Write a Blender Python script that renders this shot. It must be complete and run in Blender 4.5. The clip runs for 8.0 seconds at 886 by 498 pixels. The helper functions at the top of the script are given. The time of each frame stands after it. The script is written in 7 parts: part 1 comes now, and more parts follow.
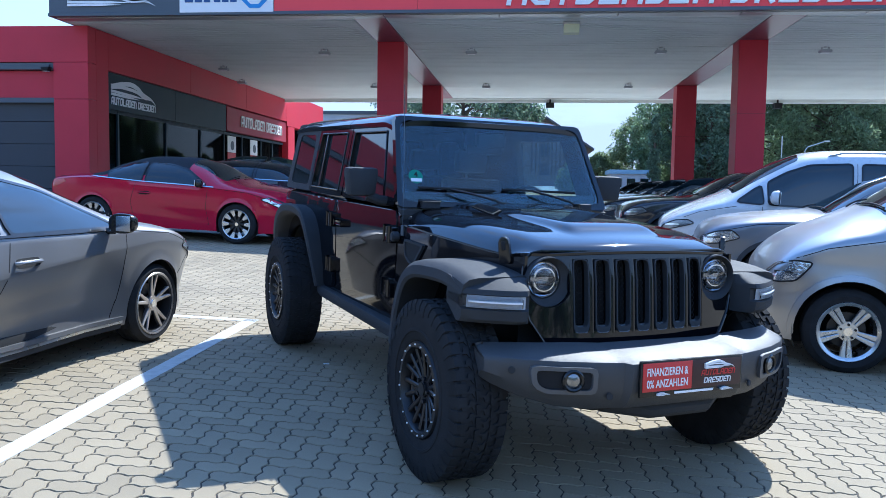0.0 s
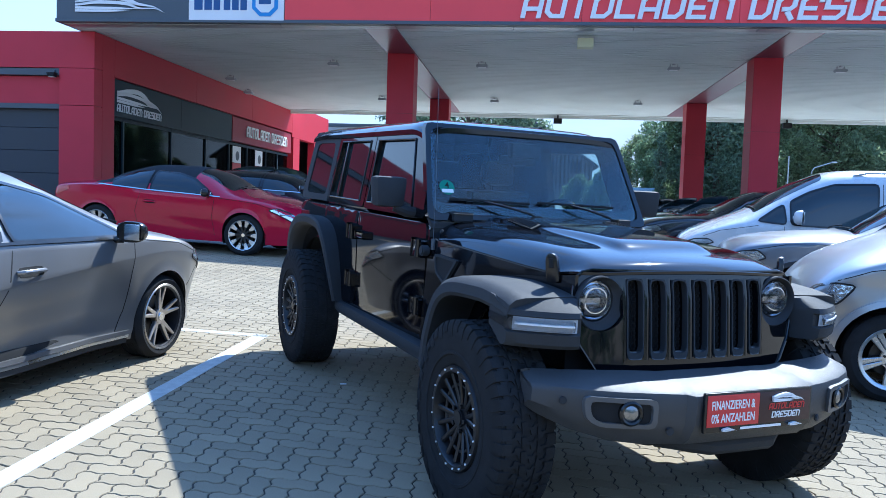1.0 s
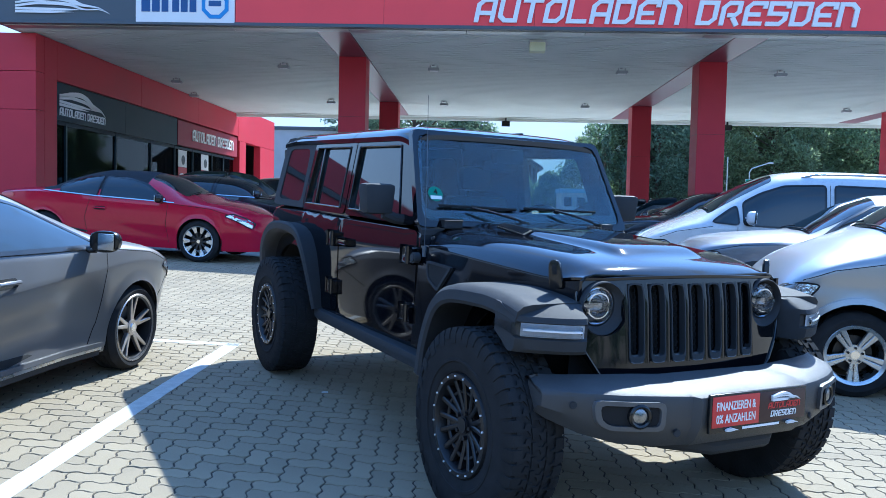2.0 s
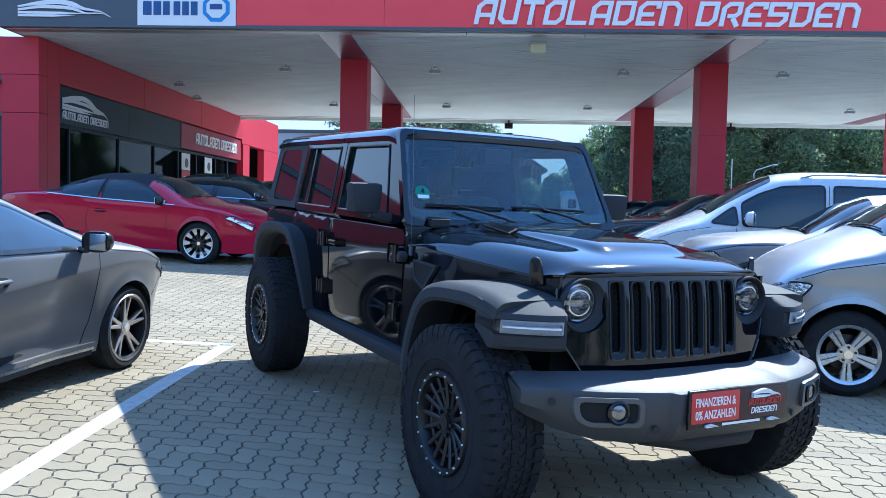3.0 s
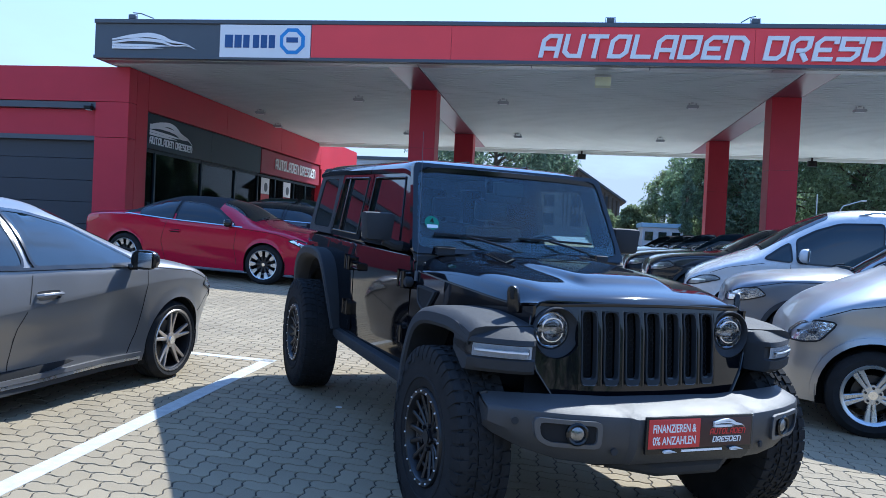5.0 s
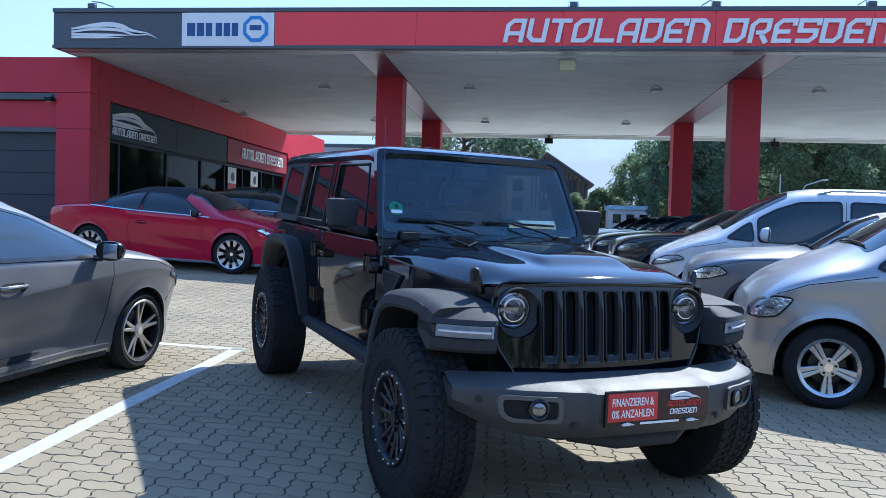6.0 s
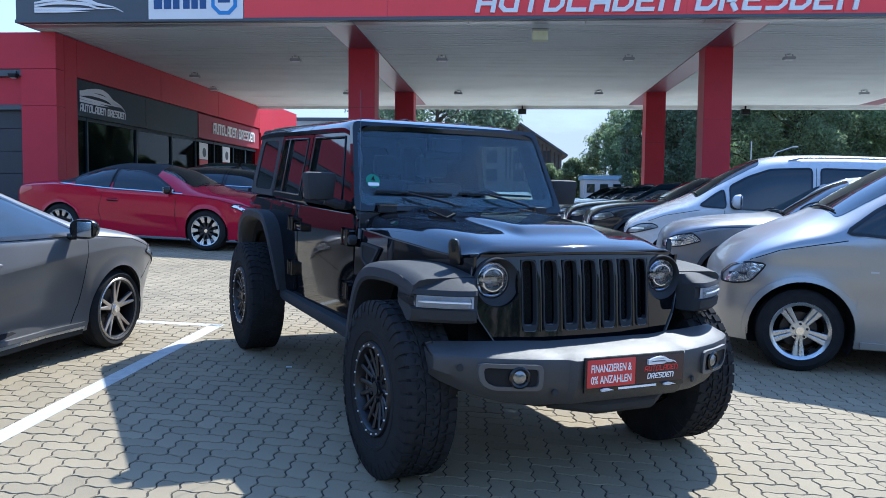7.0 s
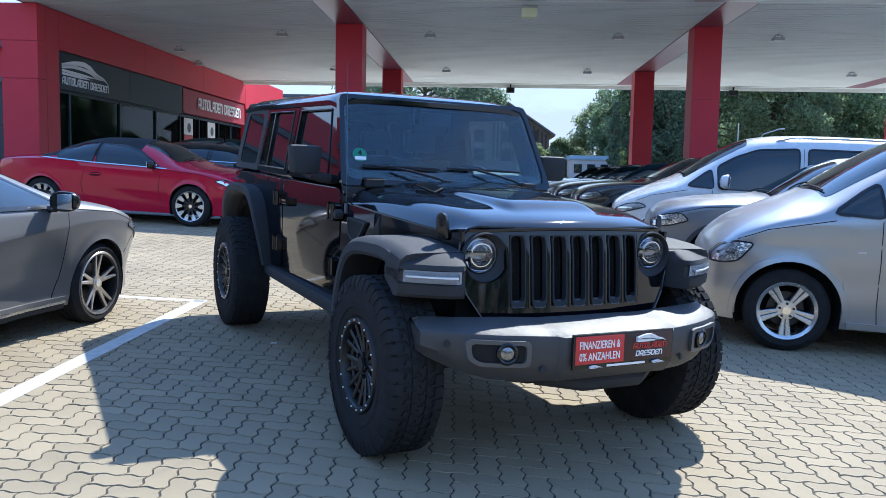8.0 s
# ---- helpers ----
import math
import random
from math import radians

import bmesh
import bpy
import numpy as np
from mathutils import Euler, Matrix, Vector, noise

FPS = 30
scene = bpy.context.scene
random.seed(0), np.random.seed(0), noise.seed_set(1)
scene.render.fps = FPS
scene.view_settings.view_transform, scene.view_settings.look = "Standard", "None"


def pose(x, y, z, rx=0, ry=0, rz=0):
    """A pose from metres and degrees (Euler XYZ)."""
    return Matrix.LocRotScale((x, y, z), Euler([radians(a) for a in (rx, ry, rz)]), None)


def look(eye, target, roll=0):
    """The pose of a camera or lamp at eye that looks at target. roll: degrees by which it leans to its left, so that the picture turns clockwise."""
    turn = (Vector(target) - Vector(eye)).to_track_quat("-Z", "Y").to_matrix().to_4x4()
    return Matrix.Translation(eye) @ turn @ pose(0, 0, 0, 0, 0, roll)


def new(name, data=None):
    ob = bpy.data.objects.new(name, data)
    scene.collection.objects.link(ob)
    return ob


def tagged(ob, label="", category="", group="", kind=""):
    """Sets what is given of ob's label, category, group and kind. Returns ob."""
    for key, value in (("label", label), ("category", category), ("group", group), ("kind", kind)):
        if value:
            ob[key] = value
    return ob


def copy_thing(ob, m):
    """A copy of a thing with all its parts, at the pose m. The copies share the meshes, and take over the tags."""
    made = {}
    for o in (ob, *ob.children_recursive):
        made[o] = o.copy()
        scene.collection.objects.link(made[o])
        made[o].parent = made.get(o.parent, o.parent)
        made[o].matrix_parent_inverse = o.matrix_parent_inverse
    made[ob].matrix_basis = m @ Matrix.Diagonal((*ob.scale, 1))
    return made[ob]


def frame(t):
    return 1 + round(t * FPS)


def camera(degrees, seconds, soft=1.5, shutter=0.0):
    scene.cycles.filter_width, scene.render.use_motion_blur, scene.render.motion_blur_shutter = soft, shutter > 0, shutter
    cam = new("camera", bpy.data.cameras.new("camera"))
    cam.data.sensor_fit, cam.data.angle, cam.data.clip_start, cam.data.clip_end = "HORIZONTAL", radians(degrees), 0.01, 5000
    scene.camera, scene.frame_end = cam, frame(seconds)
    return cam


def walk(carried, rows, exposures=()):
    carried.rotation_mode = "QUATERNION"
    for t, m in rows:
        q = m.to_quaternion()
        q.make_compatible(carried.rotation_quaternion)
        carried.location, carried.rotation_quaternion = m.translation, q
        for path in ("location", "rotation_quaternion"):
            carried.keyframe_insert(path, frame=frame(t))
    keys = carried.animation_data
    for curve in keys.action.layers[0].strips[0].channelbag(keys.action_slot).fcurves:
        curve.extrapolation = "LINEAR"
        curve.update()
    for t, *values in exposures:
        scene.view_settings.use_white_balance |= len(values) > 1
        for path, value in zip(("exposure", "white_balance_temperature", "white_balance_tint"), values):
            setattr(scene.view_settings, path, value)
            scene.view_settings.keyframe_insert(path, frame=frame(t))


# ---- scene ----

# ---------------------------------------------------------------- camera
# The paved lot slopes gently; LOT turns places on the paving into the level world.
LOT = Matrix(((0.99673, 0.07455, 0.03105, 0), (-0.0736, 0.99681, -0.03083, 0), (-0.03325, 0.02844, 0.99904, 0), (0, 0, 0, 1)))
cam = camera(57.1, 8.0, soft=0.8)
PATH = [
    (0.0, (0.261, 0.108, 1.539), (-0.093, 2.065, 1.327), 2.4),
    (0.5, (0.158, 0.274, 1.499), (-0.226, 2.228, 1.31), 3.1),
    (1.0, (0.025, 0.384, 1.502), (-0.331, 2.344, 1.326), 3.4),
    (1.5, (-0.134, 0.366, 1.509), (-0.424, 2.338, 1.342), 3.4),
    (2.0, (-0.233, 0.339, 1.513), (-0.453, 2.32, 1.35), 3.0),
    (3.5, (0.01, 0.332, 1.494), (-0.26, 2.309, 1.352), 2.5),
    (4.0, (0.178, 0.272, 1.53), (-0.2, 2.234, 1.44), 3.0),
    (4.2, (0.234, 0.26, 1.54), (-0.182, 2.215, 1.465), 3.4),
    (5.3, (0.392, 0.093, 1.544), (-0.038, 2.043, 1.431), 4.3),
    (5.5, (0.409, 0.093, 1.547), (-0.001, 2.047, 1.43), 4.0),
    (6.0, (0.412, 0.057, 1.536), (0.049, 2.02, 1.406), 3.1),
    (6.5, (0.412, 0.042, 1.529), (0.085, 2.009, 1.372), 2.5),
    (7.0, (0.399, 0.035, 1.531), (0.1, 2.003, 1.337), 2.2),
    (7.5, (0.38, 0.065, 1.526), (0.103, 2.033, 1.296), 2.3),
    (8.0, (0.385, 0.094, 1.502), (0.122, 2.062, 1.259), 2.8),
]
walk(cam, [(t, LOT @ look(eye, target, roll)) for t, eye, target, roll in PATH], exposures=[(0.0, 1.42, 4950, 7), (2.0, 1.52, 4800, 4), (3.5, 1.50, 4980, 5), (5.5, 1.14, 5050, 8), (6.5, 1.20, 5080, 7), (8.0, 1.40, 5300, 8)])

# ---------------------------------------------------------------- light
SUN_WAY = (LOT.to_3x3() @ Vector((0.605, 1.78, 1.92))).normalized()
sun_data = bpy.data.lights.new("sun", "SUN")
sun_data.energy, sun_data.angle, sun_data.color = 3.8, radians(0.53), (1.0, 0.885, 0.71)
sun = new("sun", sun_data)
sun.matrix_world = look(SUN_WAY * 80, (0, 0, 0))
world = bpy.data.worlds.new("sky")
scene.world = world
world.use_nodes = True
wn, wl = world.node_tree.nodes, world.node_tree.links
sky = wn.new("ShaderNodeTexSky")
sky.sky_type, sky.sun_disc = "NISHITA", False
sky.sun_elevation = math.asin(SUN_WAY.z)
sky.sun_rotation = math.atan2(SUN_WAY.x, SUN_WAY.y)
sky.air_density, sky.dust_density, sky.ozone_density = 1.0, 0.1, 3.0
# thin broken cloud over the whole sky
wcoord = wn.new("ShaderNodeTexCoord")
wmap = wn.new("ShaderNodeMapping")
wmap.inputs["Scale"].default_value = (1.6, 1.6, 4.5)
wnoise = wn.new("ShaderNodeTexNoise")
wnoise.inputs["Scale"].default_value, wnoise.inputs["Detail"].default_value, wnoise.inputs["Roughness"].default_value = 2.2, 8, 0.58
wramp = wn.new("ShaderNodeValToRGB")
wramp.color_ramp.elements[0].position, wramp.color_ramp.elements[1].position = 0.50, 0.76
wramp.color_ramp.elements[0].color, wramp.color_ramp.elements[1].color = (0.0, 0.0, 0.0, 1), (0.8, 0.8, 0.8, 1)
wmix = wn.new("ShaderNodeMixRGB")
# the cloud bank: white heads and blue-grey gaps
wbank = wn.new("ShaderNodeTexNoise")
wbank.inputs["Scale"].default_value, wbank.inputs["Detail"].default_value, wbank.inputs["Roughness"].default_value = 3.6, 7, 0.55
wtone = wn.new("ShaderNodeValToRGB")
wtone.color_ramp.elements[0].position, wtone.color_ramp.elements[1].position = 0.36, 0.54
wtone.color_ramp.elements[0].color, wtone.color_ramp.elements[1].color = (0.30, 0.47, 0.70, 1), (0.78, 0.80, 0.84, 1)
wgain = wn.new("ShaderNodeMixRGB")
wgain.blend_type = "MULTIPLY"
wgain.inputs["Fac"].default_value, wgain.inputs["Color2"].default_value = 1.0, (2.75, 2.75, 2.75, 1)
wl.new(wtone.outputs["Color"], wgain.inputs["Color1"])
wl.new(wgain.outputs["Color"], wmix.inputs["Color2"])
wl.new(wcoord.outputs["Generated"], wmap.inputs["Vector"])
wl.new(wmap.outputs["Vector"], wnoise.inputs["Vector"])
wl.new(wmap.outputs["Vector"], wbank.inputs["Vector"])
wl.new(wnoise.outputs["Fac"], wramp.inputs["Fac"])
# haze and cloud gather towards the horizon
wsep = wn.new("ShaderNodeSeparateXYZ")
wlow = wn.new("ShaderNodeMapRange")
wlow.inputs["From Min"].default_value, wlow.inputs["From Max"].default_value = 0.05, 0.55
wlow.inputs["To Min"].default_value, wlow.inputs["To Max"].default_value = 1.15, 0.0
wlump = wn.new("ShaderNodeMapRange")
wlump.inputs["From Min"].default_value, wlump.inputs["From Max"].default_value = 0.35, 0.65
wlump.inputs["To Min"].default_value, wlump.inputs["To Max"].default_value = 0.85, 1.0
whaze = wn.new("ShaderNodeMath")
whaze.operation = "MULTIPLY"
wmost = wn.new("ShaderNodeMath")
wmost.operation, wmost.use_clamp = "MAXIMUM", True
wl.new(wcoord.outputs["Generated"], wsep.inputs["Vector"])
wl.new(wsep.outputs["Z"], wlow.inputs["Value"])
wl.new(wnoise.outputs["Fac"], wlump.inputs["Value"])
wl.new(wlow.outputs["Result"], whaze.inputs[0])
wl.new(wlump.outputs["Result"], whaze.inputs[1])
wl.new(whaze.outputs[0], wmost.inputs[0])
wl.new(wramp.outputs["Color"], wmost.inputs[1])
wl.new(wmost.outputs[0], wmix.inputs["Fac"])
wl.new(sky.outputs["Color"], wmix.inputs["Color1"])
wl.new(wmix.outputs["Color"], wn["Background"].inputs["Color"])
wn["Background"].inputs["Strength"].default_value = 0.165


# ---------------------------------------------------------------- materials
def mat(name, colour, rough=0.5, metal=0.0, vary=0.12, scale=6.0, grain=0.0, grain_scale=180.0, coat=0.0, spec=0.5,
        rough_vary=0.08, per_object=0.0, per_island=0.0):
    """A surface with two scales of variation in colour, roughness and relief."""
    m = bpy.data.materials.new(name)
    m.use_nodes = True
    nodes, links = m.node_tree.nodes, m.node_tree.links
    b = nodes["Principled BSDF"]
    b.inputs["Metallic"].default_value = metal
    b.inputs["Specular IOR Level"].default_value = spec
    b.inputs["Coat Weight"].default_value = coat
    b.inputs["Coat Roughness"].default_value = 0.03
    co = nodes.new("ShaderNodeTexCoord")
    big = nodes.new("ShaderNodeTexNoise")
    big.inputs["Scale"].default_value, big.inputs["Detail"].default_value = scale, 5
    fine = nodes.new("ShaderNodeTexNoise")
    fine.inputs["Scale"].default_value, fine.inputs["Detail"].default_value = grain_scale, 3
    links.new(co.outputs["Object"], big.inputs["Vector"])
    links.new(co.outputs["Object"], fine.inputs["Vector"])
    blend = nodes.new("ShaderNodeMath")
    blend.operation = "MULTIPLY_ADD"
    blend.inputs[1].default_value = 0.6
    links.new(big.outputs["Fac"], blend.inputs[0])
    half = nodes.new("ShaderNodeMath")
    half.operation = "MULTIPLY"
    half.inputs[1].default_value = 0.4
    links.new(fine.outputs["Fac"], half.inputs[0])
    links.new(half.outputs[0], blend.inputs[2])
    last = blend.outputs[0]
    for amount, kind in ((per_object, "o"), (per_island, "i")):
        if amount:
            src = nodes.new("ShaderNodeObjectInfo" if kind == "o" else "ShaderNodeNewGeometry")
            add = nodes.new("ShaderNodeMath")
            add.operation = "MULTIPLY_ADD"
            add.inputs[1].default_value = amount
            links.new(src.outputs["Random" if kind == "o" else "Random Per Island"], add.inputs[0])
            sub = nodes.new("ShaderNodeMath")
            sub.operation = "SUBTRACT"
            sub.inputs[1].default_value = amount / 2
            links.new(last, sub.inputs[0])
            links.new(sub.outputs[0], add.inputs[2])
            last = add.outputs[0]
    ramp = nodes.new("ShaderNodeValToRGB")
    lo, hi = ramp.color_ramp.elements
    lo.position, hi.position = 0.3, 0.7
    lo.color = (*[max(0.0, c * (1 - vary)) for c in colour], 1)
    hi.color = (*[min(1.0, c * (1 + vary)) for c in colour], 1)
    links.new(last, ramp.inputs["Fac"])
    links.new(ramp.outputs["Color"], b.inputs["Base Color"])
    rr = nodes.new("ShaderNodeMapRange")
    rr.inputs["To Min"].default_value = max(0.02, rough - rough_vary)
    rr.inputs["To Max"].default_value = min(1.0, rough + rough_vary)
    links.new(big.outputs["Fac"], rr.inputs["Value"])
    links.new(rr.outputs["Result"], b.inputs["Roughness"])
    if grain:
        bump = nodes.new("ShaderNodeBump")
        bump.inputs["Strength"].default_value, bump.inputs["Distance"].default_value = grain, 0.004
        links.new(fine.outputs["Fac"], bump.inputs["Height"])
        links.new(bump.outputs["Normal"], b.inputs["Normal"])
    return m


def glass_mat(name, tint, rough=0.0, ior=1.45):
    m = bpy.data.materials.new(name)
    m.use_nodes = True
    b = m.node_tree.nodes["Principled BSDF"]
    b.inputs["Base Color"].default_value = (*tint, 1)
    b.inputs["Transmission Weight"].default_value = 1.0
    b.inputs["Roughness"].default_value = rough
    b.inputs["IOR"].default_value = ior
    return m


def leaf_mat(name, colour):
    """Leaves: they pass part of the light, and differ one from another."""
    m = mat(name, colour, 0.5, vary=0.35, scale=0.5, per_island=0.5)
    nodes, links = m.node_tree.nodes, m.node_tree.links
    thin = nodes.new("ShaderNodeBsdfTranslucent")
    links.new(nodes["Color Ramp"].outputs["Color"], thin.inputs["Color"])
    mix = nodes.new("ShaderNodeMixShader")
    mix.inputs["Fac"].default_value = 0.62
    links.new(nodes["Principled BSDF"].outputs[0], mix.inputs[1])
    links.new(thin.outputs[0], mix.inputs[2])
    links.new(mix.outputs[0], nodes["Material Output"].inputs["Surface"])
    return m


M = dict(
    yard=mat("far_paving", (0.235, 0.192, 0.128), 0.9, vary=0.2, scale=0.7, grain=0.5, grain_scale=40),
    slab=mat("pale_forecourt_concrete", (0.41, 0.405, 0.365), 0.85, vary=0.18, scale=0.6, grain=0.4, grain_scale=60),
    sand=mat("joint_sand", (0.046, 0.040, 0.032), 0.95, vary=0.35, scale=3, grain=0.6, grain_scale=220),
    paver=mat("concrete_paver", (0.262, 0.214, 0.138), 0.88, vary=0.24, scale=0.9, grain=0.55, grain_scale=260, per_object=0.14, per_island=0.14),
    line=mat("white_road_paint", (0.50, 0.50, 0.47), 0.7, vary=0.22, scale=14, grain=0.5, grain_scale=240),
    red=mat("red_cladding", (0.47, 0.028, 0.050), 0.45, vary=0.08, scale=1.5, grain=0.03, rough_vary=0.06, spec=0.3),
    # red lightened to stand in for light coming through the fascia sheet
    red_sheet=mat("backlit_toned_red_fascia_sheet", (0.80, 0.075, 0.085), 0.5, vary=0.05, scale=1.2, spec=0.3),
    red_gloss=mat("glossy_red_ceiling_panel", (0.22, 0.07, 0.10), 0.32, vary=0.12, scale=1.2, rough_vary=0.05),
    grey=mat("anthracite_cladding", (0.070, 0.085, 0.105), 0.42, vary=0.10, scale=1.5),
    door=mat("anthracite_sectional_door", (0.030, 0.036, 0.048), 0.5, vary=0.12, scale=2),
    soffit=mat("white_soffit_boards", (0.66, 0.69, 0.67), 0.6, vary=0.10, scale=0.8),
    metal=mat("galvanised_metal", (0.50, 0.51, 0.52), 0.45, metal=0.9, vary=0.1, scale=8),
    white=mat("white_sign_sheet", (0.78, 0.79, 0.80), 0.4, vary=0.04, scale=2),
    # the canopy's shade is put into this deeper red
    red_board=mat("shaded_red_sign_sheet", (0.26, 0.014, 0.034), 0.5, vary=0.06, scale=2),
    blue=mat("blue_sign_ink", (0.02, 0.075, 0.24), 0.4, vary=0.05),
    sky_blue=mat("light_blue_sign_ink", (0.05, 0.25, 0.62), 0.4, vary=0.05),
    black=mat("black_paint", (0.0035, 0.0040, 0.0060), 0.05, vary=0.25, scale=3, rough_vary=0.02, coat=0.15),
    plastic=mat("charcoal_plastic", (0.034, 0.036, 0.040), 0.72, spec=0.25, vary=0.15, scale=9, grain=0.25, grain_scale=600),
    headlamp=mat("bright_headlamp_reflector", (0.74, 0.77, 0.82), 0.14, metal=0.85, vary=0.25, scale=45, coat=0.6, grain=1.0, grain_scale=30),
    bumper=mat("grey_textured_bumper", (0.045, 0.045, 0.047), 0.54, spec=0.5, vary=0.12, scale=7, grain=0.22, grain_scale=700),
    surround=mat("satin_grey_surround", (0.085, 0.086, 0.090), 0.4, vary=0.1, scale=8),
    trim_black=mat("gloss_black_trim", (0.008, 0.008, 0.009), 0.2, vary=0.2),
    rubber=mat("tyre_rubber", (0.024, 0.0245, 0.026), 0.92, spec=0.12, vary=0.3, scale=12, grain=0.4, grain_scale=300),
    dark=mat("dark_underbody", (0.010, 0.010, 0.011), 0.9, vary=0.3, scale=5),
    tint=mat("tinted_window", (0.007, 0.013, 0.016), 0.03, vary=0.3, scale=1.5, rough_vary=0.01, spec=0.9),
    screen=glass_mat("windscreen_glass", (0.62, 0.78, 0.80), ior=1.5),
    side_glass=glass_mat("side_window_glass", (0.62, 0.70, 0.70)),
    shop_glass=glass_mat("dark_shop_glass", (0.14, 0.21, 0.23), ior=1.16),
    smoked=mat("smoked_reflector", (0.24, 0.25, 0.27), 0.18, metal=0.9, vary=0.3, scale=60),
    milky=mat("milky_lamp_reflector", (0.34, 0.37, 0.42), 0.35, vary=0.15, scale=30),
    teal=mat("dark_teal_sign_band", (0.016, 0.036, 0.050), 0.5, spec=0.3, vary=0.12, scale=1.5),
    chrome=mat("chrome", (0.72, 0.73, 0.75), 0.12, metal=1.0, vary=0.05, rough_vary=0.04),
    alloy=mat("silver_alloy", (0.58, 0.59, 0.60), 0.28, metal=0.9, vary=0.06),
    bronze_alloy=mat("machined_grey_alloy", (0.46, 0.43, 0.41), 0.30, metal=0.9, vary=0.06),
    # showroom walls and floor, darkened in colour for the unlit room
    shop_inside=mat("shade_toned_showroom_inside", (0.035, 0.045, 0.055), 0.7, vary=0.3, scale=0.8),
    black_rim=mat("black_rim", (0.011, 0.011, 0.013), 0.38, vary=0.2),
    lens=glass_mat("lamp_lens", (0.95, 0.97, 1.0)),
    tail=mat("red_tail_lens", (0.42, 0.01, 0.012), 0.12, vary=0.1, coat=0.8),
    grey_car=mat("satin_grey_paint", (0.225, 0.22, 0.22), 0.35, metal=0.6, coat=0.25, vary=0.04, scale=2, grain_scale=900),
    red_car=mat("red_car_paint", (0.40, 0.003, 0.034), 0.10, vary=0.05, rough_vary=0.02),
    silver_car=mat("silver_car_paint", (0.36, 0.365, 0.375), 0.37, metal=0.75, vary=0.03, scale=2, coat=0.5),
    slate_car=mat("slate_grey_car_paint", (0.14, 0.155, 0.185), 0.38, metal=0.5, vary=0.04, coat=0.5),
    white_car=mat("white_car_paint", (0.55, 0.56, 0.58), 0.27, vary=0.03, coat=0.9),
    dark_car=mat("dark_grey_car_paint", (0.022, 0.024, 0.030), 0.2, metal=0.4, vary=0.05, coat=0.9),
    cloth=mat("black_soft_top_fabric", (0.010, 0.011, 0.014), 0.85, vary=0.25, scale=20, grain=0.3),
    bark=mat("bark", (0.10, 0.075, 0.055), 0.9, vary=0.4, scale=9, grain=0.8, grain_scale=60),
    leaf=leaf_mat("leaf_green", (0.235, 0.32, 0.18)),
    leaf_light=leaf_mat("light_leaf_green", (0.24, 0.30, 0.16)),
    leaf_dark=leaf_mat("dark_leaf_green", (0.18, 0.25, 0.165)),
    brick=mat("weathered_timber_and_brick", (0.20, 0.165, 0.145), 0.85, vary=0.3, scale=4, grain=0.4, grain_scale=90),
    far_wall=mat("pale_render", (0.42, 0.44, 0.47), 0.8, vary=0.1, scale=1),
    cabin_blue=mat("faded_blue_sheet", (0.24, 0.38, 0.52), 0.6, vary=0.1, scale=2),
    roof=mat("grey_roof_felt", (0.14, 0.14, 0.15), 0.85, vary=0.2, scale=2),
    seat=mat("dark_seat_fabric", (0.015, 0.015, 0.017), 0.8, vary=0.2, scale=12),
    plate_red=mat("red_plate_print", (0.50, 0.030, 0.032), 0.35, vary=0.05),
    plate_dark=mat("dark_plate_print", (0.035, 0.012, 0.014), 0.35, vary=0.1),
    green=mat("green_sticker", (0.02, 0.20, 0.12), 0.5, vary=0.05),
)


# ---------------------------------------------------------------- mesh tools
def mesh_of(name, bm, material, smooth=True):
    bmesh.ops.recalc_face_normals(bm, faces=bm.faces)
    if bm.calc_volume(signed=True) < 0 and all(len(e.link_faces) == 2 for e in bm.edges):
        bmesh.ops.reverse_faces(bm, faces=bm.faces)
    me = bpy.data.meshes.new(name)
    bm.to_mesh(me)
    bm.free()
    for p in me.polygons:
        p.use_smooth = smooth
    if smooth:
        me.set_sharp_from_angle(angle=radians(32))
    me.materials.append(material)
    return me


def thing(name, m, label, category, group="", kind=""):
    """An empty at the base of a thing; its parts hang under it."""
    ob = new(name)
    ob.matrix_world = m
    ob.empty_display_size = 0.1
    return tagged(ob, label, category, group, kind)


def part(name, bm, material, parent=None, label="", smooth=True, at=None):
    me = bm if isinstance(bm, bpy.types.Mesh) else mesh_of(name, bm, material, smooth)
    ob = new(name, me)
    if parent:
        ob.parent = parent
    if at is not None:
        ob.matrix_basis = at
    return tagged(ob, label)


def solo(name, bm, material, label, category, m=None, group="", kind="", smooth=False):
    ob = new(name, mesh_of(name, bm, material, smooth))
    if m is not None:
        ob.matrix_world = m
    return tagged(ob, label, category, group, kind)


def box(bm, x0, x1, y0, y1, z0, z1, bevel=0.0, m=None):
    """A box added to bm, with bevelled edges."""
    t = bmesh.new()
    bmesh.ops.create_cube(t, size=1)
    for v in t.verts:
        v.co = Vector(((x0 + x1) / 2 + v.co.x * (x1 - x0), (y0 + y1) / 2 + v.co.y * (y1 - y0), (z0 + z1) / 2 + v.co.z * (z1 - z0)))
    if bevel:
        bmesh.ops.bevel(t, geom=t.edges[:], offset=bevel, segments=2, affect="EDGES", profile=0.6)
    return join(bm, t, m)


def join(bm, other, m=None):
    if m is not None:
        other.transform(m)
    me = bpy.data.meshes.new("tmp")
    other.to_mesh(me)
    other.free()
    bm.from_mesh(me)
    bpy.data.meshes.remove(me)
    return bm


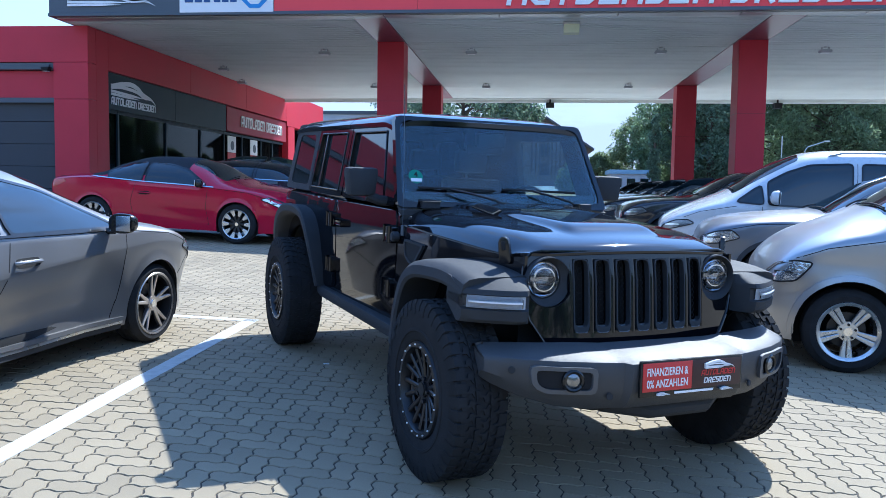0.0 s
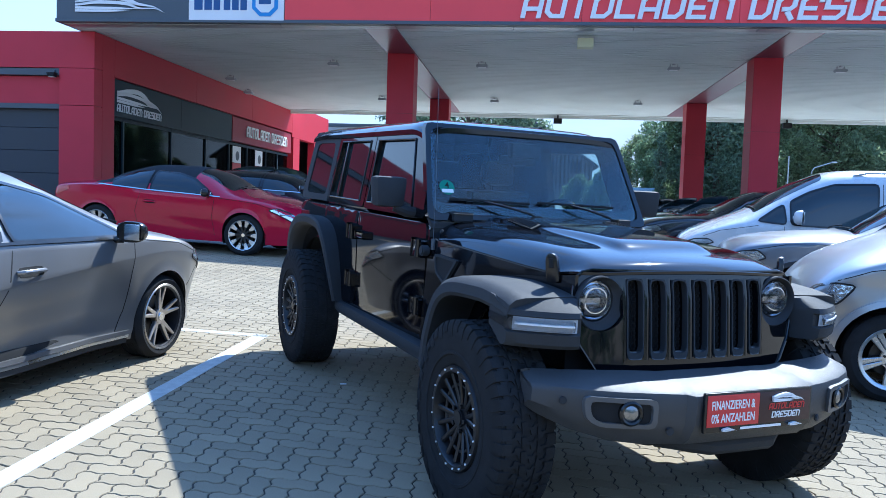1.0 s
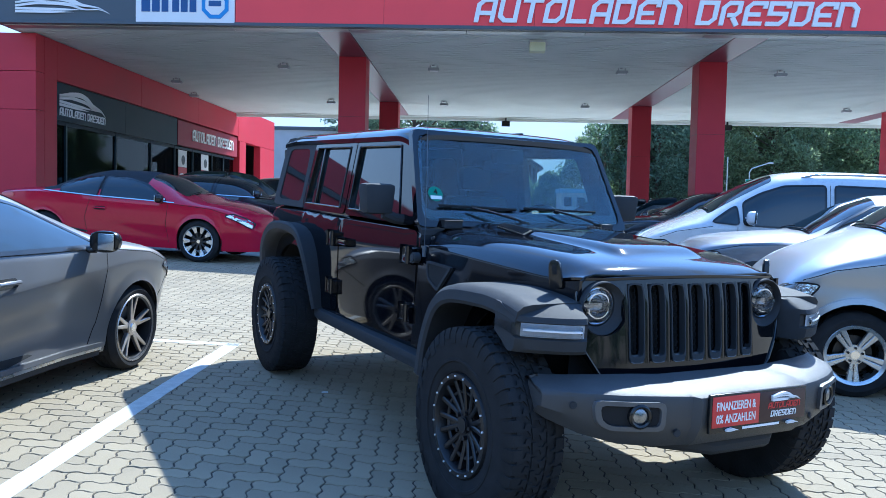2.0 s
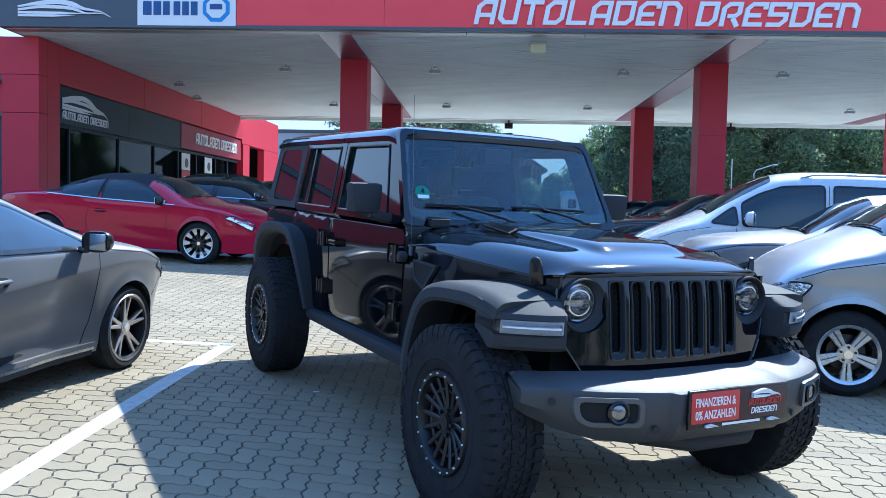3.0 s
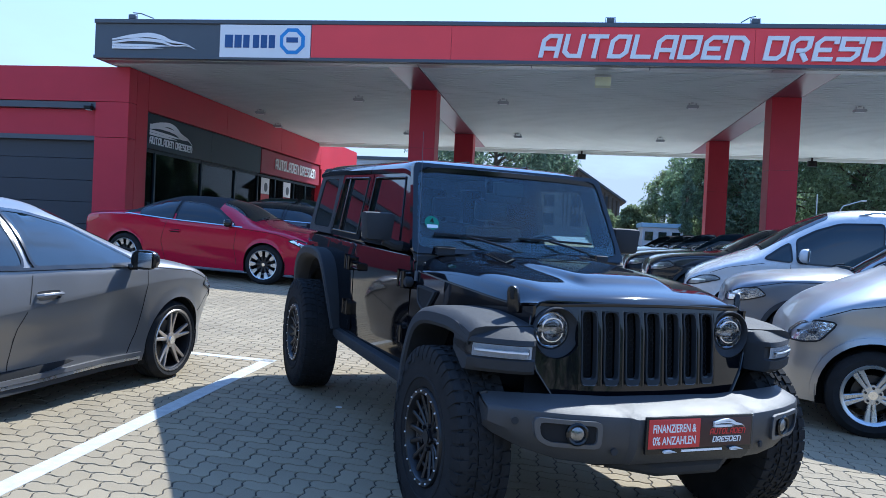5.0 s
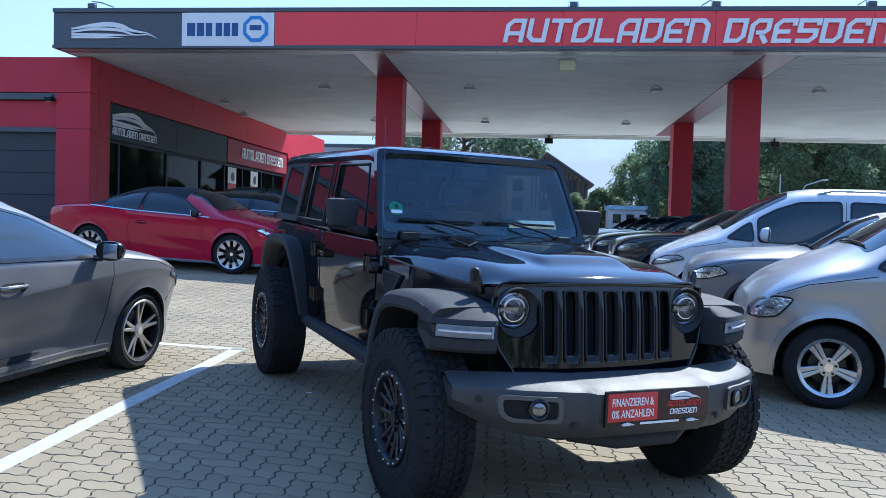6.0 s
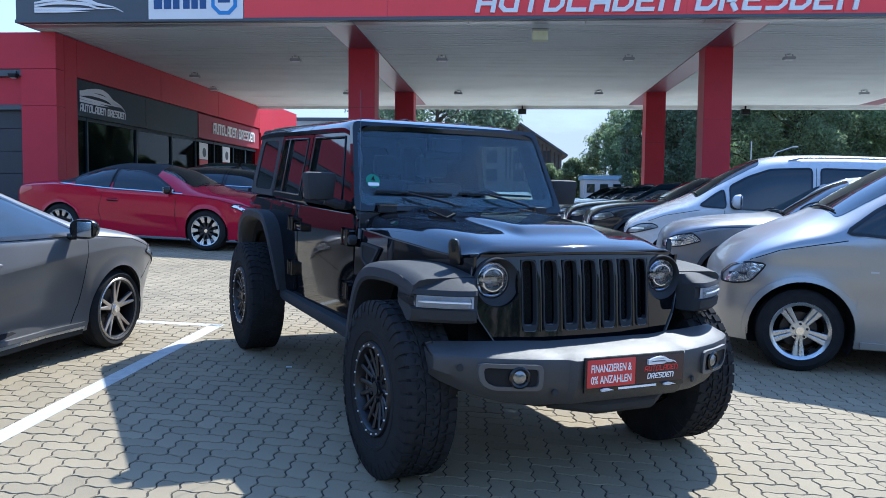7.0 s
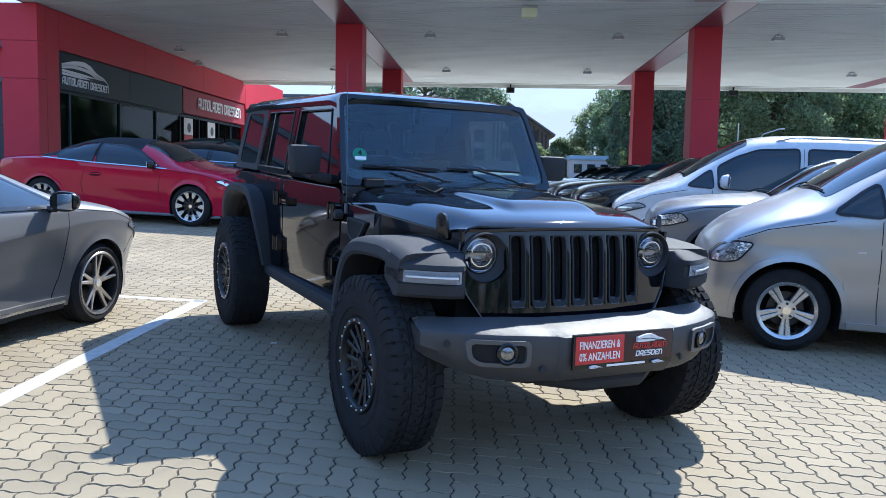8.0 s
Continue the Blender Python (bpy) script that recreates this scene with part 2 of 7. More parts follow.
def cyl(bm, r, depth, m=None, seg=24, r2=None, bevel=0.0):
    """A cylinder or cone along z, centred."""
    t = bmesh.new()
    bmesh.ops.create_cone(t, cap_ends=True, segments=seg, radius1=r, radius2=r if r2 is None else r2, depth=depth)
    if bevel:
        bmesh.ops.bevel(t, geom=[e for e in t.edges if len(e.link_faces) == 2 and max(len(f.verts) for f in e.link_faces) > 4], offset=bevel, segments=2, affect="EDGES")
    return join(bm, t, m)


def prism(bm, outline, z0, z1, m=None, bevel=0.0):
    """An outline of (x, y) drawn up from z0 to z1."""
    t = bmesh.new()
    vs = [t.verts.new((x, y, z0)) for x, y in outline]
    f = t.faces.new(vs)
    r = bmesh.ops.extrude_face_region(t, geom=[f])
    bmesh.ops.translate(t, verts=[v for v in r["geom"] if isinstance(v, bmesh.types.BMVert)], vec=(0, 0, z1 - z0))
    if bevel:
        bmesh.ops.bevel(t, geom=t.edges[:], offset=bevel, segments=2, affect="EDGES", profile=0.6)
    return join(bm, t, m)


def lathe(bm, profile, seg=40, m=None, close=False):
    """A profile of (radius, height) turned round z."""
    t = bmesh.new()
    rings = [[t.verts.new((r * math.cos(2 * math.pi * i / seg), r * math.sin(2 * math.pi * i / seg), z)) for i in range(seg)] for r, z in profile]
    pairs = list(zip(rings, rings[1:])) + ([(rings[-1], rings[0])] if close else [])
    for a, b in pairs:
        for i in range(seg):
            j = (i + 1) % seg
            t.faces.new((a[i], a[j], b[j], b[i]))
    return join(bm, t, m)


def tube(bm, pts, r, seg=8):
    """A round bar along points."""
    pts = [Vector(p) for p in pts]
    rings = []
    for i, p in enumerate(pts):
        d = (pts[min(i + 1, len(pts) - 1)] - pts[max(i - 1, 0)]).normalized()
        a = d.orthogonal().normalized() if not rings else (rings[-1][1] - d * rings[-1][1].dot(d)).normalized()
        b = d.cross(a)
        rings.append(([bm.verts.new(p + (a * math.cos(2 * math.pi * k / seg) + b * math.sin(2 * math.pi * k / seg)) * r) for k in range(seg)], a))
    for (u, _), (w, _) in zip(rings, rings[1:]):
        for k in range(seg):
            j = (k + 1) % seg
            bm.faces.new((u[k], u[j], w[j], w[k]))
    bm.faces.new(rings[0][0][::-1])
    bm.faces.new(rings[-1][0])
    return bm


def curve(*pts):
    """A smooth function through points, without overshoot."""
    xs, ys = np.array([p[0] for p in pts], float), np.array([p[1] for p in pts], float)
    h, d = np.diff(xs), np.diff(ys) / np.diff(xs)
    s = np.zeros(len(xs))
    for i in range(1, len(xs) - 1):
        if d[i - 1] * d[i] > 0:
            s[i] = 3 * (h[i - 1] + h[i]) / ((2 * h[i] + h[i - 1]) / d[i - 1] + (h[i] + 2 * h[i - 1]) / d[i])
    s[0], s[-1] = d[0], d[-1]

    def f(x):
        x = min(max(x, xs[0]), xs[-1])
        i = min(int(np.searchsorted(xs, x, side="right")) - 1, len(xs) - 2)
        t = (x - xs[i]) / h[i]
        return float(ys[i] * (1 + 2 * t) * (1 - t) ** 2 + s[i] * h[i] * t * (1 - t) ** 2 + ys[i + 1] * t * t * (3 - 2 * t) + s[i + 1] * h[i] * t * t * (t - 1))
    return f


def lettering(text, width, height, depth, shear=0.0, bold=0.0):
    """A mesh of letters that fills width by height, standing in the x-z plane and facing -y."""
    cu = bpy.data.curves.new("letters", "FONT")
    cu.body, cu.extrude, cu.shear, cu.offset, cu.resolution_u = text, 0.02, shear, bold, 3
    ob = bpy.data.objects.new("letters", cu)
    scene.collection.objects.link(ob)
    bpy.context.view_layer.update()
    me = bpy.data.meshes.new_from_object(ob.evaluated_get(bpy.context.evaluated_depsgraph_get()))
    bpy.data.objects.remove(ob)
    bpy.data.curves.remove(cu)
    co = np.array([v.co[:] for v in me.vertices])
    lo, hi = co.min(0), co.max(0)
    t = bmesh.new()
    t.from_mesh(me)
    bpy.data.meshes.remove(me)
    for v in t.verts:
        v.co = Vector(((v.co.x - lo[0]) / (hi[0] - lo[0]) * width, -(v.co.z - lo[2]) / (hi[2] - lo[2]) * depth, (v.co.y - lo[1]) / (hi[1] - lo[1]) * height))
    return t


# squared sign letters: strokes of one width in a box 0.75 wide and 1 high; True closes a stroke
GLYPHS = {
    "A": [([(0.09, 0), (0.09, 0.72), (0.27, 0.91), (0.66, 0.91), (0.66, 0)], False), ([(0.175, 0.38), (0.575, 0.38)], False)],
    "U": [([(0.09, 1), (0.09, 0.27), (0.27, 0.09), (0.66, 0.09), (0.66, 1)], False)],
    "T": [([(0, 0.91), (0.75, 0.91)], False), ([(0.36, 0.825), (0.36, 0)], False)],
    "O": [([(0.09, 0.09), (0.48, 0.09), (0.66, 0.28), (0.66, 0.91), (0.27, 0.91), (0.09, 0.72)], True)],
    "L": [([(0.09, 1), (0.09, 0.09), (0.74, 0.09)], False)],
    "D": [([(0.09, 0.09), (0.48, 0.09), (0.66, 0.28), (0.66, 0.91), (0.09, 0.91)], True)],
    "E": [([(0.72, 0.70), (0.72, 0.91), (0.27, 0.91), (0.09, 0.72), (0.09, 0.09), (0.70, 0.09)], False), ([(0.175, 0.46), (0.60, 0.46)], False)],
    "N": [([(0.09, 0), (0.09, 0.91), (0.48, 0.91), (0.66, 0.72), (0.66, 0)], False)],
    "R": [([(0.09, 0), (0.09, 0.72), (0.27, 0.91), (0.66, 0.91), (0.66, 0.56), (0.52, 0.42), (0.25, 0.42)], False), ([(0.45, 0.335), (0.66, 0.0)], False)],
    "S": [([(0.72, 0.72), (0.72, 0.91), (0.09, 0.91), (0.09, 0.50), (0.66, 0.50), (0.66, 0.28), (0.48, 0.09), (0, 0.09)], False)],
}


def stroke(bm, pts, closed, t, depth, place):
    """A flat bar of width t along points, mitred at the bends; place maps (x, z) to the sign."""
    P = [Vector(p) for p in pts]
    n = len(P)
    rows = []
    for i in range(n):
        a = P[i] - P[i - 1] if closed or i else P[1] - P[0]
        b = P[(i + 1) % n] - P[i] if closed or i < n - 1 else P[-1] - P[-2]
        a, b = a.normalized(), b.normalized()
        m = (Vector((-a.y, a.x)) + Vector((-b.y, b.x))).normalized()
        m *= t / 2 / max(0.35, m.dot(Vector((-a.y, a.x))))
        rows.append([bm.verts.new((*place(q), y)) for q, y in ((P[i] + m, 0), (P[i] - m, 0), (P[i] - m, depth), (P[i] + m, depth))])
    for a, b in zip(rows, rows[1:] + (rows[:1] if closed else [])):
        for k in range(4):
            bm.faces.new((a[k], a[(k + 1) % 4], b[(k + 1) % 4], b[k]))
    if not closed:
        bm.faces.new(rows[0])
        bm.faces.new(rows[-1][::-1])


def square_lettering(text, width, height, depth, shear=0.0, t=0.17):
    """Squared capital letters that fill width by height, in the x-z plane and facing -y."""
    bm = bmesh.new()
    pitch = [0.46 if c == " " else 0.84 for c in text]
    total = sum(pitch) - 0.09 + shear
    k = width / total
    x = 0.0
    for c, step in zip(text, pitch):
        for pts, closed in GLYPHS.get(c, ()):
            stroke(bm, pts, closed, t, -depth, lambda q: ((x + q.x + shear * q.y) * k, q.y * height))
        x += step
    for v in bm.verts:
        v.co = Vector((v.co.x, v.co.z, v.co.y))
    return bm


def lot(x, y, yaw=0.0, z=0.0):
    """A pose on the paving, by its own slope."""
    return LOT @ pose(x, y, z, 0, 0, yaw)


def lot_level(x, y):
    """The height of the paving in the level world."""
    cx, cy = min(max(x, -32), 32), min(max(y, -25), 48)
    return -0.03108 * cx + (0.03086 * cy if cy < 15 else 0.4629 + 0.05359 * max(0.0, cy - 29))


# ---------------------------------------------------------------- ground
def build_ground():
    xs = [-600, -200, -80, -32, -20, -10, 0, 10, 20, 32, 80, 200, 600]
    ys = [-600, -200, -80, -25, -10, 0, 10, 15, 22, 29, 38, 48, 80, 200, 600]
    bm = bmesh.new()
    g = [[bm.verts.new((x, y, lot_level(x, y) - 0.024)) for x in xs] for y in ys]
    for j in range(len(ys) - 1):
        for i in range(len(xs) - 1):
            bm.faces.new((g[j][i], g[j][i + 1], g[j + 1][i + 1], g[j + 1][i]))
    return solo("ground", bm, M["yard"], "gently sloping paved yard, sandy grey", "ground", kind="structure", smooth=True)


ground = build_ground()


def build_forecourt():
    """Poured concrete bays below the canopy, between the block paving and the far kerb."""
    for j in range(8):
        for i in range(8):
            bm = bmesh.new()
            x0, y0 = -9.78 + 4.6 * i, 14.75 + 3.6 * j
            corners = [(x0 + 0.008, y0 + 0.008), (x0 + 4.592, y0 + 0.008), (x0 + 4.592, y0 + 3.592), (x0 + 0.008, y0 + 3.592)]
            low = [bm.verts.new((x, y, lot_level(x, y) - 0.03)) for x, y in corners]
            top = [bm.verts.new((x, y, lot_level(x, y) - 0.003)) for x, y in corners]
            bm.faces.new(top)
            for k in range(4):
                bm.faces.new((low[k], low[(k + 1) % 4], top[(k + 1) % 4], top[k]))
            part("concrete_bay", bm, M["slab"], ground, "pale concrete bay below the canopy" if i + j == 0 else "", smooth=False)


build_forecourt()


# ---------------------------------------------------------------- canopy
SOFFIT, FRONT, BACK, LEFT, RIGHT, FASCIA = 5.17, 17.01, 32.8, -10.2, 19.0, 6.04
COLUMN_X, COLUMN_Y = (-3.22, 5.44, 14.1), (20.5, 28.85)
HALF = 0.33


def build_canopy():
    t = thing("canopy", pose(0, 0, 0), "large flat forecourt canopy with a red and grey fascia", "canopy", kind="structure")
    bm = bmesh.new()
    box(bm, LEFT + 0.06, RIGHT - 0.06, FRONT + 0.08, BACK - 0.05, SOFFIT + 0.06, FASCIA - 0.12)
    part("roof_slab", bm, M["roof"], t, smooth=False)
    # soffit boards run along the front, with narrow shadow gaps; glossy strips cross them over the columns
    bm = bmesh.new()
    n = 62
    step = (BACK - FRONT - 0.7) / n
    edges = [LEFT + 0.02] + [x + s * 0.36 for x in COLUMN_X for s in (-1, 1)] + [RIGHT - 0.02]
    for a, b in zip(edges[0::2], edges[1::2]):
        for i in range(n):
            y = FRONT + 0.45 + i * step
            box(bm, a, b, y, y + step - 0.036, SOFFIT, SOFFIT + 0.03)
    part("soffit", bm, M["soffit"], t, "pale lined ceiling boards", smooth=False)
    for x in COLUMN_X:
        bm = bmesh.new()
        box(bm, x - 0.34, x + 0.34, FRONT + 0.45, BACK - 0.1, SOFFIT - 0.004, SOFFIT + 0.05, 0.004)
        part("ceiling_strip", bm, M["red_gloss"], t, "glossy dark red ceiling strip", smooth=False)
    # fascia: grey frame with red sheet between its rails
    bm = bmesh.new()
    box(bm, LEFT, RIGHT, FRONT + 0.02, FRONT + 0.12, SOFFIT, FASCIA, 0.006)
    box(bm, LEFT, RIGHT, FRONT - 0.03, FRONT + 0.02, FASCIA - 0.09, FASCIA, 0.008)
    box(bm, LEFT, RIGHT, FRONT - 0.03, FRONT + 0.02, SOFFIT, SOFFIT + 0.07, 0.008)
    part("fascia_front", bm, M["grey"], t, "anthracite fascia", smooth=False)
    bm = bmesh.new()
    x = -5.16
    while x < RIGHT:
        e = min(x + 3.05, RIGHT)
        box(bm, x + 0.003, e - 0.003, FRONT - 0.01, FRONT + 0.03, SOFFIT + 0.073, FASCIA - 0.093, 0.003)
        x = e
    part("fascia_panel", bm, M["red_sheet"], t, "red fascia sheet", smooth=False)
    for name, a in (("fascia_side", (LEFT, LEFT + 0.06)), ("fascia_side", (RIGHT - 0.06, RIGHT))):
        bm = bmesh.new()
        box(bm, a[0], a[1], FRONT + 0.12, BACK, SOFFIT, FASCIA, 0.006)
        part(name, bm, M["grey"], t, smooth=False)
    bm = bmesh.new()
    box(bm, LEFT, RIGHT, BACK, BACK + 0.1, SOFFIT - 0.14, FASCIA, 0.006)
    box(bm, LEFT, RIGHT, BACK - 0.25, BACK, SOFFIT - 0.02, SOFFIT + 0.02, 0.004)
    part("fascia_back", bm, M["soffit"], t, "pale rear edge", smooth=False)
    # light metal drip rail behind the front edge, in lengths
    for i in range(12):
        bm = bmesh.new()
        x = LEFT + 0.1 + i * 2.42
        box(bm, x, x + 2.405, FRONT + 0.14, FRONT + 0.42, SOFFIT - 0.012, SOFFIT + 0.03, 0.004)
        part("edge_rail", bm, M["metal"], t, smooth=False)
    for x in COLUMN_X:
        for y in COLUMN_Y:
            z = lot_level(x, y) - 0.05
            bm = bmesh.new()
            box(bm, x - HALF, x + HALF, y - 0.33, y + 0.33, z, SOFFIT - 0.006, 0.012)
            c = part("column", bm, M["red"], t, "red clad steel column", smooth=False)
            for zz in (z + 1.7, z + 3.2):
                bm = bmesh.new()
                box(bm, x - HALF - 0.002, x + HALF + 0.002, y - 0.332, y + 0.332, zz, zz + 0.006)
                part("panel_joint", bm, M["plate_dark"], c, smooth=False)
    return t


canopy = build_canopy()


def build_ceiling_lamp():
    t = thing("ceiling_spotlight", pose(0, 0, 0), "small metal spotlight under the canopy ceiling", "lamp", "canopy spotlights")
    bm = bmesh.new()
    cyl(bm, 0.045, 0.03, pose(0, 0, -0.015), 16)
    box(bm, -0.10, -0.07, -0.02, 0.02, -0.11, -0.01, 0.004)
    box(bm, 0.07, 0.10, -0.02, 0.02, -0.11, -0.01, 0.004)
    part("bracket", bm, M["metal"], t)
    bm = bmesh.new()
    prism(bm, [(-0.13, 0.0), (0.13, 0.0), (0.15, -0.05), (0.11, -0.075), (-0.11, -0.075), (-0.15, -0.05)], -0.09, 0.09, pose(0, 0, -0.075, 90, 0, 0), 0.008)
    part("housing", bm, M["far_wall"], t)
    bm = bmesh.new()
    box(bm, -0.10, 0.10, -0.07, 0.07, -0.156, -0.146, 0.002)
    part("lens", bm, M["white"], t)
    return t


spot = build_ceiling_lamp()
spot.matrix_world = pose(-5.15, 21.2, SOFFIT)
for x in (-1.3, 3.45, 7.4, 12.1, 16.0):
    copy_thing(spot, pose(x, 21.2, SOFFIT))
for x in (-5.15, -1.3, 3.45, 7.4, 12.1, 16.0):
    copy_thing(spot, pose(x, 28.1, SOFFIT))
for x, y in ((-8.97, 24.0), (-9.5, 27.0)):
    copy_thing(spot, pose(x, y, SOFFIT))

t = thing("edge_light", pose(1.09, 18.07, SOFFIT), "square pale ceiling light near the canopy edge", "lamp")
bm = bmesh.new()
box(bm, -0.18, 0.18, -0.15, 0.15, -0.05, 0, 0.01)
part("frame", bm, M["metal"], t)
bm = bmesh.new()
box(bm, -0.165, 0.165, -0.14, 0.14, -0.24, -0.05, 0.012)
part("diffuser", bm, mat("yellowed_diffuser", (0.70, 0.72, 0.50), 0.5, vary=0.06), t)

for x in (0.96, 9.58):
    t = thing("hanging_box", pose(x, BACK - 0.14, SOFFIT - 0.02), "small black box hanging below the rear canopy edge", "lamp", "hanging boxes")
    bm = bmesh.new()
    box(bm, -0.16, 0.16, -0.1, 0.1, -0.33, -0.13, 0.015)
    part("housing", bm, M["dark"], t)
    bm = bmesh.new()
    box(bm, -0.03, 0.03, -0.03, 0.03, -0.14, 0.0, 0.004)
    part("bracket", bm, M["dark"], t)

# floodlights that stand on the roof edge
for i, (x, reach) in enumerate(((-9.35, 0.55), (1.15, 0.0), (4.0, -0.3), (7.0, -0.3))):
    t = thing("sign_floodlight", pose(x, FRONT + 0.1, FASCIA), "small grey floodlight on the canopy edge", "lamp", "sign floodlights")
    bm = bmesh.new()
    box(bm, -0.08, 0.08, -0.06, 0.06, 0.02, 0.11, 0.012)
    part("housing", bm, M["grey"], t)
    bm = bmesh.new()
    tube(bm, [(-0.1, 0, 0), (-0.1, 0, 0.13), (0.1, 0, 0.13), (0.1, 0, 0)], 0.008)
    if reach:
        tube(bm, [(0, 0, 0.17), (reach * 0.4, -0.05, 0.14), (reach, -0.1, 0.02)], 0.012)
    part("bracket", bm, M["grey"], t)


def car_emblem(w, h):
    """A swept car outline of curved bands, in the x-z plane, w wide and h high."""
    bm = bmesh.new()
    top = curve((0.02, 0.62), (0.25, 0.90), (0.43, 1.0), (0.58, 0.86), (0.72, 0.50), (0.88, 0.36), (1.0, 0.0))
    low = curve((0.02, 0.48), (0.25, 0.62), (0.43, 0.60), (0.58, 0.52), (0.72, 0.30), (0.88, 0.26), (1.0, -0.03))
    bands = ((top, lambda x: top(x) - 0.17 - 0.13 * math.sin(math.pi * x)), (lambda x: low(x) + 0.03, lambda x: low(x) - 0.17), (lambda x: 0.28 - 0.08 * x, lambda x: 0.13 - 0.10 * x), (lambda x: 0.10 - 0.04 * x, lambda x: -0.05 - 0.02 * x))
    for k, (hi, lo) in enumerate(bands):
        x0, x1 = (0.0, 1.0) if k < 2 else (0.0, 0.62 + 0.1 * (k == 2))
        row = []
        for i in range(25):
            x = x0 + (x1 - x0) * i / 24
            taper = min(1, (x1 - x) / 0.25)
            a, b = hi(x), lo(x)
            mid = (a + b) / 2
            a, b = mid + (a - mid) * taper, mid + (b - mid) * taper
            row.append([bm.verts.new((x * w, y, z * h)) for y, z in ((0, b), (0, a), (-0.012, a), (-0.012, b))])
        for p, q in zip(row, row[1:]):
            for i in range(4):
                j = (i + 1) % 4
                bm.faces.new((p[i], p[j], q[j], q[i]))
        bm.faces.new(row[0])
        bm.faces.new(row[-1][::-1])
    bmesh.ops.remove_doubles(bm, verts=bm.verts, dist=1e-5)
    return bm


# signs on the front fascia
t = thing("roof_sign_letters", pose(-0.29, FRONT - 0.012, 5.30), "white raised sign letters on the red fascia", "sign")
part("lettering", square_lettering("AUTOLADEN", 4.2, 0.49, 0.05, 0.17), M["white"], t, smooth=False)
part("lettering", square_lettering("DRESDEN", 3.26, 0.49, 0.05, 0.17), M["white"], t, smooth=False, at=pose(4.42, 0, 0))
t = thing("fascia_emblem", pose(-9.76, FRONT - 0.005, 5.40), "white swept car emblem on the grey fascia", "sign")
part("emblem", car_emblem(2.0, 0.34), M["white"], t, smooth=False)
t = thing("inspection_sign", pose(-7.22, FRONT - 0.012, 5.22), "white fascia sign with blue bars and a blue octagon", "sign")
bm = bmesh.new()
box(bm, 0, 2.05, -0.02, 0.02, 0.0, 0.71, 0.004)
part("panel", bm, M["white"], t, smooth=False)
for x0, x1 in ((0.12, 0.30), (0.34, 0.50), (0.54, 0.68), (0.76, 0.90), (0.94, 1.08), (1.12, 1.26)):
    bm = bmesh.new()
    box(bm, x0, x1, -0.03, -0.018, 0.21, 0.49, 0.003)
    part("bar", bm, M["blue"], t, smooth=False)
bm = bmesh.new()
cyl(bm, 0.30, 0.012, pose(1.65, -0.026, 0.36, 90) @ pose(0, 0, 0, 0, 0, 22.5), 8)
o = part("octagon", bm, M["sky_blue"], t, smooth=False)
bm = bmesh.new()
cyl(bm, 0.215, 0.012, pose(1.65, -0.033, 0.36, 90) @ pose(0, 0, 0, 0, 0, 22.5), 8)
part("octagon_face", bm, M["white"], o, smooth=False)
bm = bmesh.new()
box(bm, 1.52, 1.78, -0.046, -0.038, 0.33, 0.44, 0.002)
part("bar", bm, M["blue"], o, smooth=False)

# ---------------------------------------------------------------- showroom
WALL_X, WALL_Y, WALL_TOP, WALL_END = -9.81, 17.88, 5.15, 39.0


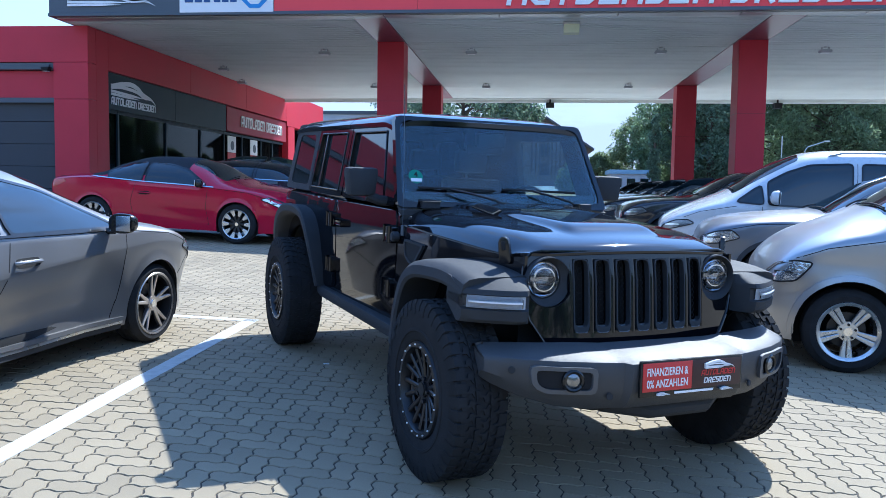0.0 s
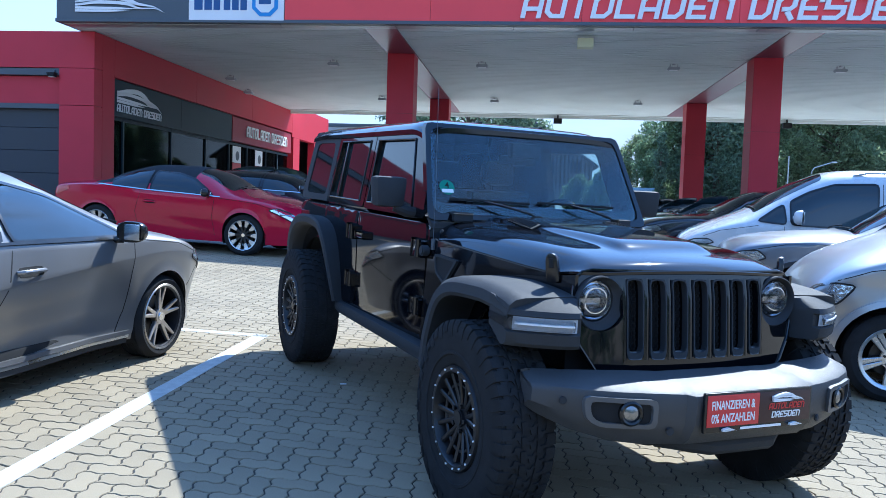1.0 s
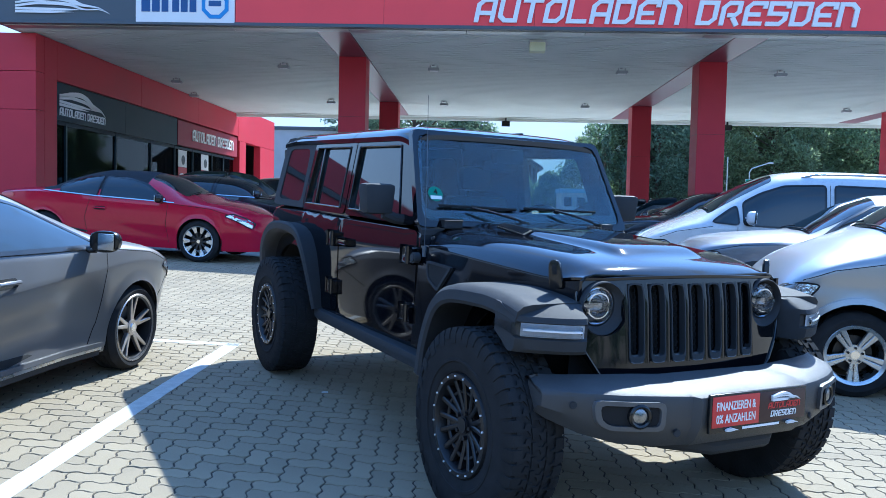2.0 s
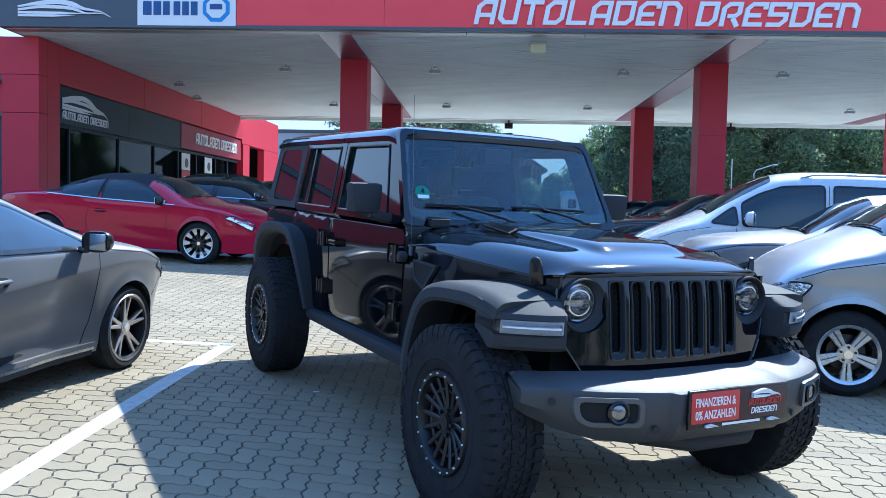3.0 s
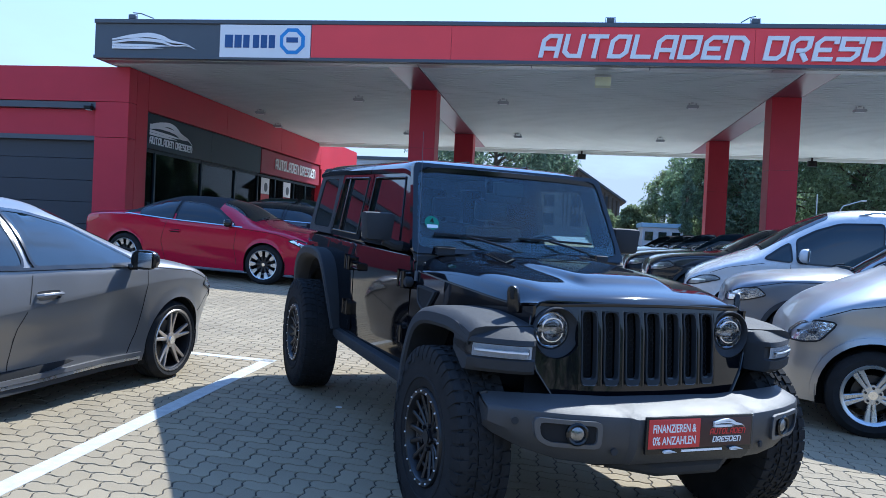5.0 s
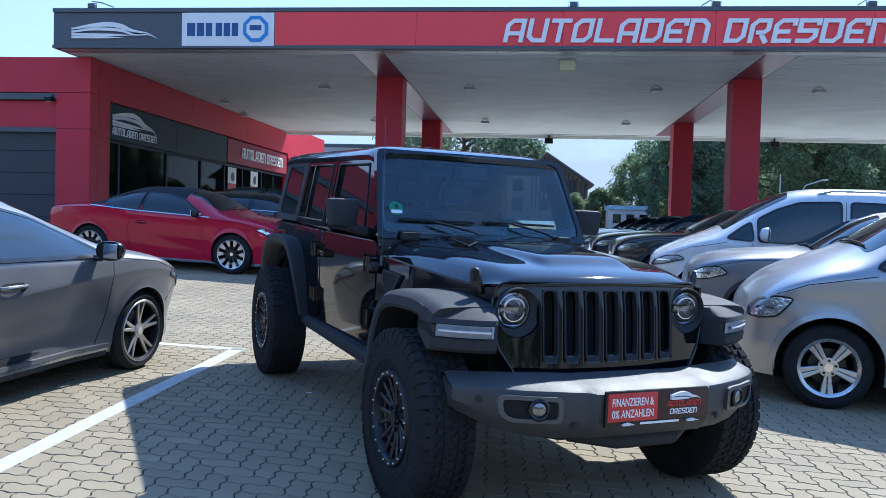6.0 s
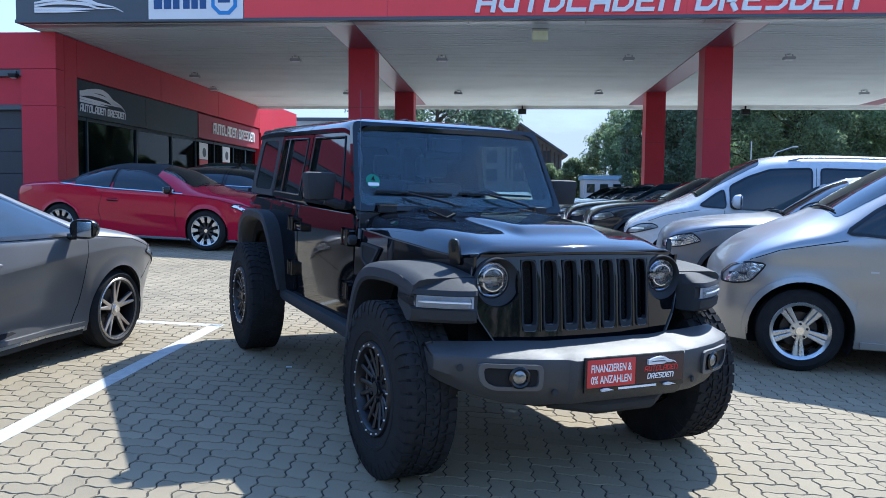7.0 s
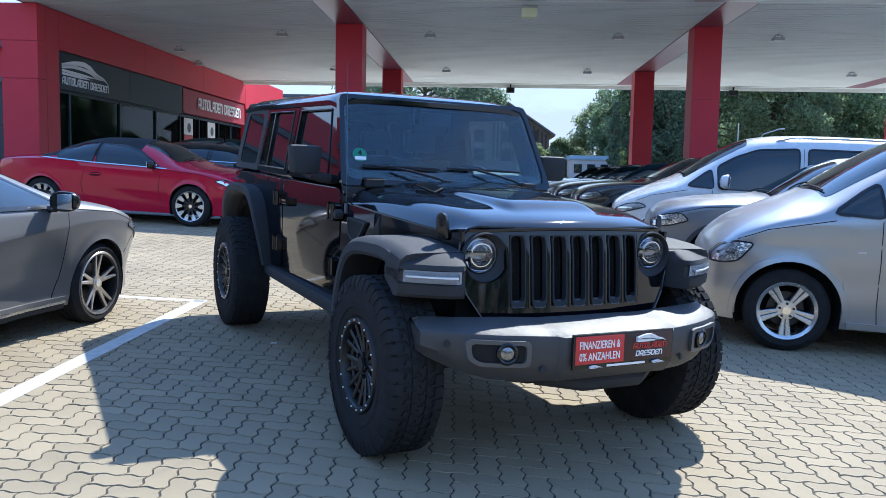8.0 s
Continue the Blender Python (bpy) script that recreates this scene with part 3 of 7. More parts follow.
def build_showroom():
    base = 0.4
    t = thing("showroom", pose(0, 0, 0), "red clad car showroom with dark windows and a workshop door", "building", kind="structure")
    # front: pillar, lintel and top band with panel joints
    z = WALL_TOP
    for a, b, c, d in ((-10.65, WALL_X, base, 3.49), (-10.65, WALL_X, 3.50, 4.325), (-16, WALL_X, 4.335, z), (-26, -16.01, 4.335, z)):
        bm = bmesh.new()
        box(bm, a, b, WALL_Y, WALL_Y + 0.35, c, d, 0.006)
        part("cladding_panel", bm, M["red"], t, "red metal cladding", smooth=False)
    bm = bmesh.new()
    box(bm, -26, -10.66, WALL_Y + 0.16, WALL_Y + 0.40, 3.54, 4.16, 0.004)
    part("lintel", bm, M["red"], t, "recessed red band", smooth=False)
    bm = bmesh.new()
    box(bm, -26, -10.66, WALL_Y + 0.03, WALL_Y + 0.35, 4.17, 4.325, 0.006)
    box(bm, -26, -10.66, WALL_Y + 0.10, WALL_Y + 0.35, 3.42, 3.535, 0.006)
    part("rail", bm, M["grey"], t, smooth=False)
    bm = bmesh.new()
    for i in range(6):
        box(bm, -15.6, -10.70, WALL_Y + 0.24, WALL_Y + 0.30, base + 0.52 * i, base + 0.52 * i + 0.512, 0.006)
    part("sectional_door", bm, M["door"], t, "dark closed sectional door", smooth=False)
    bm = bmesh.new()
    box(bm, -26, -15.62, WALL_Y + 0.2, WALL_Y + 0.4, base, 3.42, 0.006)
    part("front_wall", bm, M["red"], t, smooth=False)
    # side under the canopy: red frame round the dark glazing
    x = WALL_X
    for a, b, c, d in ((WALL_Y + 0.36, 18.78, base, WALL_TOP), (18.79, 23.5, 4.27, SOFFIT - 0.02), (23.51, 28.3, 4.27, SOFFIT - 0.02), (28.31, 33.1, 4.27, SOFFIT - 0.02),
                       (33.11, WALL_END, 4.1, WALL_TOP + 0.28), (33.3, 34.2, 0.9, 4.09), (36.5, WALL_END, 0.9, 4.09)):
        bm = bmesh.new()
        box(bm, x - 0.3, x, a, b, c, d, 0.006)
        part("cladding_panel", bm, M["red"], t, "red metal cladding", smooth=False)
    bm = bmesh.new()
    for a, b in ((18.79, 22.6), (22.61, 26.5)):
        box(bm, x - 0.28, x - 0.06, a, b, 3.38, 4.255, 0.004)
    part("sign_band", bm, M["teal"], t, "dark teal sign band", smooth=False)
    # entrance board, coloured darker for the shade it stands in
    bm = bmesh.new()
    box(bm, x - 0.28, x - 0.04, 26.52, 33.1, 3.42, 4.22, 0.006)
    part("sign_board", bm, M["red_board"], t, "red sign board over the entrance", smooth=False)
    # glazing with frames
    posts = (18.82, 19.5, 22.2, 24.6, 26.55, 28.25, 30.3, 31.7, 33.1)
    for a, b in zip(posts, posts[1:]):
        bm = bmesh.new()
        box(bm, x - 0.26, x - 0.16, a, a + 0.07, 0.9, 3.38, 0.006)
        box(bm, x - 0.25, x - 0.17, a + 0.07, b, 3.30, 3.38, 0.004)
        box(bm, x - 0.25, x - 0.17, a + 0.07, b, 0.86, 1.0, 0.004)
        w = part("window_frame", bm, M["teal"], t, smooth=False)
        bm = bmesh.new()
        box(bm, x - 0.215, x - 0.205, a + 0.07, b, 1.0, 3.30)
        part("pane", bm, M["shop_glass"], w, "dark showroom glass", smooth=False).visible_shadow = False
    # roof, floor and the room behind the glass, its dimness put into the colour
    bm = bmesh.new()
    box(bm, -26, x - 0.31, WALL_Y + 0.41, WALL_END, 4.3, 4.9)
    part("roof", bm, M["roof"], t, smooth=False)
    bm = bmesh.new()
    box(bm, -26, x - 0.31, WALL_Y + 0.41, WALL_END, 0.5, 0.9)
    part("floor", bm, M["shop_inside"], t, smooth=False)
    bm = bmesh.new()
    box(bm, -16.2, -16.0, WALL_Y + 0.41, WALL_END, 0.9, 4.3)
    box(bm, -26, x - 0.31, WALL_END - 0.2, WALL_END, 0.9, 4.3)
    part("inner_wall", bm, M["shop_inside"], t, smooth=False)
    bm = bmesh.new()
    box(bm, -26, -25.7, WALL_Y + 0.41, WALL_END, 0.3, WALL_TOP)
    part("side_wall", bm, M["red"], t, smooth=False)
    return t


showroom = build_showroom()
# small lamp below the top band, beside the workshop door
t = thing("wall_lamp", pose(-10.78, WALL_Y + 0.03, 4.24), "small dark lamp on the showroom front", "lamp")
bm = bmesh.new()
box(bm, -0.03, 0.03, -0.05, 0.0, -0.04, 0.04, 0.008)
part("bracket", bm, M["grey"], t)
bm = bmesh.new()
prism(bm, [(-0.10, -0.03), (0.10, -0.03), (0.07, -0.12), (-0.07, -0.12)], 0.03, 0.17, pose(0, 0, 0, 90, 0, 0), 0.01)
part("housing", bm, M["dark"], t)
bm = bmesh.new()
box(bm, -0.06, 0.06, -0.15, -0.05, -0.132, -0.122, 0.003)
part("lens", bm, M["white"], t)
# side signs face the forecourt: their plane is turned to +x
SIDE = pose(0, 0, 0, 0, 0, 90)
t = thing("side_emblem_sign", pose(WALL_X - 0.05, 18.98, 3.50) @ SIDE, "white car emblem with name on the grey band", "sign")
part("emblem", car_emblem(2.35, 0.40), M["white"], t, smooth=False, at=pose(0, 0, 0.24))
part("lettering", square_lettering("AUTOLADEN DRESDEN", 2.35, 0.19, 0.012, 0.1), M["white"], t, smooth=False)
t = thing("entrance_sign", pose(WALL_X - 0.03, 27.8, 3.64) @ SIDE, "white letters on the red entrance board", "sign")
part("lettering", square_lettering("AUTOLADEN DRESDEN", 4.65, 0.38, 0.03, 0.0), M["white"], t, smooth=False)
for y in (26.95, 29.2):
    t = thing("door_poster", pose(WALL_X - 0.19, y, 2.30) @ SIDE, "small grey and red poster on the glass", "poster", "entrance posters")
    bm = bmesh.new()
    box(bm, 0, 0.78, -0.006, 0.002, 0.42, 0.98)
    part("sheet", bm, M["white"], t, smooth=False)
    bm = bmesh.new()
    cyl(bm, 0.16, 0.006, pose(0.44, -0.009, 0.66, 90), 20)
    part("mark", bm, M["grey"], t, smooth=False)
    bm = bmesh.new()
    box(bm, 0, 0.78, -0.006, 0.002, -0.2, 0.41)
    s = part("sheet", bm, M["plate_red"], t, smooth=False)
    part("emblem", car_emblem(0.55, 0.12), M["white"], s, smooth=False, at=pose(0.1, -0.008, 0.1))


# ---------------------------------------------------------------- cars
class Shape:
    """A car body: x ahead of the front axle, y to its left, z up. Y gives the side, Z the upper skin."""

    def __init__(self, top, belt, half, lean, power, sill, arches, wheel_z, tuck=0.05, dips=(), crease=None, bulge=0.012):
        self.top, self.belt_line, self.half = curve(*sorted(top)), curve(*sorted(belt)), curve(*sorted(half))
        self.lean, self.power, self.sill = curve(*sorted(lean)), curve(*sorted(power)), curve(*sorted(sill))
        self.x0, self.x1 = min(p[0] for p in top), max(p[0] for p in top)
        self.arches, self.wheel_z, self.tuck, self.dips, self.crease, self.bulge = arches, wheel_z, tuck, dips, crease, bulge

    def belt(self, x):
        return min(self.belt_line(x), self.top(x) - 0.015)

    def low(self, x):
        s = self.sill(x)
        for xc, r in self.arches:
            if abs(x - xc) < r:
                s = max(s, self.wheel_z + math.sqrt(r * r - (x - xc) ** 2))
        return min(s, self.belt(x) - 0.02)

    def Y(self, x, z):
        w, b, s, t = self.half(x), self.belt(x), self.sill(x), self.top(x)
        if z <= b:
            u = min(1.0, (b - z) / max(0.05, b - s))
            y = w * (1 - self.tuck * u ** 2.5 + self.bulge * math.sin(math.pi * min(1, u * 1.3)))
        else:
            h = min(1.0, (z - b) / (t - b))
            n = self.power(x)
            y = w * (1 - self.lean(x) * h) * max(0.0, 1 - h ** n) ** (1 / n)
        if self.crease:
            line = self.crease(x)
            if z > line:
                y -= 0.20 * (min(z, b) - line) * (1.0 if z <= b else max(0.0, 1 - (z - b) / (t - b)))
            else:
                d = line - z
                near = min(abs(x - xc) - r for xc, r in self.arches)
                fade = min(1.0, max(0.12, near / 0.40))
                y -= fade * (0.34 * min(d, 0.2) + 0.15 * min(max(d - 0.2, 0), 0.16)) * (1 - 0.5 * min(1, max(0, (d - 0.40) / 0.13)))
        for line, depth, width in self.dips:
            y -= depth * math.exp(-((z - line(x)) / width) ** 2)
        for xc, r in self.arches:
            d = math.hypot(x - xc, z - self.wheel_z) - r
            if -0.02 < d < 0.09 and z < b:
                y += 0.018 * (1 - max(0, d) / 0.09) ** 2
        return y

    def Z(self, x, y):
        b, t, w, n, k = self.belt(x), self.top(x), self.half(x), self.power(x), self.lean(x)
        lo, hi = 0.0, 1.0
        for _ in range(26):
            h = (lo + hi) / 2
            if w * (1 - k * h) * max(0.0, 1 - h ** n) ** (1 / n) > abs(y):
                lo = h
            else:
                hi = h
        return b + (t - b) * lo

    def skin(self, count=84, lower=9, upper=13):
        xs = [self.x0 + (self.x1 - self.x0) * (1 - math.cos(math.pi * i / count)) / 2 * 0.35 + (self.x1 - self.x0) * i / count * 0.65 for i in range(count + 1)]
        for xc, r in self.arches:
            xs = [x for x in xs if abs(x - xc) > r + 0.03]
            xs += [xc + r * math.cos(math.pi * i / 22) for i in range(23)] + [xc - r - 0.002, xc + r + 0.002, xc - r - 0.025, xc + r + 0.025]
        xs = sorted(set(xs))
        bm = bmesh.new()
        rows = []
        for x in xs:
            lo, b, t, n = self.low(x), self.belt(x), self.top(x), self.power(x)
            side = []
            zs = [lo + (b - lo) * i / lower for i in range(lower)]
            if self.crease:
                mid = max(lo + 0.004, min(b - 0.004, self.crease(x)))
                k = lower * 2 // 3
                zs = [lo + (mid - lo) * (1 - (1 - i / k) ** 1.4) for i in range(k)]
                zs += [mid - 0.002, mid + 0.002] + [mid + (b - mid) * (i + 1) / (lower - k) for i in range(lower - k - 1)]
            for z in zs:
                side.append((self.Y(x, z), z))
            for i in range(upper):
                a = math.pi / 2 * i / upper
                z = b + (t - b) * math.sin(a) ** (2 / n) if i else b
                side.append((self.Y(x, z), z))
            ring = [bm.verts.new((x, y, z)) for y, z in side] + [bm.verts.new((x, 0, t))] + [bm.verts.new((x, -y, z)) for y, z in reversed(side)]
            rows.append(ring)
        for a, b in zip(rows, rows[1:]):
            for i in range(len(a) - 1):
                bm.faces.new((a[i], a[i + 1], b[i + 1], b[i]))
        bm.faces.new(rows[0][::-1])
        bm.faces.new(rows[-1])
        return bm

    def side_patch(self, outline, side, off=0.004, thick=0.012, cuts=2, inner=()):
        """A piece of the side skin within an outline of (x, z), standing proud by off."""
        bm = bmesh.new()
        vs = [bm.verts.new((x, 0, z)) for x, z in smooth_outline(outline)]
        f = bm.faces.new(vs)
        bmesh.ops.triangulate(bm, faces=[f])
        for _ in range(cuts):
            bmesh.ops.subdivide_edges(bm, edges=[e for e in bm.edges if e.calc_length() > 0.09], cuts=1, use_grid_fill=False)
            bmesh.ops.triangulate(bm, faces=bm.faces[:])
        for v in bm.verts:
            v.co.y = side * (self.Y(v.co.x, v.co.z) + off)
        return thicken(bm, Vector((0, -side * thick, 0)))

    def top_patch(self, outline, off=0.004, thick=0.012, cuts=4):
        """A piece of the upper skin within an outline of (x, y)."""
        bm = bmesh.new()
        vs = [bm.verts.new((x, y, 0)) for x, y in smooth_outline(outline)]
        f = bm.faces.new(vs)
        bmesh.ops.triangulate(bm, faces=[f])
        for _ in range(cuts):
            bmesh.ops.subdivide_edges(bm, edges=[e for e in bm.edges if e.calc_length() > 0.10], cuts=1)
            bmesh.ops.triangulate(bm, faces=bm.faces[:])
        for v in bm.verts:
            v.co.z = self.Z(v.co.x, v.co.y) + off
        return thicken(bm, Vector((0, 0, -thick)))

    def strip(self, bm, pts, side, width=0.012, off=0.004):
        """A narrow band along (x, z) points of the side."""
        pts = [Vector((x, 0, z)) for x, z in dense(pts, 0.05)]
        rows = []
        for i, p in enumerate(pts):
            d = pts[min(i + 1, len(pts) - 1)] - pts[max(i - 1, 0)]
            n = Vector((-d.z, 0, d.x)).normalized() * width / 2
            row = []
            for q, o in ((p - n, -0.004), (p - n, off), (p + n, off), (p + n, -0.004)):
                row.append(bm.verts.new((q.x, side * (self.Y(q.x, q.z) + o), q.z)))
            rows.append(row)
        for a, b in zip(rows, rows[1:]):
            for i in range(4):
                j = (i + 1) % 4
                bm.faces.new((a[i], a[j], b[j], b[i]))
        bm.faces.new(rows[0][::-1])
        bm.faces.new(rows[-1])
        return bm


def dense(pts, step):
    out = [pts[0]]
    for a, b in zip(pts, pts[1:]):
        n = max(1, int(math.hypot(b[0] - a[0], b[1] - a[1]) / step))
        out += [(a[0] + (b[0] - a[0]) * i / n, a[1] + (b[1] - a[1]) * i / n) for i in range(1, n + 1)]
    return out


def smooth_outline(pts, cut=0.22, limit=0.05):
    """Corners of a closed outline cut round."""
    out = []
    n = len(pts)
    for i in range(n):
        p, a, b = Vector(pts[i]), Vector(pts[i - 1]), Vector(pts[(i + 1) % n])
        u, w = (a - p), (b - p)
        ra, rb = min(cut * u.length, limit), min(cut * w.length, limit)
        s, e = p + u.normalized() * ra, p + w.normalized() * rb
        out += [tuple(s), tuple(s * 0.25 + p * 0.5 + e * 0.25), tuple(e)]
    return out


def thicken(bm, vec):
    r = bmesh.ops.extrude_face_region(bm, geom=bm.faces[:])
    bmesh.ops.translate(bm, verts=[v for v in r["geom"] if isinstance(v, bmesh.types.BMVert)], vec=vec)
    return bm


def polar(r, a):
    return (r * math.cos(a), r * math.sin(a))


def tyre_mesh(R, rr, w, seg=64):
    """A road tyre round z, its outer face at z = 0, with tread grooves."""
    b = bmesh.new()
    s = R - rr
    prof = [(rr - 0.004, -w + 0.01), (rr + 0.006, -w), (rr + s * 0.5, -w - 0.006), (R - 0.022, -w + 0.012), (R - 0.006, -w + 0.028)]
    for i in range(1, 5):
        z = -w + w * i / 5
        prof += [(R, z - 0.006), (R - 0.008, z - 0.004), (R - 0.008, z + 0.004), (R, z + 0.006)]
    prof += [(R - 0.006, -0.028), (R - 0.022, -0.012), (rr + s * 0.5, 0.006), (rr + 0.006, 0.0), (rr - 0.004, -0.01)]
    return lathe(b, prof, seg)


def rim_barrel(rr, w, lip=0.012):
    b = bmesh.new()
    return lathe(b, [(rr - 0.03, -w + 0.02), (rr - 0.025, -0.05), (rr - 0.022, -0.012), (rr - lip, -0.004), (rr, 0.002), (rr + 0.004, -0.004), (rr, -0.02), (rr - 0.005, -w + 0.02)], 48, close=True)


def spoke(bm, r0, r1, a, w0, w1, z0, z1, thick=0.03, skew=0.0):
    """A tapered bar from r0 to r1 at angle a, its face rising from z0 to z1."""
    t = bmesh.new()
    rows = []
    for k in range(4):
        f = k / 3
        r, w, z = r0 + (r1 - r0) * f, w0 + (w1 - w0) * f, z0 + (z1 - z0) * (f ** 1.5)
        s = skew * f
        rows.append([t.verts.new(p) for p in ((r, s - w, z - thick), (r, s - w, z - 0.005), (r, s - w + 0.006, z), (r, s + w - 0.006, z), (r, s + w, z - 0.005), (r, s + w, z - thick))])
    for p, q in zip(rows, rows[1:]):
        for i in range(6):
            j = (i + 1) % 6
            t.faces.new((p[i], p[j], q[j], q[i]))
    t.faces.new(rows[0][::-1])
    t.faces.new(rows[-1])
    return join(bm, t, pose(0, 0, 0, 0, 0, math.degrees(a)))


WHEELS = {}


def wheel_meshes(style, R, rr, w):
    key = (style, R, rr, w)
    if key in WHEELS:
        return WHEELS[key]
    rim, dark, extra = bmesh.new(), bmesh.new(), bmesh.new()
    join(rim if style == "wide" else dark, rim_barrel(rr - 0.004, w))
    lathe(rim, [(rr - 0.016, -0.014), (rr - 0.013, -0.002), (rr, 0.004), (rr + 0.005, -0.002), (rr + 0.002, -0.014)], 56, close=True)
    lathe(dark, [(0.0, -0.12), (rr * 0.62, -0.12), (rr * 0.62, -0.10), (0.0, -0.10)], 32)
    n = 5
    if style == "star":
        for i in range(n):
            a = 2 * math.pi * i / n + math.pi / 2
            for d in (-1, 1):
                spoke(rim, 0.045, rr - 0.02, a + d * 0.06, 0.019, 0.0115, -0.030, -0.008, 0.028, d * 0.024)
        cyl(rim, 0.062, 0.05, pose(0, 0, -0.05), 24, bevel=0.006)
        cyl(extra, 0.032, 0.012, pose(0, 0, -0.022), 24, bevel=0.003)
    elif style == "wide":
        for i in range(n):
            a = 2 * math.pi * i / n + math.pi / 2
            for d in (-1, 1):
                spoke(rim, 0.06, rr - 0.02, a + d * 0.24, 0.0125, 0.0235, -0.030, -0.010, 0.035, -d * 0.026)
        cyl(rim, 0.078, 0.05, pose(0, 0, -0.052), 28, bevel=0.008)
        cyl(extra, 0.034, 0.012, pose(0, 0, -0.022), 24, bevel=0.003)
        for i in range(5):
            x, y = polar(0.056, 2 * math.pi * (i + 0.5) / 5 + math.pi / 2)
            cyl(dark, 0.010, 0.02, pose(x, y, -0.022), 10)
    elif style == "ten":
        for i in range(10):
            a = 2 * math.pi * i / 10
            spoke(dark, 0.05, rr - 0.02, a, 0.016, 0.026, -0.034, -0.012, 0.03)
            spoke(rim, rr * 0.56, rr - 0.010, a, 0.020, 0.046, -0.014, -0.002, 0.02)
        cyl(dark, 0.07, 0.05, pose(0, 0, -0.056), 24, bevel=0.006)
        cyl(extra, 0.03, 0.012, pose(0, 0, -0.026), 24, bevel=0.003)
    else:
        for i in range(7):
            a = 2 * math.pi * i / 7 + math.pi / 2
            spoke(rim, 0.05, rr - 0.02, a - 0.09, 0.015, 0.011, -0.03, -0.010, 0.03)
            spoke(rim, 0.05, rr - 0.02, a + 0.09, 0.015, 0.011, -0.03, -0.010, 0.03)
        cyl(rim, 0.07, 0.05, pose(0, 0, -0.05), 24, bevel=0.006)
        cyl(extra, 0.03, 0.012, pose(0, 0, -0.022), 24, bevel=0.003)
    WHEELS[key] = (mesh_of("tyre", tyre_mesh(R, rr, w), M["rubber"]), mesh_of("rim", rim, M["bronze_alloy" if style == "star" else "alloy"]), mesh_of("brake_and_hub", dark, M["black_rim"]), mesh_of("hub_cap", extra, M["chrome"]))
    return WHEELS[key]


def add_wheels(car, style, R, rr, w, half, axles, steer=0.0):
    meshes = wheel_meshes(style, R, rr, w)
    for x in axles:
        for side in (1, -1):
            turn = pose(x, side * half, R - 0.004, 90 if side < 0 else -90, 0, steer if x == 0 else 0)
            wheel = part("wheel", meshes[0], None, car, at=turn)
            part("rim", meshes[1], None, wheel)
            part("brake_disc", meshes[2], None, wheel)
            part("hub_cap", meshes[3], None, wheel)


def mirror_bm(side, x, y, z, l=0.20, h=0.15, d=0.13):
    """A door mirror: a rounded shell on a short arm."""
    bm = bmesh.new()
    t = bmesh.new()
    bmesh.ops.create_uvsphere(t, u_segments=20, v_segments=12, radius=1)
    for v in t.verts:
        p = v.co
        e = lambda q: math.copysign(abs(q) ** 0.72, q)
        v.co = Vector((e(p.x) * d / 2, e(p.y) * l / 2, e(p.z) * h / 2))
        if v.co.x < -d * 0.25:
            v.co.x = -d * 0.25
        v.co.z *= 1 - 0.18 * v.co.x / d
    join(bm, t, pose(x, side * (y + l / 2 + 0.03), z, 0, 0, side * -12))
    tube(bm, [(x - 0.02, side * (y - 0.03), z - h * 0.45), (x, side * (y + 0.06), z - h * 0.40)], 0.025, 10)
    return bm


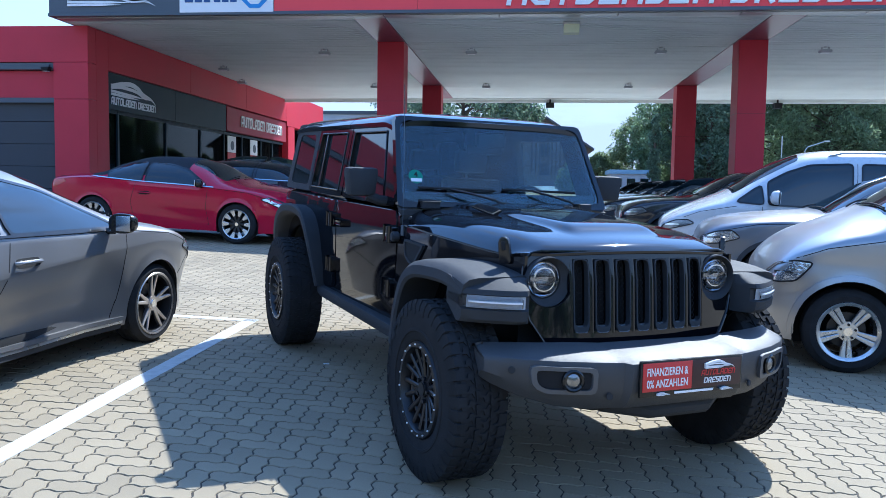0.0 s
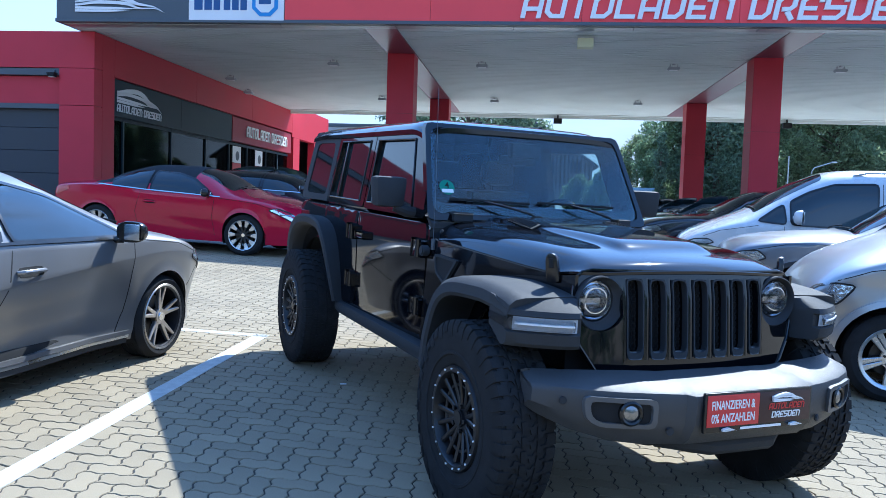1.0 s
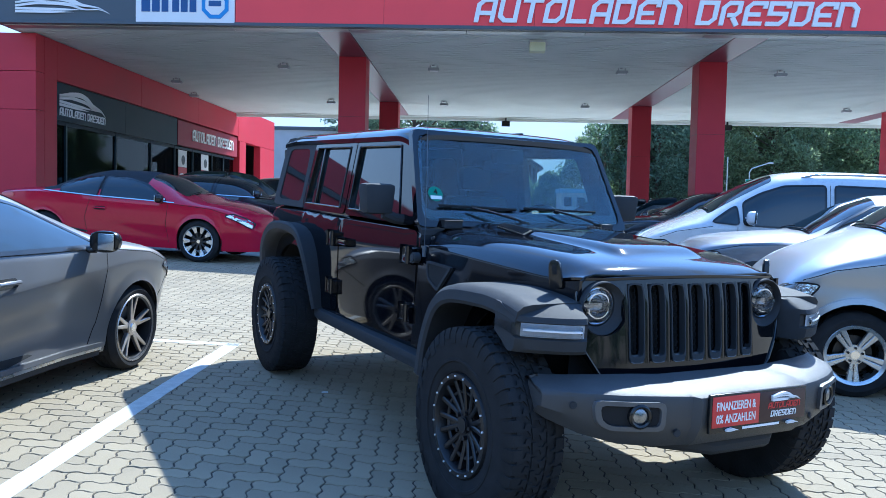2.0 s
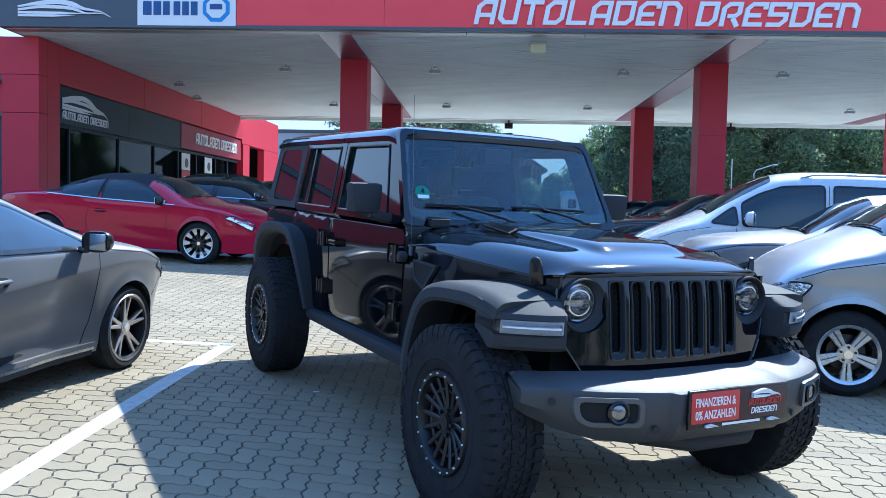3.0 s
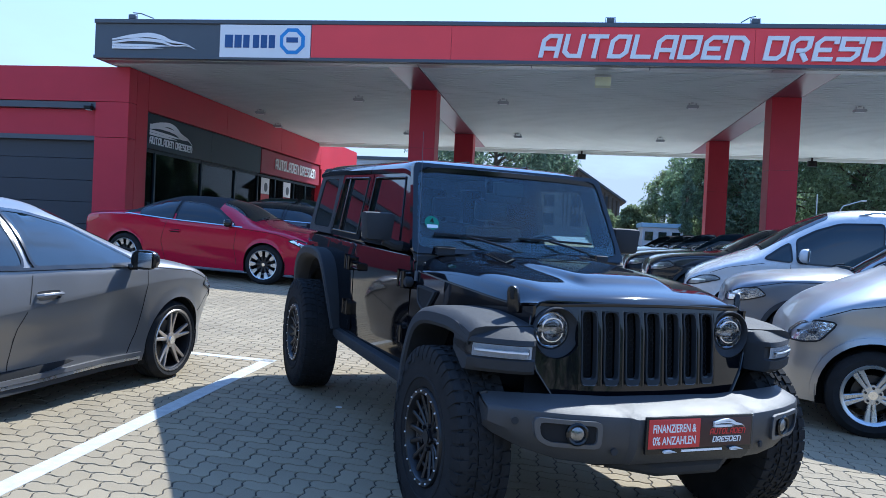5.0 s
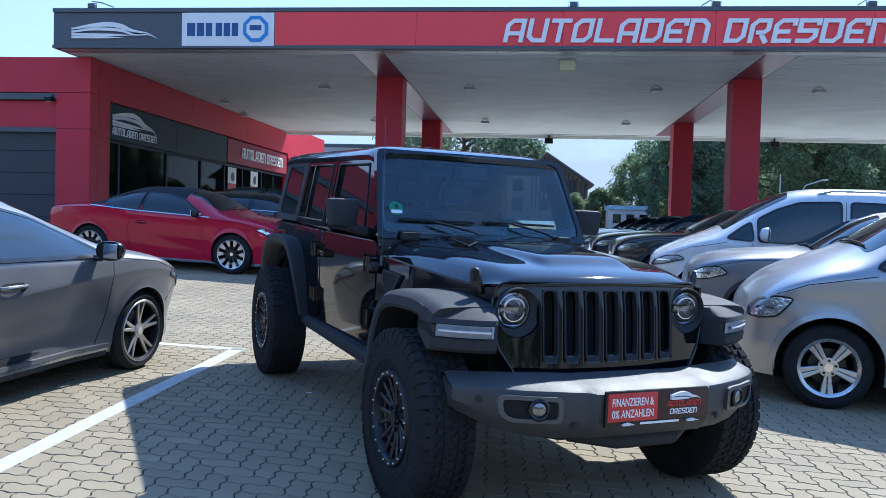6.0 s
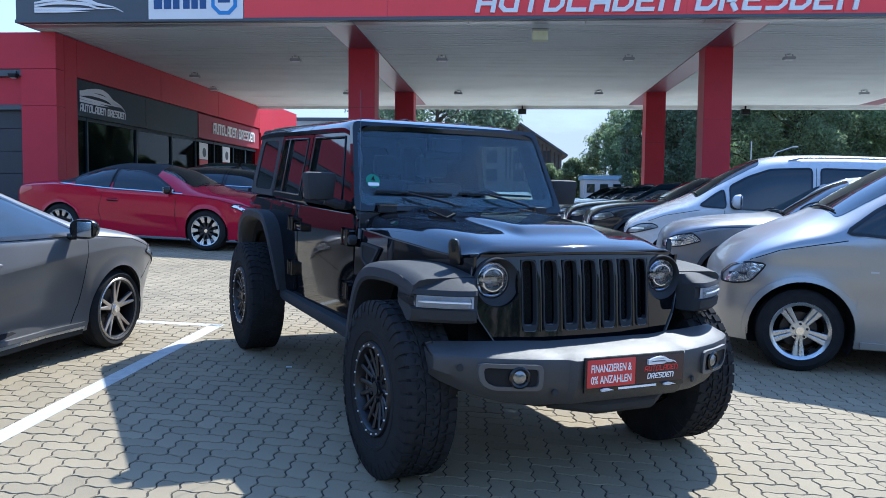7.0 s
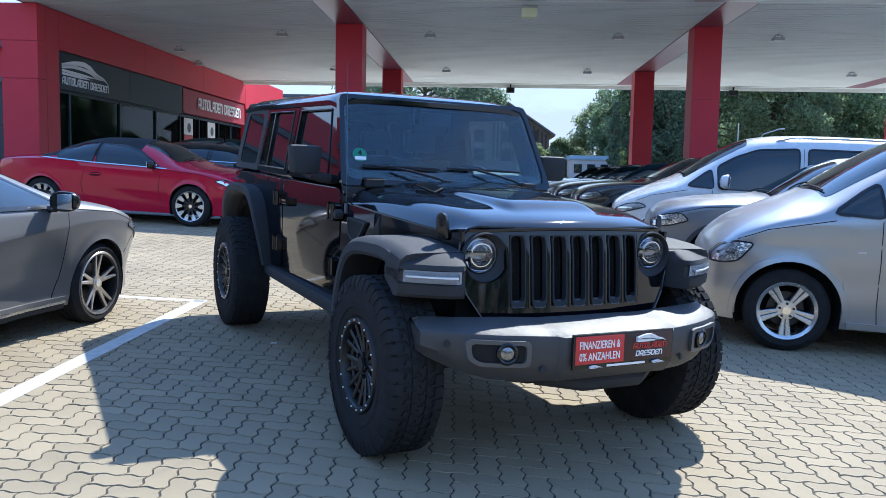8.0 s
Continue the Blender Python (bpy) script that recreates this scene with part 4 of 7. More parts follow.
def make_car(name, m, shape, paint, label, wheels, windows, screen, rear=None, seams=(), belt_trim=None, handles=(), mirror=None,
             lamps=(), tails=(), split=None, split_mat=None, mirror_paint=None, rails=False, sill_trim=None, front=None, arch_trim=None,
             trim="chrome", seam_w=0.007, moulding=None, badges=(), lamp="headlamp", skirt=None):
    car = thing(name, m, label, "car")
    skin = shape.skin(84, 18 if shape.crease else 11)
    if split:
        other = skin.copy()
        bmesh.ops.delete(skin, geom=[f for f in skin.faces if split(f.calc_center_median())], context="FACES")
        bmesh.ops.delete(other, geom=[f for f in other.faces if not split(f.calc_center_median())], context="FACES")
        part("soft_top", other, split_mat, car, "closed black fabric roof")
    body = part("body", skin, paint, car)
    # inner wheel houses and floor
    for xc, r in shape.arches:
        for side in (1, -1):
            bm = bmesh.new()
            w = shape.half(xc)
            rows = [[bm.verts.new((xc + (r + 0.012) * math.cos(a), side * y, shape.wheel_z + (r + 0.012) * math.sin(a))) for a in [math.radians(-25 + 230 * i / 24) for i in range(25)]] for y in (w - 0.035, w - 0.34)]
            for i in range(24):
                bm.faces.new((rows[0][i], rows[0][i + 1], rows[1][i + 1], rows[1][i]))
            bm.faces.new(rows[1])
            part("wheel_house", bm, M["dark"], car)
    bm = bmesh.new()
    z = shape.sill((shape.x0 + shape.x1) / 2)
    box(bm, shape.x0 + 0.25, shape.x1 - 0.25, -0.52, 0.52, z - 0.02, z + 0.3, 0.02)
    a = sorted(x for x, _ in shape.arches)
    r = shape.arches[0][1]
    box(bm, a[0] + r + 0.02, a[1] - r - 0.02, -0.78, 0.78, z - 0.01, z + 0.12, 0.02)
    part("floor_pan", bm, M["dark"], car)
    add_wheels(car, *wheels)
    for side in (1, -1):
        for outline in windows:
            part("side_window", shape.side_patch(outline, side, 0.008, 0.014, 3), M["tint"], car, "tinted side window")
        if windows:
            bm = bmesh.new()
            for outline in windows:
                pts = smooth_outline(outline)
                shape.strip(bm, pts + [pts[0]], side, 0.022, 0.012)
            part("window_seal", bm, M["trim_black"], car)
        if belt_trim:
            bm = bmesh.new()
            shape.strip(bm, belt_trim, side, 0.016, 0.014)
            part("belt_trim", bm, M[trim], car)
        for line in seams:
            part("panel_gap", shape.strip(bmesh.new(), line, side, seam_w, 0.0012), M["dark"], car)
        for x, z in handles:
            bm = bmesh.new()
            y = shape.Y(x, z)
            tube(bm, [(x + 0.11, side * (y + 0.0), z), (x + 0.085, side * (y + 0.03), z + 0.004), (x, side * (y + 0.04), z + 0.006), (x - 0.085, side * (y + 0.03), z + 0.004), (x - 0.11, side * (y + 0.0), z)], 0.013, 8)
            handle = part("door_handle", bm, paint, car)
            part("handle_bowl", shape.side_patch([(x + 0.10, z - 0.03), (x + 0.10, z + 0.028), (x - 0.10, z + 0.028), (x - 0.10, z - 0.03)], side, 0.002, 0.006, 1), M["dark"], handle)
        if mirror:
            mx, mz, ml, mh, md = mirror
            shell = part("door_mirror", mirror_bm(side, mx, shape.Y(mx, mz - 0.06), mz, ml, mh, md), mirror_paint or paint, car)
            bm = bmesh.new()
            y = shape.Y(mx, mz - 0.06)
            box(bm, mx - 0.045, mx - 0.036, -ml * 0.42, ml * 0.42, -mh * 0.38, mh * 0.38, 0.004)
            for v in bm.verts:
                v.co = Vector((v.co.x, v.co.y + side * (y + ml / 2 + 0.03), v.co.z + mz))
            part("mirror_glass", bm, M["chrome"], shell)
            bm = bmesh.new()
            box(bm, mx + md * 0.40, mx + md * 0.47, side * (y + 0.06), side * (y + ml * 0.95), mz - 0.018, mz + 0.008, 0.003)
            part("indicator_lens", bm, M["white"], shell)
        for outline in lamps:
            light = part("headlight", shape.side_patch(outline, side, 0.006, 0.012), M[lamp], car, "clear headlight with bright reflector" if lamp == "headlamp" else "smoked dark headlight")
            ring = smooth_outline(outline)
            part("lamp_seal", shape.strip(bmesh.new(), ring + [ring[0]], side, 0.014, 0.008), M["dark"], light)
            x0, x1 = min(p[0] for p in outline), max(p[0] for p in outline)
            cz = sum(p[1] for p in outline) / len(outline)
            part("reflector", shape.strip(bmesh.new(), [(x0 + 0.45 * (x1 - x0), cz), (x0 + 0.6 * (x1 - x0), cz), (x0 + 0.85 * (x1 - x0), cz - 0.01)], side, 0.022, 0.009), M["smoked" if lamp == "headlamp" else "chrome"], light)
        for outline in tails:
            part("tail_light", shape.side_patch(outline, side, 0.008, 0.014), M["tail"], car, "red tail light")
        if sill_trim:
            bm = bmesh.new()
            shape.strip(bm, sill_trim[0], side, sill_trim[1], 0.02)
            part("sill_trim", bm, M[sill_trim[2]], car)
        if skirt:
            part("side_skirt", shape.strip(bmesh.new(), skirt[0], side, skirt[1], 0.028), paint, car)
            part("sill_shadow_gap", shape.strip(bmesh.new(), [(x, z - 0.055) for x, z in skirt[0]], side, 0.05, 0.010), M["plastic"], car)
        if moulding:
            o = part("side_moulding", shape.strip(bmesh.new(), moulding, side, 0.085, 0.020), paint, car)
            part("moulding_insert", shape.strip(bmesh.new(), [(moulding[0][0] - 0.03, moulding[0][1])] + moulding[1:], side, 0.035, 0.024), M["dark"], o)
        for bx, bz, bw in badges:
            part("badge", shape.strip(bmesh.new(), [(bx + bw / 2, bz), (bx, bz), (bx - bw / 2, bz)], side, 0.014, 0.005), M["metal"], car)
        if arch_trim:
            for xc, r in shape.arches:
                bm = bmesh.new()
                pts = [(xc + (r + arch_trim[0] / 2) * math.cos(a), shape.wheel_z + (r + arch_trim[0] / 2) * math.sin(a)) for a in [math.radians(-8 + 196 * i / 20) for i in range(21)]]
                shape.strip(bm, pts, side, arch_trim[0], arch_trim[2] if len(arch_trim) > 2 else 0.012)
                part("arch_trim", bm, arch_trim[1] if not isinstance(arch_trim[1], str) else M[arch_trim[1]], car)
        if rails:
            bm = bmesh.new()
            x0, x1 = rails
            pts = [(x, side * shape.half(x) * 0.68, shape.Z(x, shape.half(x) * 0.68) + (0.035 if x0 < x < x1 else 0.0)) for x in [x0 + (x1 - x0) * i / 12 for i in range(13)]]
            tube(bm, pts, 0.017, 8)
            part("roof_rail", bm, M["metal"], car)
    part("windscreen", shape.top_patch(screen, 0.003), M["tint"], car, "dark reflecting windscreen")
    bm = bmesh.new()
    xb = max(p[0] for p in screen)
    for y0 in (-0.35, 0.30):
        pts = []
        for i in range(7):
            f = i / 6
            x, y = xb - 0.01 - 0.05 * f, y0 + 0.55 * (f - 0.5)
            pts.append((x, y, shape.Z(x, y) + 0.022))
        tube(bm, pts, 0.008, 6)
    part("wiper", bm, M["dark"], car)
    if rear:
        part("rear_window", shape.top_patch(rear, 0.003), M["tint"], car, "dark rear window")
    if front:
        for outline, mt in front:
            bm = bmesh.new()
            vs = [bm.verts.new((shape.x1 + 0.006, y, z)) for y, z in outline]
            bm.faces.new(vs)
            thicken(bm, Vector((-0.04, 0, 0)))
            part("grille", bm, M[mt], car)
    return car


# satin grey coupe-like saloon in the next bay
SALOON = Shape(
    top=[(-3.66, 0.66), (-3.58, 0.98), (-3.25, 1.06), (-2.8, 1.17), (-2.2, 1.36), (-1.6, 1.43), (-1.1, 1.395), (-0.6, 1.215), (-0.2, 1.03), (0.05, 0.985), (0.45, 0.915), (0.72, 0.80), (0.85, 0.66), (0.90, 0.45)],
    belt=[(-3.66, 0.62), (-3.4, 0.96), (-2.7, 1.00), (-1.8, 0.965), (-0.9, 0.925), (-0.2, 0.91), (0.2, 0.865), (0.6, 0.745), (0.82, 0.58), (0.90, 0.42)],
    half=[(-3.66, 0.62), (-3.5, 0.80), (-3.1, 0.87), (-1.5, 0.885), (-0.2, 0.889), (0.25, 0.88), (0.55, 0.82), (0.78, 0.68), (0.90, 0.48)],
    lean=[(-3.6, 0.05), (-2.9, 0.2), (-2, 0.33), (-1.2, 0.33), (-0.6, 0.26), (-0.15, 0.1), (0.9, 0.02)],
    power=[(-3.6, 3.0), (-2.4, 3.2), (-1.2, 3.2), (-0.5, 2.8), (0.2, 2.4), (0.9, 2.4)],
    sill=[(-3.6, 0.30), (-3.1, 0.2), (0.4, 0.2), (0.9, 0.2)], arches=[(0.0, 0.352), (-2.699, 0.352)], wheel_z=0.318, tuck=0.06,
    crease=curve((-3.6, 0.60), (-2.4, 0.665), (-1.4, 0.735), (-0.5, 0.795), (0.0, 0.815), (0.5, 0.76), (0.9, 0.50)))
make_car("saloon_car", lot(-3.144 - 0.885, 6.108, 87), SALOON, M["grey_car"], "satin grey four-door saloon car parked in a marked bay",
         ("star", 0.318, 0.248, 0.225, 0.885, (0.0, -2.699), 0.0),
         [[(-0.42, 0.955), (-0.55, 1.03), (-0.98, 1.235), (-1.30, 1.315), (-1.52, 1.335), (-1.50, 0.975)], [(-1.57, 0.98), (-1.59, 1.34), (-1.95, 1.325), (-2.35, 1.245), (-2.66, 1.10), (-2.60, 1.025)]],
         [(-0.27, -0.62), (-0.23, 0), (-0.27, 0.62), (-1.02, 0.50), (-1.06, 0), (-1.02, -0.50)], [(-2.35, -0.42), (-2.3, 0), (-2.35, 0.42), (-3.0, 0.54), (-3.05, 0), (-3.0, -0.54)],
         seams=[[(-0.36, 0.945), (-0.42, 0.70), (-0.46, 0.42), (-0.52, 0.28)], [(-1.50, 0.97), (-1.62, 0.60), (-1.60, 0.26)], [(-2.62, 1.0), (-2.50, 0.82), (-2.36, 0.62)], [(-0.36, 0.93), (0.2, 0.87), (0.62, 0.74)], [(0.34, 0.52), (0.50, 0.60), (0.66, 0.67)]],
         belt_trim=[(-0.42, 0.945), (-0.9, 0.955), (-1.6, 0.972), (-2.5, 1.01)], trim="trim_black", handles=[(-1.40, 0.80), (-2.42, 0.86)], mirror=(-0.56, 1.0, 0.20, 0.145, 0.15),
         lamps=[[(0.42, 0.74), (0.62, 0.68), (0.80, 0.58), (0.82, 0.66), (0.70, 0.745), (0.52, 0.80)]], tails=[[(-3.4, 0.75), (-3.4, 0.92), (-3.62, 0.9), (-3.62, 0.75)]],
         sill_trim=([(-0.40, 0.232), (-1.4, 0.222), (-2.30, 0.228)], 0.020, "alloy"), skirt=([(-0.40, 0.262), (-1.4, 0.252), (-2.30, 0.258)], 0.030), mirror_paint=M["trim_black"])

# red convertible with a closed soft top
CONVERTIBLE = Shape(
    top=[(-3.72, 0.72), (-3.66, 0.98), (-3.3, 1.06), (-2.75, 1.12), (-2.35, 1.30), (-1.8, 1.43), (-1.3, 1.435), (-0.85, 1.36), (-0.35, 1.12), (-0.05, 1.03), (0.4, 0.955), (0.72, 0.83), (0.90, 0.66), (0.95, 0.45)],
    belt=[(-3.72, 0.68), (-3.5, 0.95), (-2.7, 1.02), (-1.5, 0.97), (-0.4, 0.935), (0.1, 0.90), (0.55, 0.79), (0.85, 0.6), (0.95, 0.42)],
    half=[(-3.72, 0.62), (-3.55, 0.80), (-3.0, 0.90), (-1.5, 0.92), (-0.2, 0.92), (0.3, 0.90), (0.6, 0.83), (0.85, 0.66), (0.95, 0.45)],
    lean=[(-3.7, 0.05), (-2.9, 0.18), (-2, 0.30), (-1.0, 0.30), (-0.4, 0.2), (0.9, 0.02)], power=[(-3.7, 3), (-2.4, 3.2), (-1.0, 3.2), (0.2, 2.4), (0.9, 2.4)],
    sill=[(-3.7, 0.30), (-3.1, 0.21), (0.4, 0.2), (0.95, 0.2)], arches=[(0.0, 0.375), (-2.695, 0.375)], wheel_z=0.345, tuck=0.07,
    dips=[(curve((-3.7, 0.70), (-2.2, 0.62), (-0.4, 0.42), (0.9, 0.38)), 0.014, 0.10)])
make_car("convertible_car", lot(-5.666, 13.046 + 0.915, -0.3), CONVERTIBLE, M["red_car"], "bright red convertible car with closed black soft top",
         ("ten", 0.345, 0.252, 0.235, 0.915, (0.0, -2.695), 0.0),
         [[(-0.55, 0.965), (-0.68, 1.06), (-1.0, 1.235), (-1.28, 1.30), (-1.72, 1.33), (-1.70, 0.99)], [(-1.76, 0.995), (-1.78, 1.33), (-2.1, 1.285), (-2.45, 1.13), (-2.40, 1.03)]],
         [(-0.30, -0.66), (-0.26, 0), (-0.30, 0.66), (-0.98, 0.54), (-1.02, 0), (-0.98, -0.54)], [(-2.36, -0.36), (-2.34, 0), (-2.36, 0.36), (-2.66, 0.44), (-2.68, 0), (-2.66, -0.44)],
         seams=[[(-0.52, 0.95), (-0.56, 0.6), (-0.52, 0.3)], [(-1.86, 0.99), (-1.98, 0.62), (-1.90, 0.28)], [(-0.45, 0.93), (0.2, 0.88), (0.6, 0.77)]],
         belt_trim=[(-0.42, 0.955), (-1.0, 0.975), (-1.8, 1.0), (-2.6, 1.045), (-2.8, 1.06)], handles=[(-1.70, 0.80)], mirror=(-0.62, 1.01, 0.19, 0.14, 0.14), mirror_paint=M["trim_black"],
         lamps=[[(0.42, 0.78), (0.62, 0.70), (0.84, 0.57), (0.86, 0.66), (0.72, 0.76), (0.55, 0.82)]], tails=[[(-3.22, 0.93), (-3.3, 1.0), (-3.6, 0.94), (-3.64, 0.80), (-3.5, 0.82)]],
         split=lambda c: -2.82 < c.x < -0.98 and c.z > 1.055, split_mat=M["cloth"])


def van_shape(h=1.91, nose=0.0):
    k = h - 1.91
    n = nose
    return Shape(
        top=[(0.80 - n, 0.45), (0.79 - n, 0.70), (0.74 - n, 0.82), (0.64 - 0.8 * n, 0.91), (0.45 - n / 3, 1.015), (0.1, 1.17), (-0.15, 1.285), (-0.5, 1.515 + k / 3), (-0.83, 1.71 + k / 2), (-1.2, 1.85 + k), (-1.6, 1.90 + k), (-2.3, 1.92 + k), (-3.7, 1.90 + k), (-3.98, 1.74 + k), (-4.06, 1.0), (-4.08, 0.5)],
        belt=[(0.80 - n, 0.42), (0.77 - n, 0.63), (0.62 - 0.8 * n, 0.80), (0.3, 0.95), (-0.1, 1.06), (-0.6, 1.10), (-3.9, 1.10), (-4.08, 0.48)],
        half=[(0.80 - n, 0.55), (0.74 - n, 0.72), (0.55 - 0.6 * n, 0.86), (0.2, 0.93), (-0.5, 0.95), (-3.6, 0.95), (-4.0, 0.88), (-4.08, 0.8)],
        lean=[(-4.08, 0.08), (-3.5, 0.14), (-1.2, 0.17), (-0.3, 0.15), (0.1, 0.06), (0.80 - n, 0.0)], power=[(-4.08, 4.5), (-1.5, 4.5), (-0.7, 3.2), (0.0, 2.3), (0.80 - n, 2.3)],
        sill=[(-4.08, 0.32), (-3.6, 0.22), (0.4, 0.22), (0.80 - n, 0.22)], arches=[(0.0, 0.405), (-3.2, 0.405)], wheel_z=0.338, tuck=0.035,
        dips=[(curve((-4.0, 0.62), (0.9, 0.60)), 0.012, 0.08), (curve((-4.0, 0.98), (0.9, 0.84)), 0.006, 0.05)])


VAN_WINDOWS = [[(-0.28, 1.15), (-0.52, 1.34), (-0.62, 1.40), (-0.66, 1.13)], [(-0.72, 1.13), (-0.70, 1.45), (-0.95, 1.60), (-1.25, 1.715), (-1.80, 1.75), (-1.80, 1.12)], [(-1.92, 1.12), (-1.92, 1.75), (-2.95, 1.75), (-2.95, 1.12)], [(-3.05, 1.12), (-3.05, 1.75), (-3.85, 1.73), (-3.85, 1.13)]]
VAN_SCREEN = [(-0.24, -0.70), (-0.19, 0), (-0.24, 0.70), (-1.10, 0.64), (-1.14, 0), (-1.10, -0.64)]
VAN_SEAMS = [[(-0.64, 1.10), (-0.65, 0.80), (-0.66, 0.40), (-0.68, 0.24)], [(-1.86, 1.75), (-1.86, 0.5), (-1.86, 0.25)], [(-3.0, 1.74), (-3.0, 0.9)], [(-0.30, 1.09), (0.2, 0.985), (0.42, 0.89)]]
VAN_LAMPS = [[(0.29, 0.865), (0.41, 0.71), (0.53, 0.685), (0.615, 0.685), (0.61, 0.755), (0.54, 0.835), (0.43, 0.872)]]
make_car("silver_van", lot(2.316 + 0.08, 6.943 + 0.93, 175.0), van_shape(nose=0.13), M["silver_car"], "silver passenger van parked on the paving",
         ("wide", 0.338, 0.235, 0.225, 0.94, (0.0, -3.2), 0.0), VAN_WINDOWS, VAN_SCREEN, seams=VAN_SEAMS, handles=[(-1.65, 0.95)], mirror=(-0.80, 1.24, 0.24, 0.22, 0.16),
         lamps=VAN_LAMPS, moulding=[(-0.76, 0.50), (-1.80, 0.50), (-2.75, 0.50)], badges=[(-0.51, 0.85, 0.06), (-0.44, 1.13, 0.10)], arch_trim=(0.045, M["silver_car"], 0.022), sill_trim=([(-0.45, 0.255), (-1.5, 0.25), (-2.75, 0.255)], 0.05, "silver_car"), rails=(-3.6, -1.6))


def world_place(x, y, yaw):
    """A place given in the level world, set down on the sloping paving."""
    if y > 15:
        return pose(x, y, lot_level(x, y), 0, 1.78, 0) @ pose(0, 0, 0, 0, 0, yaw)
    f = LOT.transposed() @ Vector((x, y, lot_level(x, y)))
    return lot(f.x, f.y, yaw - 4.28)


def suv_shape(h=1.66):
    k = h / 1.66
    return Shape(
        top=[(0.88, 0.5), (0.86, 0.75), (0.74, 0.92), (0.4, 1.03), (-0.1, 1.10), (-0.45, 1.14), (-0.75, 1.30 * k), (-1.15, 1.53 * k), (-1.5, 1.63 * k), (-2.1, 1.66 * k), (-2.9, 1.61 * k), (-3.3, 1.45 * k), (-3.55, 1.1), (-3.62, 0.55)],
        belt=[(0.88, 0.48), (0.8, 0.72), (0.6, 0.86), (0.1, 0.97), (-0.5, 1.02), (-2.0, 1.06), (-3.3, 1.09), (-3.62, 0.53)],
        half=[(0.88, 0.58), (0.78, 0.76), (0.5, 0.87), (0.1, 0.915), (-2.8, 0.915), (-3.4, 0.84), (-3.62, 0.70)],
        lean=[(-3.6, 0.1), (-3.0, 0.2), (-1.3, 0.25), (-0.6, 0.2), (0, 0.05), (0.88, 0)], power=[(-3.6, 3.4), (-1.4, 3.6), (-0.6, 3.0), (0.1, 2.6), (0.88, 2.6)],
        sill=[(-3.62, 0.4), (-3.2, 0.27), (0.5, 0.26), (0.88, 0.26)], arches=[(0.0, 0.40), (-2.68, 0.40)], wheel_z=0.355, tuck=0.06,
        dips=[(curve((-3.6, 0.75), (0.9, 0.62)), 0.016, 0.10)])


SUV_WINDOWS = [[(-0.62, 1.08), (-0.95, 1.32), (-1.25, 1.50), (-1.55, 1.55), (-1.75, 1.56), (-1.75, 1.09)], [(-1.82, 1.09), (-1.82, 1.56), (-2.4, 1.54), (-2.75, 1.46), (-2.75, 1.10)], [(-2.82, 1.11), (-2.82, 1.44), (-3.15, 1.30), (-3.1, 1.13)]]
SUV_SCREEN = [(-0.54, -0.70), (-0.50, 0), (-0.54, 0.70), (-1.28, 0.58), (-1.32, 0), (-1.28, -0.58)]
SUV_LAMPS = [[(0.38, 0.80), (0.48, 0.885), (0.66, 0.86), (0.82, 0.78), (0.82, 0.70), (0.62, 0.72)]]
SUV_SEAMS = [[(-0.62, 1.05), (-0.62, 0.7), (-0.55, 0.4)], [(-1.78, 1.56), (-1.78, 0.32)], [(-0.5, 1.02), (0.2, 0.97), (0.6, 0.87)]]


def suv(name, m, paint, label, h=1.66, rim="multi", rails=False, trim=("plastic",)):
    return make_car(name, m, suv_shape(h), paint, label, (rim, 0.355, 0.245, 0.235, 0.91, (0.0, -2.68), 0.0), SUV_WINDOWS, SUV_SCREEN,
                    seams=SUV_SEAMS, handles=[(-1.6, 0.93), (-2.5, 0.95)], mirror=(-0.86, 1.13, 0.22, 0.16, 0.15), lamps=SUV_LAMPS, lamp="headlamp" if rails else "smoked",
                    rails=(-2.9, -1.5) if rails else False, arch_trim=(0.05, trim[0]), belt_trim=[(-0.6, 1.06), (-1.6, 1.075), (-3.1, 1.105)])


suv("grey_suv", world_place(3.25, 10.75, 180), M["slate_car"], "slate grey compact off-road car with alloy wheels", rails=True)
make_car("white_van", world_place(3.05, 13.1, 180), van_shape(1.95), M["white_car"], "white passenger van with roof rails",
         ("multi", 0.338, 0.235, 0.225, 0.94, (0.0, -3.2), 0.0), VAN_WINDOWS, VAN_SCREEN, seams=VAN_SEAMS, handles=[(-1.65, 0.95)], mirror=(-0.80, 1.24, 0.26, 0.20, 0.16),
         lamps=[[(0.26, 0.81), (0.36, 0.86), (0.54, 0.84), (0.70, 0.76), (0.74, 0.68), (0.55, 0.72)]], rails=(-3.6, -1.5), lamp="smoked")
suv("dark_suv", world_place(2.8, 16.2, 180), M["dark_car"], "dark grey off-road car in the parked row")
suv("black_estate", world_place(2.6, 19.0, 180), M["dark_car"], "black estate car in the parked row", h=1.40)
suv("silver_hatchback", world_place(2.5, 21.9, 180), M["silver_car"], "silver hatchback in the parked row", h=1.36)
suv("black_hatchback", world_place(2.4, 24.8, 180), M["dark_car"], "black hatchback in the parked row", h=1.36)
suv("grey_hatchback", world_place(2.3, 27.6, 180), M["slate_car"], "grey hatchback in the parked row", h=1.36)
suv("black_saloon", world_place(-3.55, 17.0, -2), M["dark_car"], "black car parked behind the red convertible", h=1.46)
suv("dark_van_like_car", world_place(-2.4, 20.2, -2), M["dark_car"], "black off-road car near the showroom entrance", h=1.6)


